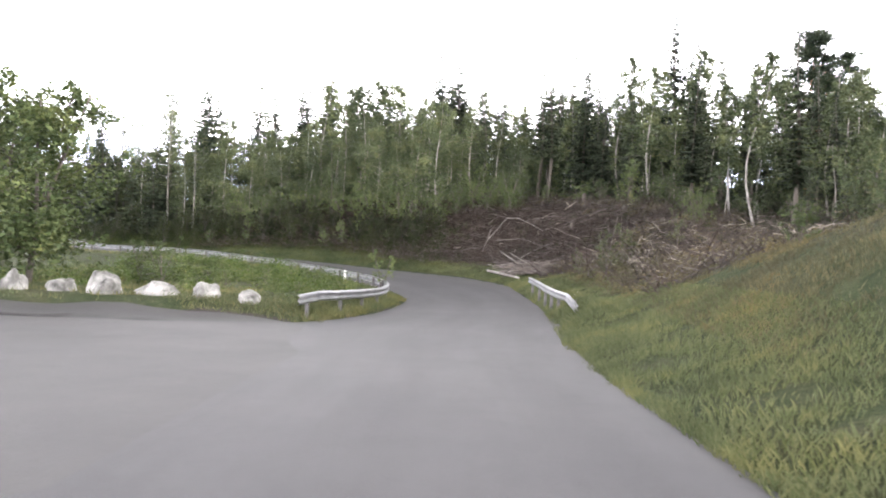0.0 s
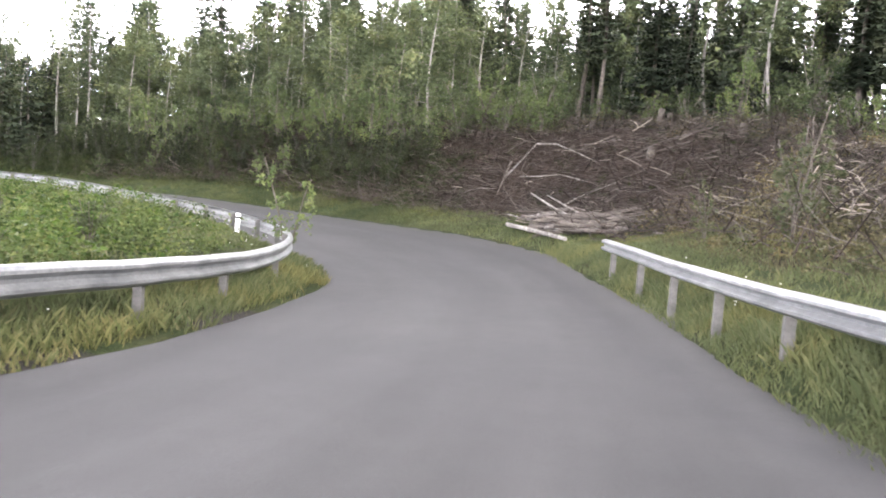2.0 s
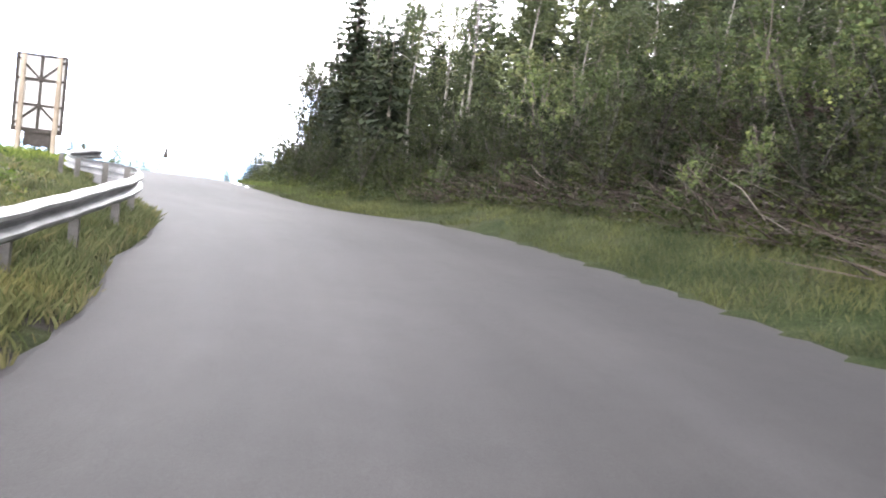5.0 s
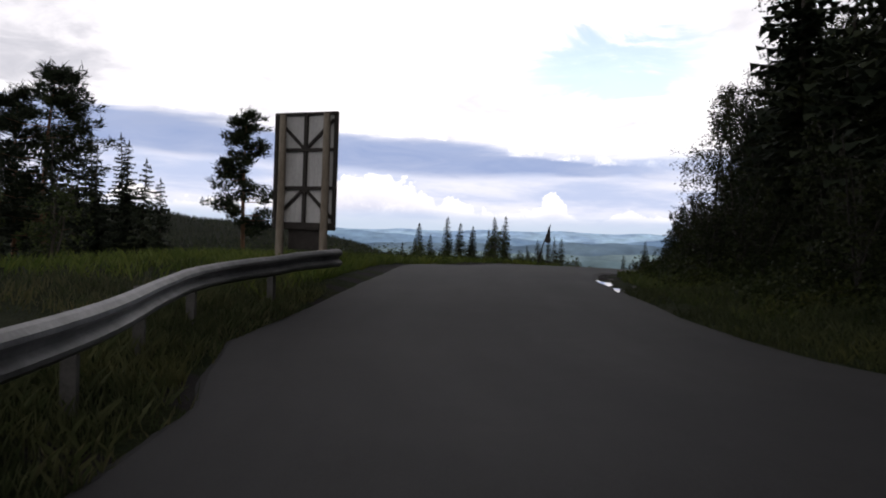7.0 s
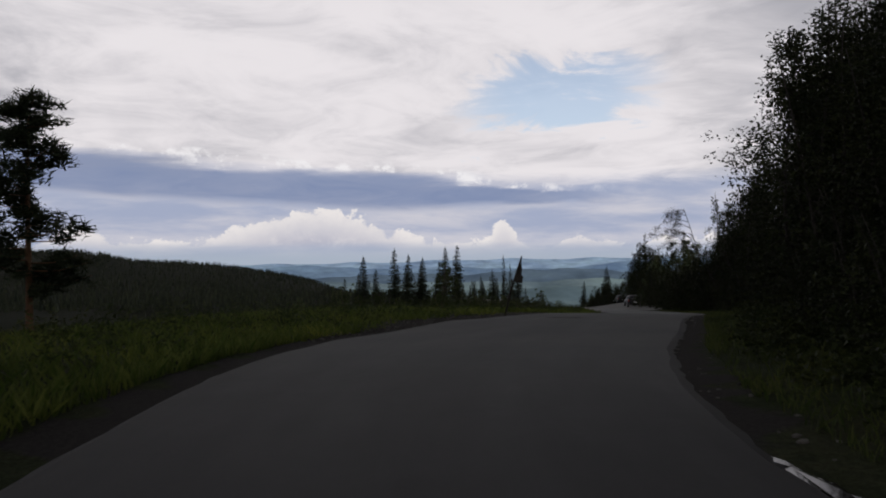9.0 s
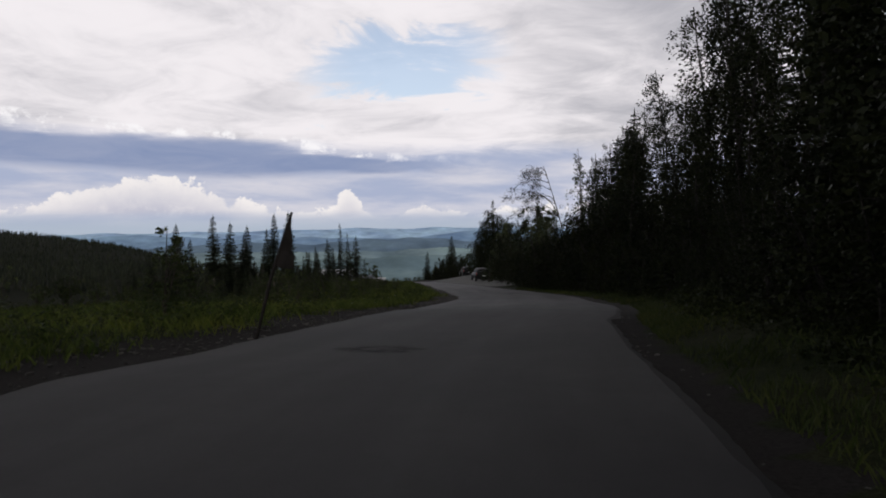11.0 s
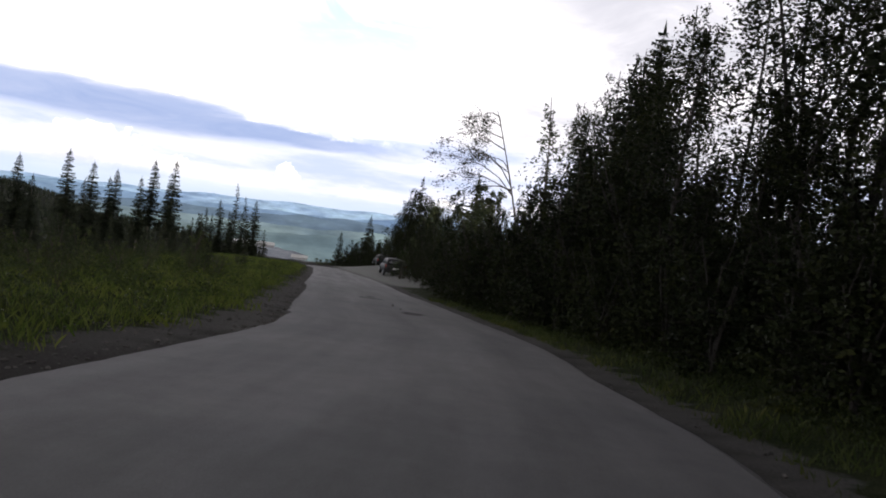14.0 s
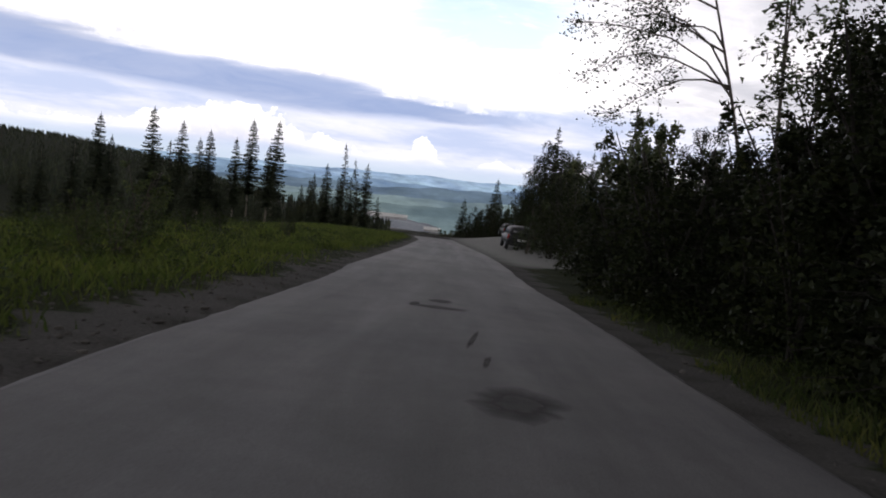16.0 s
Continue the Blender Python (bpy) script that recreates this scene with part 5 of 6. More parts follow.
for kind, x, y, k in ((SPRUCES[1], 13.3, 63.2, 0.8), (BIRCHES[3], 15.2, 66.8, 1.0), (SPRUCES[1], 17.4, 70.3, 0.9), (BIRCHES[1], 18.5, 63.5, 0.9), (SPRUCES[1], 17.0, 57.6, 0.75), (SPRUCES[3], 20.9, 64.7, 1.0), (SPRUCES[3], 14.6, 60.0, 0.8), (SPRUCES[3], 19.4, 60.5, 0.8),
                      (BIRCHES[1], -30.5, 74.6, 0.8), (SPRUCES[1], -27.8, 73.8, 0.75), (BIRCHES[3], -28.5, 78.0, 0.95), (BIRCHES[1], -24.1, 75.7, 0.9), (BIRCHES[3], -21.4, 72.5, 1.0), (BIRCHES[3], -32.5, 79.0, 0.9), (BIRCHES[3], -26.0, 71.5, 0.85)):
    MASS.append((kind, x, y, k, x + y))
for x, y, k in ((6.5, 66, 0.72), (8.5, 70, 0.8), (9.8, 64, 0.7), (5.0, 74, 0.8), (10.5, 75, 0.85)):
    MASS.append((SPRUCES[0], x, y, k, x * y))
wood(rng, 90, 128, 9, 34, 150, SPRUCES[3:] + BIRCHES[3:], (0.2, 0.42), 0.9, True)
gather("deep_forest", MASS, "deep mixed birch and spruce forest behind the road edge")
gather("young_wood", LOWER, "young spruces and birches filling the slope below")


def far_woods():
    """Spruce woods on the far slopes, too many to count."""
    g = np.random.default_rng(8)
    n = 12500
    az = np.radians(np.r_[g.uniform(62, 125, 11000), g.uniform(-40, 50, 1500)])
    r = np.r_[g.uniform(230, 1250, 11000), g.uniform(90, 330, 1500)]
    x, y = AXIS[0] - np.sin(az) * r, AXIS[1] + np.cos(az) * r
    z = np.array([height(a, b) for a, b in zip(x, y)])
    h = g.uniform(3.2, 6, n)
    V, F = [], []
    for k in range(n):
        w = h[k] * 0.17
        a = g.uniform(0, 6.28)
        b = len(V)
        for lv, (f, q) in enumerate(((0.03, 1.0), (0.45, 0.62))):
            for c in range(4):
                V.append((x[k] + w * q * math.cos(a + c * 1.571 + lv * 0.7) * g.uniform(0.7, 1.3), y[k] + w * q * math.sin(a + c * 1.571 + lv * 0.7) * g.uniform(0.7, 1.3), z[k] + h[k] * f))
            V.append((x[k], y[k], z[k] + h[k] * (0.62 if lv == 0 else 1.0)))
            o = b + lv * 5
            F += [(o + c, o + (c + 1) % 4, o + 4) for c in range(4)]
    tagged(new("far_spruce_wood", mesh_of("far_spruce_wood", V, F, M_SPRUCE)), "dark spruce forest covering the far valley side", "forest", kind="stuff")


far_woods()


def grass_stuff(name, samples, hgt, width, material, label):
    """Blades and tufts, far too many to count."""
    g = np.random.default_rng(len(samples))
    n = len(samples)
    x, y = samples[:, 0], samples[:, 1]
    z = np.array([height(a, b) for a, b in samples]) - 0.02
    a = g.uniform(0, 6.28, n)
    h = hgt * g.uniform(0.4, 1.3, n)
    w = width * g.uniform(0.6, 1.3, n)
    lean = g.normal(0, 0.35, (n, 2)) * h[:, None]
    V = np.stack([np.c_[x - np.cos(a) * w, y - np.sin(a) * w, z], np.c_[x + np.cos(a) * w, y + np.sin(a) * w, z],
                  np.c_[x + lean[:, 0] * 0.4 + np.cos(a) * w * 0.5, y + lean[:, 1] * 0.4 + np.sin(a) * w * 0.5, z + h * 0.6], np.c_[x + lean[:, 0], y + lean[:, 1], z + h]], 1).reshape(-1, 3)
    i = np.arange(n) * 4
    F = np.concatenate([np.stack([i, i + 1, i + 2], 1), np.stack([i, i + 2, i + 3], 1)])
    tagged(new(name, mesh_of(name, V, F, material)), label, "grass", kind="stuff")


def strew(g, n, s0, s1, d0, d1, left=False, power=1.0):
    s = g.uniform(s0, s1, n)
    d = d0 + (d1 - d0) * g.random(n) ** power
    off = np.interp(s, *LEFT_EDGE) - d if left else np.interp(s, *RIGHT_EDGE) + d
    c, r = (np.stack([np.interp(s, STA, a[:, k]) for k in range(2)], 1) for a in (LINE, RIGHT))
    return c + r * off[:, None]


g0 = np.random.default_rng(17)
def tufted(pts, keep=0.55):
    """Thin the blades out into tufts."""
    k = g0.normal(0, 0.35, len(pts))
    for cell, weight in ((0.45, 0.5), (1.3, 0.6), (4.0, 0.5)):
        table = g0.normal(size=(64, 64))
        u, v = pts[:, 0] / cell + pts[:, 1] * 0.3 / cell, pts[:, 1] / cell - pts[:, 0] * 0.3 / cell
        i, j = np.floor(u).astype(int), np.floor(v).astype(int)
        fu, fv = smooth(u - i), smooth(v - j)
        T = lambda a, b: table[(i + a) % 64, (j + b) % 64]
        k = k + weight * (T(0, 0) * (1 - fu) * (1 - fv) + T(1, 0) * fu * (1 - fv) + T(0, 1) * (1 - fu) * fv + T(1, 1) * fu * fv)
    return pts[k > np.quantile(k, 1 - keep)]


grass_stuff("verge_grass", tufted(np.vstack([strew(g0, 70000, 3, 36, 0.03, 3.0, power=1.2), strew(g0, 14000, 33, 43, 0.03, 1.9)]), 0.75), 0.12, 0.0055, M_VERGE, "rough bright green roadside grass")
grass_stuff("shaded_grass", tufted(strew(g0, 40000, 42, 66, 0.03, 2.2), 0.8), 0.13, 0.006, M_SHADEGRASS, "dull green grass below the wood, shade put into its colour")
grass_stuff("bank_grass", tufted(np.vstack([strew(g0, 90000, -2, 20, 1.8, 13), strew(g0, 16000, 19, 34, 1.6, 4.5)]), 0.7), 0.12, 0.0075, M_BANKGRASS, "long yellowish grass on the bank")
isle = np.vstack([strew(g0, 60000, 20.5, 62, 0.05, 5, True, 1.4), np.c_[g0.uniform(-15, -3, 30000), g0.uniform(20.4, 34, 30000)]])
isle = isle[(isle[:, 1] > 20.4 + 0.05 * isle[:, 0])]
grass_stuff("island_grass", tufted(isle), 0.14, 0.010, M_GRASS, "green grass and weeds inside the hairpin")
slope = tufted(strew(g0, 170000, 62, 185, 0.6, 18, True, 1.6), 0.85)
ss0, so0, _z = station(slope[:, 0], slope[:, 1])
slope = slope[np.interp(ss0, *LEFT_EDGE) - so0 > smooth((ss0 - 78) / 6) * (1.35 + 0.4 * np.sin(ss0 * 0.9) * np.sin(ss0 * 2.3 + 1) + np.random.default_rng(3).normal(0, 0.22, len(ss0)))]
grass_stuff("slope_grass", slope, 0.22, 0.011, M_HERB, "green grass and herbs on the valley side")
grass_stuff("forest_edge_grass", tufted(strew(g0, 50000, 62, 135, 0.6, 4.5, False, 1.3)), 0.15, 0.010, M_EDGEGRASS, "dark green grass along the forest edge")


def undergrowth(name, centres, leaves, size, radius, material, label):
    """Low leafy scrub, too tangled to count."""
    g = np.random.default_rng(len(centres))
    n = len(centres)
    base = np.c_[centres, [height(a, b) for a, b in centres]]
    rad = radius * g.uniform(0.5, 1.4, n)
    d = g.normal(size=(n, leaves, 3))
    d /= np.linalg.norm(d, axis=2)[:, :, None]
    d[:, :, 2] = np.abs(d[:, :, 2]) * g.uniform(0.7, 1.6, n)[:, None]
    d *= (g.random((n, leaves)) ** 0.5 * rad[:, None])[:, :, None]
    c = (base[:, None, :] + d).reshape(-1, 3)
    tagged(new(name, mesh_of(name, *leaf_cards(c, size, g, 0.7), material)), label, "undergrowth", kind="stuff")


inner = np.c_[g0.uniform(-15, -3, 2600), g0.uniform(22, 46, 2600)]
si, oi, _z = station(inner[:, 0], inner[:, 1])
inner = tufted(inner[(np.interp(si, *LEFT_EDGE) - oi > 1.3) & (inner[:, 1] > 22.6 + 0.05 * inner[:, 0])], 0.33)
gr = np.random.default_rng(31)
grass_stuff("edge_grass", np.vstack([strew(gr, 9000, 15, 36, -0.2, 0.25), strew(gr, 5000, 3, 16, -0.06, 0.2)]), 0.11, 0.006, M_VERGE, "short green grass along the asphalt edge")
grass_stuff("rail_grass", np.vstack([strew(g0, 16000, 19.6, 33, 0.08, 1.2), strew(g0, 36000, 21, 64, 0.2, 1.4, True)]), 0.17, 0.006, M_VERGE, "tall green grass growing up under the guard rails")
undergrowth("island_weeds", inner, 64, 0.035, 0.4, M_WEED, "lush green weeds and low scrub inside the hairpin")
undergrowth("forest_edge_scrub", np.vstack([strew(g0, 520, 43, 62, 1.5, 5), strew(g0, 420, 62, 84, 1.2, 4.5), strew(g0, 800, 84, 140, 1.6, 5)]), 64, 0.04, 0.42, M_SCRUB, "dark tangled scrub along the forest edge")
undergrowth("valley_side_weeds", tufted(strew(g0, 2400, 72, 165, 1.5, 15, True), 0.5), 56, 0.042, 0.42, M_WEED, "green weeds and low scrub on the valley side")
undergrowth("straw_shrubs", np.vstack([tufted(strew(g0, 760, 20, 35, 1.8, 10), 0.55), tufted(strew(g0, 160, 34, 46, 7, 12), 0.6)]), 70, 0.035, 0.42, M_STRAW, "straw-coloured low shrubs on the cleared slope")
undergrowth("slope_scrub", tufted(strew(g0, 700, 30, 47, 1.6, 11), 0.5), 46, 0.03, 0.3, M_SCRUB, "dark low scrub among the felled brush")
undergrowth("island_scrub", inner[::4], 80, 0.045, 0.5, M_ISLE, "broad-leaved green scrub inside the hairpin")


def shoulder_stones(name, pts, size, material, label):
    """Loose stones and clods strewn on the gravel, too many to count."""
    g = np.random.default_rng(len(pts))
    ico = bmesh.new()
    bmesh.ops.create_icosphere(ico, subdivisions=1, radius=1.0)
    ico.verts.ensure_lookup_table()
    v0 = np.array([v.co[:] for v in ico.verts])
    f0 = np.array([[v.index for v in f.verts] for f in ico.faces])
    ico.free()
    V, F = [], []
    for k, (x, y) in enumerate(pts):
        r = size * (0.35 + 0.9 * g.random() ** 3)
        a = g.uniform(0, 6.28)
        v = v0 * g.uniform(0.72, 1.25, (len(v0), 1)) * r * np.array([1.25, 0.9, 0.62])
        c, q = math.cos(a), math.sin(a)
        V.append(v @ np.array([[c, q, 0], [-q, c, 0], [0, 0, 1]]) + [x, y, height(x, y) + r * 0.2])
        F.append(f0 + len(v0) * k)
    tagged(new(name, mesh_of(name, np.vstack(V), np.vstack(F), material)), label, "stones", kind="stuff")


gs = np.random.default_rng(29)
shoulder_stones("shoulder_stones", np.vstack([strew(gs, 2600, 78, 150, 0.15, 1.9, True), strew(gs, 160, 66, 128, 0.1, 0.7)]), 0.036, two_tone("shoulder_stone", (0.05, 0.048, 0.046), (0.15, 0.142, 0.132), 0.6, 9, 0.95), "grey stones and clods on the gravel shoulders")


def flowers(name, places, label):
    """Small white flower heads among the grass."""
    g = np.random.default_rng(3)
    z = np.array([height(a, b) for a, b in places]) + g.uniform(0.12, 0.3, len(places))
    V, F = [], []
    for (x, y), h in zip(places, z):
        r, b = g.uniform(0.005, 0.011), len(V)
        V += [(x + r * math.cos(k * 1.047), y + r * math.sin(k * 1.047), h + 0.006 * math.cos(k * 2.1)) for k in range(6)] + [(x, y, h + 0.012)]
        F += [(b + k, b + (k + 1) % 6, b + 6) for k in range(6)]
    tagged(new(name, mesh_of(name, V, F, M_WHITE)), label, "flowers", kind="stuff")


flowers("daisies", np.vstack([strew(g0, 34, 20.5, 44, 0.3, 1.8, True), strew(g0, 12, 20, 33, 0.2, 1.2), strew(g0, 40, 98, 130, 1.2, 5, True)]), "small white daisies in the roadside grass")

# ---- things along the road ----


def sweep_rail(name, pts, drop_start, drop_end, label, post_step=2.0, face=1, rise=0.76, deep=1.0):
    """A W-beam guard rail on steel posts along plan points; face: which side the beam looks to."""
    root = tagged(new(name), label, "guard rail")
    pts = np.array(pts, float)
    seg = np.r_[0, np.cumsum(np.hypot(*np.diff(pts, axis=0).T))]
    s = np.linspace(0, seg[-1], int(seg[-1] / 0.5) + 2)
    line = np.stack([np.interp(s, seg, pts[:, k]) for k in range(2)], 1)
    for _ in range(4):
        line[1:-1] = 0.25 * line[:-2] + 0.5 * line[1:-1] + 0.25 * line[2:]
    st, off, zr = station(line[:, 0], line[:, 1])
    z = zr + cant(st) * np.clip(off, 0, 6)
    if np.ndim(rise):
        rise = np.interp(st, *rise)
    z = z + rise - drop_start * smooth(1 - s / 0.9) - drop_end * smooth(1 - (s[-1] - s) / 2.2)
    t = np.gradient(line, axis=0)
    t /= np.hypot(*t.T)[:, None]
    nrm = np.stack([t[:, 1], -t[:, 0]], 1) * face
    prof = [(0.0, 0.0), (0.035, -0.012), (0.075, -0.05), (0.078, -0.085), (0.02, -0.135), (0.015, -0.175), (0.078, -0.225), (0.075, -0.26), (0.035, -0.298), (0.0, -0.31)]
    prof = [(u, v * deep) for u, v in prof]
    back = [(u - 0.012, v) for u, v in prof[::-1]]
    ring = prof + back
    m = len(ring)
    V = np.stack([np.c_[line + nrm * u, z + v] for u, v in ring], 1).reshape(-1, 3)
    F = []
    for i in range(len(s) - 1):
        for j in range(m):
            F.append((i * m + j, i * m + (j + 1) % m, (i + 1) * m + (j + 1) % m, (i + 1) * m + j))
    part("beam", mesh_of("beam", V, F, M_STEEL, False), root, "galvanised corrugated steel beam")
    bm = bmesh.new()
    for x0, y0, w, d in ((0, 0, 0.06, 0.012), (-0.026, 0.045, 0.012, 0.09), (0.026, 0.045, 0.012, 0.09)):
        bmesh.ops.create_cube(bm, size=1, matrix=Matrix.Translation((x0, -y0, -0.6)) @ Matrix.Diagonal((w, d, 1.2, 1)))
    pm = bpy.data.meshes.new("post")
    bm.to_mesh(pm)
    bm.free()
    pm.materials.append(M_POST)
    for d in np.arange(0.7, seg[-1] - 0.4, post_step):
        i = int(np.argmin(np.abs(s - d)))
        p = part("post", pm, root)
        a = math.atan2(nrm[i, 1], nrm[i, 0]) - math.pi / 2
        p.matrix_basis = pose(line[i, 0] - nrm[i, 0] * 0.02, line[i, 1] - nrm[i, 1] * 0.02, z[i] - 0.02, 0, 0, math.degrees(a))
    return root


sweep_rail("guard_rail", [(-3.68, 20.95), (-3.42, 21.2), (-3.0, 22.4), (-2.5, 24.4), (-2.05, 27), (-1.9, 29.5), (-2.1, 31.2), (-2.76, 33.7), (-3.6, 35.4), (-5.1, 37.9), (-7.2, 40.4), (-9.4, 42.3), (-11.0, 43.7), (-12.5, 44.9), (-14.6, 46.1), (-17, 46.9),
                          (-19.5, 47.4), (-21.1, 48.0), (-22.2, 49.0), (-23.1, 50.07)], 0.12, 0.0, "weathered galvanised guard rail round the inside of the hairpin", rise=([20, 24, 28, 33, 38, 46, 54], [0.79, 0.72, 0.66, 0.66, 0.63, 0.64, 0.72]), deep=0.86)
sweep_rail("guard_rail", [(3.62, 21.3), (3.4, 21.9), (3.44, 24), (3.52, 27), (3.58, 29.6), (3.52, 32.4)], 0.3, 0.03, "galvanised guard rail with its end turned down into the grass", face=-1, rise=0.8, deep=0.7)


def rock(name, x, y, sx, sy, sz, seed):
    bm = bmesh.new()
    bmesh.ops.create_icosphere(bm, subdivisions=4, radius=1)
    for v in bm.verts:
        n = v.co.normalized()
        k = 1 + 0.34 * noise.noise(n * 1.3 + Vector((seed, 0, 0))) + 0.10 * noise.noise(n * 3.2 + Vector((0, seed, 0))) + 0.03 * noise.noise(n * 9 + Vector((seed, 0, 2)))
        k *= 1 - 0.12 * max(0, noise.noise(n * 2.0 + Vector((0, 0, seed))))
        v.co = Vector((n.x * k * sx, n.y * k * sy, n.z * k * sz))
        if v.co.z < -0.35 * sz:
            v.co.z = -0.35 * sz
    for f in bm.faces:
        f.smooth = False
    me = bpy.data.meshes.new(name)
    bm.to_mesh(me)
    bm.free()
    me.materials.append(M_STONE)
    ob = tagged(new(name, me), "pale grey granite boulder lining the grass edge", "boulder", "boulders beside the lay-by")
    ob.matrix_basis = pose(x, y, height(x, y) - 0.1 * sz, 0, 0, seed * 47)


for k, (x, w, h) in enumerate(((-11.5, 0.36, 0.55), (-10.25, 0.46, 0.42), (-9.0, 0.52, 0.66), (-7.6, 0.55, 0.38), (-6.3, 0.46, 0.42), (-5.1, 0.40, 0.30), (-13.4, 0.5, 0.5))):
    rock("boulder", x, 21.9 + 0.15 * math.sin(k * 2.2), w, w * 0.8, h, k + 1)


def stick(name, pts, r, label, category="branch", mat=None, group="", ends=0.5, sides=7):
    """A log or branch through points, its own thing."""
    pts = np.array(pts, float)
    n = len(pts)
    path = [(*p, r * (1 - (1 - ends) * k / (n - 1))) for k, p in enumerate(pts)]
    V, F = tubes([path], sides)
    c = len(V)
    V += [tuple(pts[0]), tuple(pts[-1])]
    F = [f for f in F[:(n - 1) * sides]]
    e = (n - 1) * sides
    me = bpy.data.meshes.new(name)
    tri = [(c, (q + 1) % sides, q) for q in range(sides)] + [(c + 1, e + q, e + (q + 1) % sides) for q in range(sides)]
    me.from_pydata([tuple(v) for v in V], [], [tuple(f) for f in F] + tri)
    me.materials.append(mat or M_DEADWOOD)
    return tagged(new(name, me), label, category, group)


def logs():
    g = random.Random(9)
    # the pile of thin stems beside the asphalt
    a, b = Vector((2.3, 40.4, 0)), Vector((4.7, 36.8, 0))
    d = (b - a).normalized()
    away = Vector((-d.y, d.x, 0))
    for k in range(92):
        thick = k < 46
        o = g.uniform(0.15, 1.1) if thick else g.uniform(0.1, 1.35)
        lift = max(0.0, 0.52 - abs(o - 0.6) * 0.75) * (g.random() if thick else g.uniform(0.5, 1.15))
        start, ln = g.uniform(-0.2, 2.2), g.uniform(1.1, 2.6) if thick else g.uniform(0.6, 2.2)
        turn, bow, up = g.gauss(0, 0.16 if thick else 0.3), g.gauss(0, 0.07), g.uniform(-0.03, 0.1) if g.random() < 0.85 else g.uniform(0.15, 0.32)
        flip = g.random() < 0.4
        pts = []
        for f in (0, 0.2, 0.4, 0.6, 0.8, 1):
            q = a + d * (start + ln * (1 - f if flip else f)) + away * (o + turn * ln * (f - 0.5) + bow * math.sin(f * 3.1))
            pts.append((q.x, q.y, height(q.x, q.y) + 0.05 + lift + up * ln * (1 - f) * 0.5 + g.gauss(0, 0.016)))
        r = g.choice((0.034, 0.042, 0.05, 0.06, 0.07)) if thick else g.choice((0.012, 0.016, 0.022, 0.028))
        stick("log", pts, r, "felled grey-barked birch stem in a roadside pile" if thick else "thin felled stem in a roadside pile", "log", g.choice((M_BIRCH, M_DEADWOOD, M_DEADWOOD, M_SPRUCEBARK, M_SPRUCEBARK)) if thick else g.choice((M_DEADWOOD, M_SPRUCEBARK, M_SPRUCEBARK)), "felled stems beside the road", g.uniform(0.5, 0.85))
    # stems that jut up out of the heap, and crooked branches behind it
    jut = "pale stem jutting up out of the heap"
    for (x0, y0, z0), (x1, y1, z1), r in (((3.9, 39.3, 0.35), (2.95, 41.0, 0.95), 0.04), ((4.3, 38.6, 0.35), (3.35, 40.4, 0.9), 0.03), ((3.5, 39.6, 0.2), (2.35, 41.4, 0.4), 0.025)):
        m = ((x0 + x1) / 2 + 0.05, (y0 + y1) / 2, (z0 + z1) / 2 - 0.06)
        stick("log", [(x, y, height(x, y) + z) for x, y, z in ((x0, y0, z0), m, (x1, y1, z1))], r, jut, "log", M_BIRCH, "felled stems beside the road", 0.6)
    for pts, r in (((((4.03, 41.8, 0.1), (4.4, 41.95, 0.12), (4.8, 41.85, 0.16), (5.5, 41.4, 0.3)), 0.03)), (((2.96, 45.4, 0.2), (3.6, 45.0, 0.14), (4.2, 44.4, 0.2), (4.9, 43.2, 0.08)), 0.022), (((1.1, 45.9, 0.12), (1.6, 45.6, 0.24), (2.15, 45.3, 0.15)), 0.024)):
        stick("fallen_branch", [(x, y, height(x, y) + z) for x, y, z in pts], r, "crooked pale branch lying on the cleared slope", "branch", M_BIRCH, "branches on the cleared slope", 0.45)
    p = [(2.25, 40.0, -0.13), (2.75, 39.2, -0.2), (3.2, 38.5, -0.27), (3.6, 37.9, -0.33)]
    stick("log", [(x, y, max(z - 0.06, height(x, y) + 0.05)) for x, y, z in p], 0.065, "pale peeled birch log at the foot of the pile", "log", M_BIRCH, "felled stems beside the road", 0.8)
    # bent pale stem and single pale branches on the cleared slope
    stick("broken_branch", [(2.5, 46.0, height(2.5, 46.0) + 0.1), (3.05, 46.7, 1.9), (3.67, 47.45, 2.63)], 0.042, "pale broken birch stem leaning upwards", "branch", M_BIRCH)
    stick("bent_branch", [(3.67, 47.45, 2.63), (4.3, 46.7, 2.62), (4.9, 45.6, 2.3), (5.4, 44.3, height(5.4, 44.3) + 0.05)], 0.036, "pale bowed birch stem reaching down the slope", "branch", M_BIRCH)
    stick("broken_branch", [(13.0, 44.9, height(13.0, 44.9) + 0.9), (13.4, 44.3, height(13.4, 44.3) + 0.5), (13.9, 43.4, height(13.9, 43.4))], 0.07, "pale snapped branch at the top of the slope", "branch", M_BIRCH)
    for k in range(9):
        s = g.uniform(33, 43)
        x, y = at_station(s, float(np.interp(s, *RIGHT_EDGE)) + g.uniform(1.6, 8.5))
        a, ln = g.uniform(0, 6.28), g.uniform(0.8, 2.4)
        pts = []
        for f in (0, 0.5, 1):
            px, py = x + math.cos(a) * ln * f, y + math.sin(a) * ln * f + 0.1 * math.sin(f * 3)
            pts.append((px, py, height(px, py) + 0.12 + g.uniform(0, 0.25) * f))
        stick("fallen_branch", pts, g.uniform(0.02, 0.045), "pale fallen branch lying on the cleared slope", "branch", M_DEADWOOD, "branches on the cleared slope", 0.4)
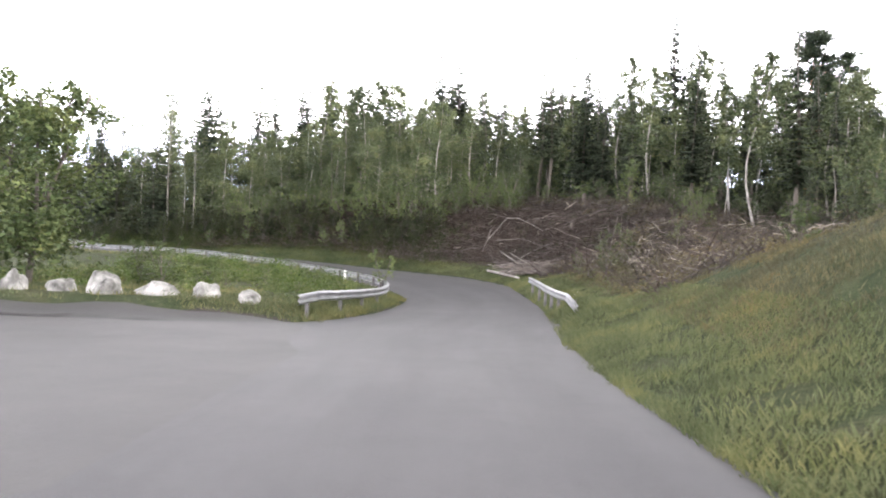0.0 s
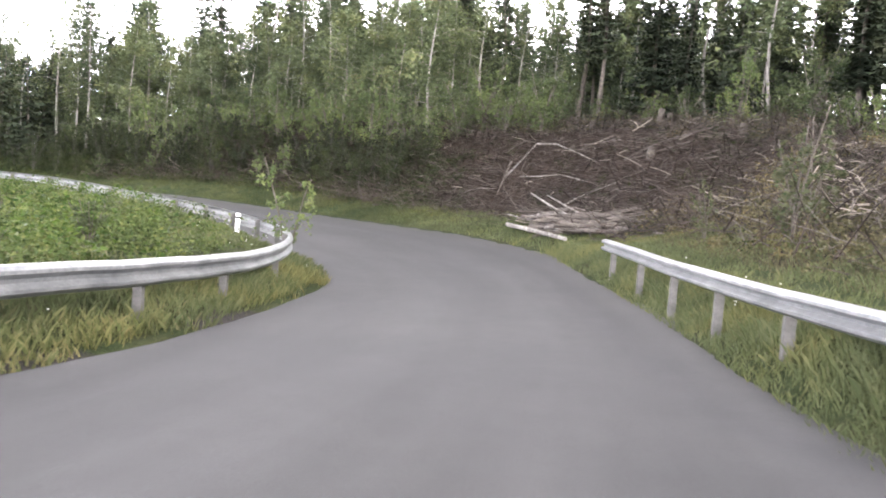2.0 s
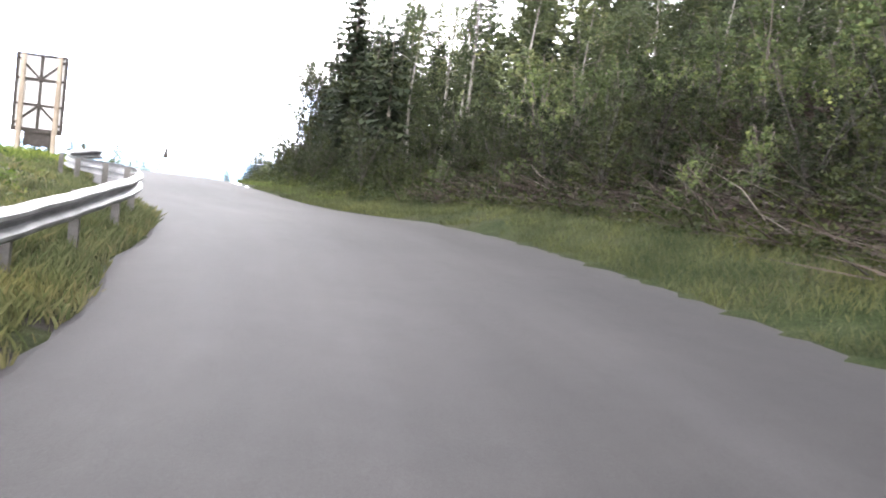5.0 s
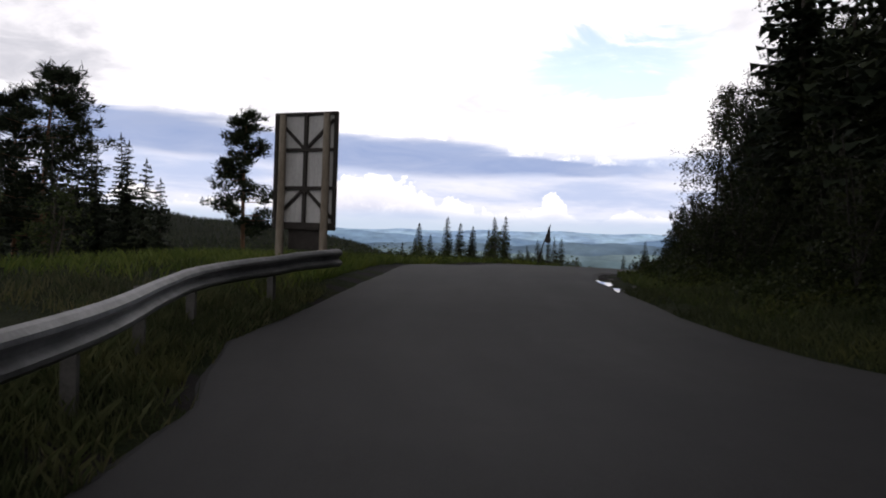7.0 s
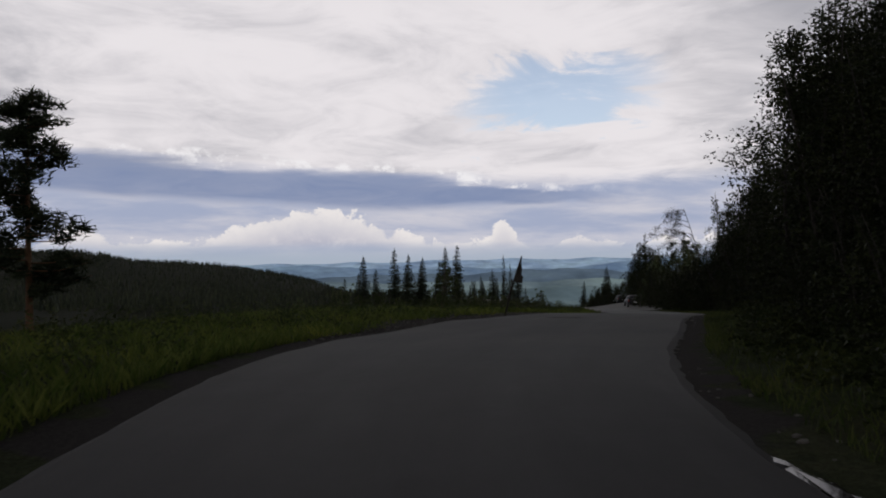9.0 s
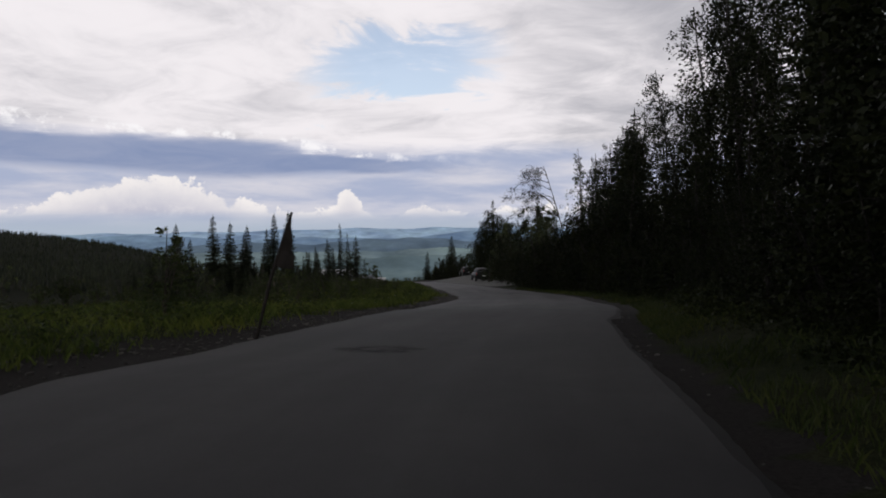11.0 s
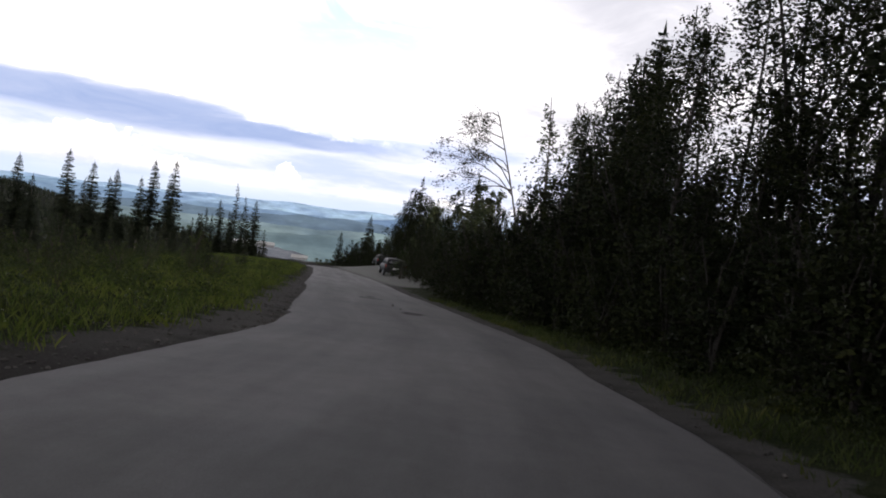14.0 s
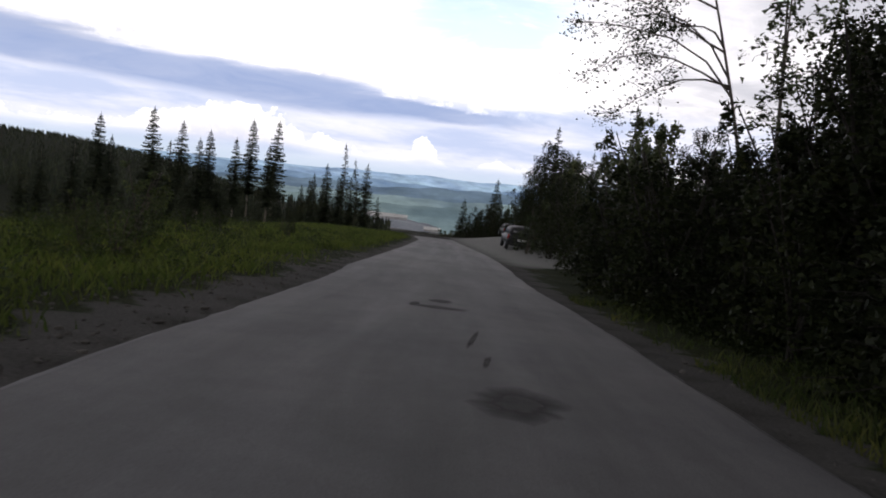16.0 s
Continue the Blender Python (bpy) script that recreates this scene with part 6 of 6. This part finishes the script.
    for x, y, h in ((8.07, 47.2, 0.7), (8.5, 47.6, 0.55), (5.8, 48.2, 0.35), (11.3, 46.3, 0.4), (-1.5, 50.3, 0.4), (6.8, 43.0, 0.3), (9.4, 42.4, 0.3)):
        z = height(x, y)
        stick("tree_stump", [(x, y, z - 0.2), (x, y, z + h * 0.5), (x + 0.02, y, z + h)], 0.14, "cut tree stump on the cleared slope", "stump", M_SPRUCEBARK, "stumps on the cleared slope", 0.8, 9)


logs()


def slash_litter():
    """Twigs and tops left from felling: nobody could count them."""
    g = np.random.default_rng(23)
    pts = np.vstack([strew(g, 3000, 20, 34, 2.0, 14), strew(g, 9000, 33.5, 46.5, 1.2, 12), strew(g, 2400, 45, 60, 1.6, 6)])
    paths = []
    for x, y in pts:
        a, ln, up = g.uniform(0, 6.28), g.uniform(0.25, 1.3), abs(g.normal(0, 0.3 if y > 34 else 0.45))
        z = height(x, y) + g.uniform(0.0, 0.25)
        r = g.uniform(0.006, 0.02)
        mid = (x + math.cos(a) * ln * 0.5 + g.normal(0, 0.06), y + math.sin(a) * ln * 0.5 + g.normal(0, 0.06), z + ln * up * 0.6)
        paths.append([(x, y, z, r), (*mid, r * 0.7), (x + math.cos(a) * ln, y + math.sin(a) * ln, max(z + ln * up, height(x + math.cos(a) * ln, y + math.sin(a) * ln) + 0.02), r * 0.3)])
    for name, some, mat, label in (("slash_litter", [p for k, p in enumerate(paths) if k % 8], M_SLASH, "brown felled twigs and tree tops strewn over the slope"), ("bleached_litter", paths[::8], M_PALETWIG, "bleached dead twigs strewn over the slope")):
        litter_mesh(name, some, mat, label)
    # coarser broken limbs and split pale wood lying on top
    g = np.random.default_rng(41)
    limbs = []
    for x, y in tufted(np.vstack([strew(g, 560, 20, 35, 3.0, 13), strew(g, 90, 34, 46, 2.2, 10)]), 0.6):
        a, ln, up = g.uniform(0, 6.28), g.uniform(0.2, 0.8), abs(g.normal(0, 0.3))
        z, r = height(x, y) + g.uniform(0.08, 0.3), g.uniform(0.014, 0.034)
        mid = (x + math.cos(a) * ln * 0.5 + g.normal(0, 0.05), y + math.sin(a) * ln * 0.5 + g.normal(0, 0.05), z + ln * up * 0.6)
        limbs.append([(x, y, z, r), (*mid, r * 0.85), (x + math.cos(a + 0.3) * ln, y + math.sin(a + 0.3) * ln, z + ln * up, r * 0.6)])
    litter_mesh("split_wood_litter", limbs, two_tone("split_pale_wood", (0.06, 0.05, 0.042), (0.24, 0.21, 0.175), 1.1, 30, 0.9), "coarse broken pale limbs lying on the felled slope")


def litter_mesh(name, paths, mat, label):
    V, F = [], []
    for p in paths:
        b = len(V)
        for x, y, z, r in p:
            V += [(x - r, y - r, z), (x + r, y - r, z), (x, y + r, z + r)]
        F += [(b + k * 3 + q, b + k * 3 + (q + 1) % 3, b + k * 3 + 3 + (q + 1) % 3, b + k * 3 + 3 + q) for k in range(2) for q in range(3)]
    tagged(new(name, mesh_of(name, V, F, mat)), label, "brushwood", kind="stuff")


slash_litter()


def box_mesh(name, size, material, bevel=0.008):
    bm = bmesh.new()
    bmesh.ops.create_cube(bm, size=1, matrix=Matrix.Diagonal((*size, 1)))
    if bevel:
        bmesh.ops.bevel(bm, geom=list(bm.edges), offset=min(bevel, min(size) * 0.3), segments=2, affect="EDGES")
    me = bpy.data.meshes.new(name)
    bm.to_mesh(me)
    bm.free()
    me.materials.append(material)
    return me


def sign_board():
    """A tall board seen from its back: white sheets on dark battens and two timber posts."""
    a, b = Vector((-28.63, 50.09, 0)), Vector((-27.48, 51.14, 0))
    w = (b - a).length
    ang = math.degrees(math.atan2(b.y - a.y, b.x - a.x))
    c = (a + b) / 2
    zg = height(c.x, c.y)
    z0, z1 = 0.65, 3.08
    h = z1 - z0
    root = tagged(new("sign_board"), "tall weathered sign board, battened back, on two timber posts", "sign")
    root.matrix_basis = pose(c.x, c.y, zg, 0, 0, ang)
    base = z0 - zg

    def bit(name, size, x, y, z, material, ry=0.0, label=""):
        ob = part(name, box_mesh(name, size, material), root, label)
        ob.matrix_basis = pose(x, y, z, 0, ry, 0)

    for k in (-1, 1):
        bit("sheet", (w / 2 - 0.012, 0.018, h - 0.02), k * w / 4, 0.03, base + h / 2, M_BOARD, 0, "weathered white sheet")
    for x in (-w / 2 + 0.04, 0, w / 2 - 0.04):
        bit("upright_batten", (0.09, 0.05, h - 0.012), x, -0.01, base + h / 2, M_BATTEN, 0, "dark timber batten")
    bit("bottom_rail", (w - 0.02, 0.056, 0.15), 0, -0.014, base + 0.075, M_BATTEN)
    bit("top_rail", (w - 0.02, 0.056, 0.06), 0, -0.014, base + h - 0.03, M_BATTEN)
    for f in (0.355, 0.68):
        bit("cross_batten", (w - 0.02, 0.044, 0.075), 0, -0.016, base + h * f, M_BATTEN)
    for sx in (-1, 1):
        for z, up in ((0.68, 1), (0.355, -1)):
            run, rise = w / 2 - 0.1, h * 0.25
            ln = math.hypot(run, rise)
            bit("brace", (ln, 0.04, 0.065), sx * run / 2, -0.018, base + h * z + up * rise / 2, M_BATTEN, -up * sx * math.degrees(math.atan2(rise, run)))
    bit("lower_panel", (w * 0.56, 0.03, 0.42), 0.03, 0.05, base - 0.2, M_BATTEN, 0, "dark lower panel")
    for x in (-w / 2 + 0.27, w * 0.27 + 0.16):
        ob = part("post", mesh_of("post", *tubes([[(0, 0, -0.5, 0.085), (0.01, 0, base + h * 0.5, 0.078), (0, 0, base + h - 0.05, 0.07)]], 12), M_TIMBER, True), root, "grey round timber post")
        ob.matrix_basis = pose(x, -0.125, 0)
    ob = part("guy_wire", mesh_of("guy_wire", *tubes([[(-w / 2, 0.1, base + h * 0.55, 0.01), (-w / 2 - 0.3, 1.6, -0.2, 0.01)]], 4), M_POST), root)


sign_board()


def marker_post(x, y, h=0.6, lean=0.0):
    root = tagged(new("marker_post"), "white roadside delineator post with dark band", "marker post")
    root.matrix_basis = pose(x, y, height(x, y), lean, lean * 0.5, 20)
    b = part("body", box_mesh("body", (0.11, 0.05, h + 0.2), M_WHITE, 0.015), root)
    b.matrix_basis = pose(0, 0, h / 2 - 0.1)
    b = part("band", box_mesh("band", (0.116, 0.056, 0.07), M_BLACK, 0.015), root, "black reflector band")
    b.matrix_basis = pose(0, 0, h - 0.1)


marker_post(-4.3, 36.15, 0.6, 3)


def flag_pole():
    """A leaning pole with a dark tattered pennant."""
    x, y = -45.54, 65.65
    z = height(x, y)
    root = tagged(new("pennant_pole"), "leaning roadside pole with a dark tattered pennant", "pole")
    root.matrix_basis = pose(x, y, z)
    top = Vector((0.44, 0.5, 1.25 - z))
    part("pole", mesh_of("pole", *tubes([[(0, 0, -0.3, 0.03), (top.x * 0.5, top.y * 0.5, top.z * 0.5, 0.028), (top.x, top.y, top.z, 0.022)]], 8), M_BATTEN, True), root)
    V, F = [], []
    for k in range(9):
        f = k / 8
        p = top * (1 - 0.42 * f)
        wd = 0.34 * f ** 1.2 * (1 + 0.15 * math.sin(k * 2.3))
        for q in range(4):
            e = q / 3
            V.append((p.x + 0.55 * wd * e, p.y + 0.75 * wd * e, p.z - 0.05 * e + 0.02 * math.sin(q * 2 + k)))
    for k in range(8):
        for q in range(3):
            a = k * 4 + q
            F.append((a, a + 1, a + 5, a + 4))
    n = len(V)
    V += [(a + 0.012, b - 0.012, c) for a, b, c in V]
    F += [tuple(n + i for i in f[::-1]) for f in F]
    part("pennant", mesh_of("pennant", V, F, M_BATTEN), root, "dark tattered cloth pennant")


flag_pole()


def puddle():
    g = np.random.default_rng(2)
    bm = bmesh.new()
    a, b = Vector((-23.0, 54.95, 0)), Vector((-26.0, 56.45, 0))
    d = (b - a)
    nrm = Vector((-d.y, d.x, 0)).normalized()
    ring = []
    for k in range(36):
        t = k / 36 * 2 * math.pi
        f = 0.5 + 0.5 * math.cos(t)
        wd = 0.16 * (0.7 + 0.3 * math.sin(f * 9)) * math.sin(t)
        p = a + d * f + nrm * (wd + 0.04 * g.normal())
        ring.append(bm.verts.new((p.x, p.y, height(p.x, p.y) + 0.035)))
    bm.faces.new(ring)
    me = bpy.data.meshes.new("puddle")
    bm.to_mesh(me)
    bm.free()
    mat, nt, bs = shader("still_water", 0.04)
    bs.inputs["Base Color"].default_value = (0.02, 0.02, 0.018, 1)
    bs.inputs["Specular IOR Level"].default_value = 0.6
    me.materials.append(mat)
    tagged(new("puddle", me), "shallow rain puddle along the road edge", "water", kind="structure")


puddle()


def asphalt_patches():
    g = np.random.default_rng(4)
    for s, off, ln, wd in ((129.1, -1.4, 0.95, 0.5), (129.3, -1.8, 0.16, 0.7), (126.1, -0.62, 0.07, 1.7), (124.6, -0.36, 0.07, 0.9), (122.9, 0.0, 0.75, 1.2), (130.1, -1.5, 0.4, 0.6), (88.3, -1.9, 1.3, 0.8)):
        k = int(np.argmin(np.abs(STA - s)))
        r = RIGHT[k]
        t = np.array([-r[1], r[0]])
        c = LINE[k, :2] + r * off + t * (s - STA[k])
        V, fade, n = [], [], 24
        wave = 1 + 0.12 * g.normal(size=n)
        for f in (0.0, 0.45, 0.75, 1.0):
            for q in range(n):
                a = q / n * 2 * math.pi
                u, v = math.cos(a) * ln * 0.5 * f * wave[q], math.sin(a) * wd * 0.5 * f * wave[q]
                p = c + r * u + t * v
                le, re = np.interp(s + v, *LEFT_EDGE), np.interp(s + v, *RIGHT_EDGE)
                w = float(np.clip((off + u - le) / (re - le), 0, 1))
                V.append((p[0], p[1], float(np.interp(s + v, STA, LINE[:, 2])) + float(cant(s + v)) * max(off + u, 0) + 0.02 * math.sin(math.pi * w) + 0.006))
                fade.append(1 - f)
        F = [(m * n + q, m * n + (q + 1) % n, (m + 1) * n + (q + 1) % n, (m + 1) * n + q) for m in range(3) for q in range(n)]
        me = mesh_of("asphalt_patch", np.array(V), np.array(F), M_PATCH if s < 100 else M_BRIGHTPATCH, True)
        me.attributes.new("fade", "FLOAT", "POINT").data.foreach_set("value", np.array(fade, np.float32))
        tagged(new("asphalt_patch", me), "dark worn repair patch in the asphalt", "road patch", "patches in the road", "structure")


asphalt_patches()


def leaning_birch():
    """A half-bare birch whose limbs all sweep out over the road."""
    x, y = -75.72, 102.8
    z = height(x, y)
    g = np.random.default_rng(77)
    root = tagged(new("leaning_birch"), "half-bare leaning birch with limbs swept to one side", "tree")
    root.matrix_basis = pose(x, y, z)
    h = 5.7 - z
    lv = np.array([-0.71, -0.7])
    trunk = [(lv[0] * 1.75 * f ** 2.0 + 0.07 * math.sin(f * 7), lv[1] * 1.75 * f ** 2.0 + 0.05 * math.sin(f * 5), h * f - 0.2 * (f == 0), 0.06 * (1 - 0.85 * f) + 0.008) for f in np.linspace(0, 1, 10)]
    paths, pts = [trunk], []
    tk = np.array(trunk)
    fork = (1.9 - z) / h
    for q, (f, ln, rise) in enumerate(((fork, 4.0, 0.86), (fork + 0.02, 3.3, 0.5), (fork + 0.05, 3.6, 0.98), (fork + 0.12, 2.7, 0.75), (fork + 0.03, 2.6, 0.15), (0.7, 1.3, 0.9), (0.8, 1.7, 0.7), (0.86, 1.9, 0.5), (0.92, 1.7, 0.4), (0.97, 1.5, 0.25), (0.9, 1.0, 1.1))):
        c = np.array([np.interp(f * 9, np.arange(10), tk[:, k]) for k in range(3)])
        a = math.atan2(lv[1], lv[0]) + g.normal(0, 0.24)
        ln *= g.uniform(0.85, 1.12)
        kink = g.normal(0, 0.12, 3)
        p = []
        for e in np.linspace(0, 1, 6):
            p.append((c[0] + math.cos(a) * ln * e + kink[0] * math.sin(e * 6), c[1] + math.sin(a) * ln * e + kink[1] * math.sin(e * 5), c[2] + ln * (rise * e - 0.5 * e ** 2.6) + kink[2] * math.sin(e * 7), 0.024 * (1.05 - e) + 0.004))
        paths.append(p)
        pp = np.array(p)
        for _ in range(20 if f < 0.6 else 14):
            e = g.uniform(0.35, 1.0)
            b = np.array([np.interp(e * 5, np.arange(6), pp[:, k]) for k in range(3)])
            d = np.array([math.cos(a), math.sin(a), -0.5]) + g.normal(0, 0.6, 3)
            d = d / np.linalg.norm(d) * g.uniform(0.3, 0.8)
            paths.append([(*b, 0.008), (*(b + d * 0.5 + [0, 0, 0.04]), 0.006), (*(b + d), 0.003)])
            n = 22
            w = g.uniform(0.2, 1.15, n)[:, None]
            pts.append(b + d * w + g.normal(0, 0.13, (n, 3)))
    part("trunk", mesh_of("trunk", *tubes(paths[:1], 7), M_SPRUCEBARK, True), root)
    part("crown", two_part_mesh("crown", leaf_cards(np.concatenate(pts), 0.042, g, 0.5, True), M_SHADEDLEAF, tubes(paths[1:], 4), M_SPRUCEBARK), root, "sparse wind-swept leaves")


leaning_birch()
thin = broadleaf("slender_birch", 9.3, 61, 420, 0.085, 0.45, 0.09, 0.05, M_SPRUCEBARK, M_BIRCHLEAF, 0.03, 1, "slender sparse birch rising above the bushes", "tree", 16)
place(thin, -77.4, 106.0, 1.15, 0.3)
place(thin, -78.2, 106.9, 1.2, 2.3)
place(thin, -76.4, 106.0, 1.0, 4.1)

# ---- vehicles by the road ----
M_CARDARK = two_tone("dark_car_paint", (0.006, 0.006, 0.007), (0.012, 0.012, 0.013), 2, 40, 0.5, 0.0, 0.02, 0.001)
M_CARGREY = two_tone("grey_car_paint", (0.05, 0.052, 0.056), (0.075, 0.077, 0.08), 2, 40, 0.3, 0.3, 0.02, 0.001)
M_GLASS, _nt, _b = shader("car_glass", 0.05)
_b.inputs["Base Color"].default_value = (0.02, 0.022, 0.024, 1)
_b.inputs["Specular IOR Level"].default_value = 0.8
M_LAMP = two_tone("red_lamp_glass", (0.25, 0.01, 0.008), (0.35, 0.02, 0.015), 4, 40, 0.25)
M_RIM = two_tone("alloy_rim", (0.3, 0.3, 0.31), (0.45, 0.45, 0.46), 4, 40, 0.4, 0.7)


def loft(name, rings, material, cap=True):
    """A closed shell through rings of equal length."""
    n = len(rings[0])
    V = [p for r in rings for p in r]
    F = [(i * n + j, i * n + (j + 1) % n, (i + 1) * n + (j + 1) % n, (i + 1) * n + j) for i in range(len(rings) - 1) for j in range(n)]
    me = bpy.data.meshes.new(name)
    e = (len(rings) - 1) * n
    me.from_pydata(V, [], F + ([tuple(range(n))[::-1], tuple(range(e, e + n))] if cap else []))
    for p in me.polygons:
        p.use_smooth = len(p.vertices) == 4
    me.materials.append(material)
    return me


def car(x, y, turn, paint, label, roof=1.62, rear=True):
    """An estate car; its tail towards -y."""
    root = tagged(new("parked_car"), label, "car", "parked cars")
    root.matrix_basis = pose(x, y, height(x, y) - 0.03, 0, 0, turn)

    def ring(yy, half, z0, z1, tuck):
        pts = []
        for k in range(16):
            a = 2 * math.pi * k / 16
            cx, cz = math.cos(a), math.sin(a)
            pts.append((half * math.copysign(abs(cx) ** 0.5, cx) * (1 - tuck * max(0, cz)), yy, (z0 + z1) / 2 + (z1 - z0) / 2 * math.copysign(abs(cz) ** 0.55, cz)))
        return pts

    lower = [(-2.2, 0.72, 0.42, 0.8), (-2.12, 0.84, 0.3, 0.98), (-1.6, 0.89, 0.24, 1.02), (0.0, 0.9, 0.22, 1.0), (1.0, 0.89, 0.24, 0.98), (1.8, 0.84, 0.28, 0.9), (2.15, 0.7, 0.36, 0.78)]
    part("body", loft("body", [ring(a, b, c, d, 0.06) for a, b, c, d in lower], paint), root)
    upper = [(-2.08, 0.74, 0.92, 1.08), (-1.85, 0.74, 0.92, roof - 0.08), (-1.3, 0.75, 0.92, roof), (-0.2, 0.75, 0.92, roof), (0.5, 0.73, 0.92, roof - 0.1), (1.15, 0.7, 0.9, 1.0)]
    part("cabin", loft("cabin", [ring(a, b, c, d, 0.14) for a, b, c, d in upper], paint), root)

    def pane(name, quad, material, thick=0.012):
        q = [Vector(p) for p in quad]
        nrm = (q[1] - q[0]).cross(q[2] - q[0]).normalized() * thick
        part(name, loft(name, [[tuple(p) for p in q], [tuple(p + nrm) for p in q]], material), root)

    pane("rear_window", [(-0.58, -2.06, 1.10), (0.58, -2.06, 1.10), (0.5, -1.90, roof - 0.14), (-0.5, -1.90, roof - 0.14)], M_GLASS)
    pane("windscreen", [(0.6, 1.1, 1.04), (-0.6, 1.1, 1.04), (-0.52, 0.55, roof - 0.14), (0.52, 0.55, roof - 0.14)], M_GLASS)
    for sx in (-1, 1):
        for y0, y1 in ((-1.7, -0.75), (-0.65, 0.3)):
            q = [(sx * 0.735, y0, 1.06), (sx * 0.735, y1, 1.06), (sx * 0.665, y1 - 0.05, roof - 0.15), (sx * 0.665, y0 + 0.05, roof - 0.15)]
            pane("side_window", q if sx > 0 else q[::-1], M_GLASS)
        pane("tail_light", [(sx * 0.82 - 0.07, -2.17, 0.72), (sx * 0.82 + 0.03, -2.12, 0.72), (sx * 0.80 + 0.03, -2.10, 0.98), (sx * 0.80 - 0.07, -2.14, 0.98)], M_LAMP, 0.02)
    bumper = part("bumper", box_mesh("bumper", (1.5, 0.12, 0.16), M_BLACK, 0.04), root)
    bumper.matrix_basis = pose(0, -2.17, 0.45)
    plate = part("plate", box_mesh("plate", (0.52, 0.02, 0.11), M_WHITE, 0.004), root, "blank white plate")
    plate.matrix_basis = pose(0, -2.22, 0.66)
    tyre = bpy.data.meshes.new("tyre")
    bm = bmesh.new()
    bmesh.ops.create_cone(bm, cap_ends=True, segments=24, radius1=0.32, radius2=0.32, depth=0.2)
    bmesh.ops.bevel(bm, geom=[e for e in bm.edges if abs(e.verts[0].co.z - e.verts[1].co.z) < 1e-4], offset=0.04, segments=2, affect="EDGES")
    bm.to_mesh(tyre)
    bm.free()
    tyre.materials.append(M_BLACK)
    rim = bpy.data.meshes.new("rim")
    bm = bmesh.new()
    bmesh.ops.create_cone(bm, cap_ends=True, segments=20, radius1=0.2, radius2=0.17, depth=0.23)
    bm.to_mesh(rim)
    bm.free()
    rim.materials.append(M_RIM)
    for sx in (-1, 1):
        for yy in (-1.3, 1.35):
            w = part("wheel", tyre, root, "black rubber tyre")
            w.matrix_basis = pose(sx * 0.8, yy, 0.32, 0, 90, 0)
            part("rim", rim, w, "alloy wheel rim")


# taken for a moving car; its standing place is fitted to the view
car(-130.9, 136.6, 62, M_CARDARK, "dark estate car on the gravel, placed to fit the camera's view", 1.45)
car(-103.4, 117.1, 60, M_CARDARK, "dark car parked in the gravel lay-by by bushes", 1.45)


def shed(x, y, z, w, d, h, turn):
    root = tagged(new("farm_shed"), "pale metal-roofed shed down in the valley", "building", "sheds in the valley")
    root.matrix_basis = pose(x, y, z, 0, 0, turn)
    wall = part("wall", box_mesh("wall", (w, d, h), M_BOARD, 0.02), root)
    wall.matrix_basis = pose(0, 0, h / 2)
    q = [(-w / 2 - 0.4, -d / 2 - 0.4, h - 0.1), (w / 2 + 0.4, -d / 2 - 0.4, h - 0.1), (w / 2 + 0.4, 0, h + d * 0.22), (-w / 2 - 0.4, 0, h + d * 0.22)]
    r = [(-w / 2 - 0.4, d / 2 + 0.4, h - 0.1), (w / 2 + 0.4, d / 2 + 0.4, h - 0.1)]
    me = bpy.data.meshes.new("roof")
    V = q + r
    V = V + [(a, b, c + 0.15) for a, b, c in V]
    me.from_pydata(V, [], [(0, 1, 2, 3), (3, 2, 5, 4), (6, 9, 8, 7), (9, 10, 11, 8), (0, 6, 7, 1), (4, 5, 11, 10), (1, 7, 8, 2), (2, 8, 11, 5), (0, 3, 9, 6), (3, 4, 10, 9)])
    me.materials.append(M_WHITE)
    part("roof", me, root, "white metal roof")


for a, r, w, d, h, turn in ((62.75, 512, 17, 8, 1.5, 58), (61.65, 514, 13, 7, 1.4, 62), (59.1, 470, 9, 6, 1.2, 60)):
    shed(AXIS[0] - math.sin(radians(a)) * r, AXIS[1] + math.cos(radians(a)) * r, float(yard_height(a, r)), w, d, h, turn)
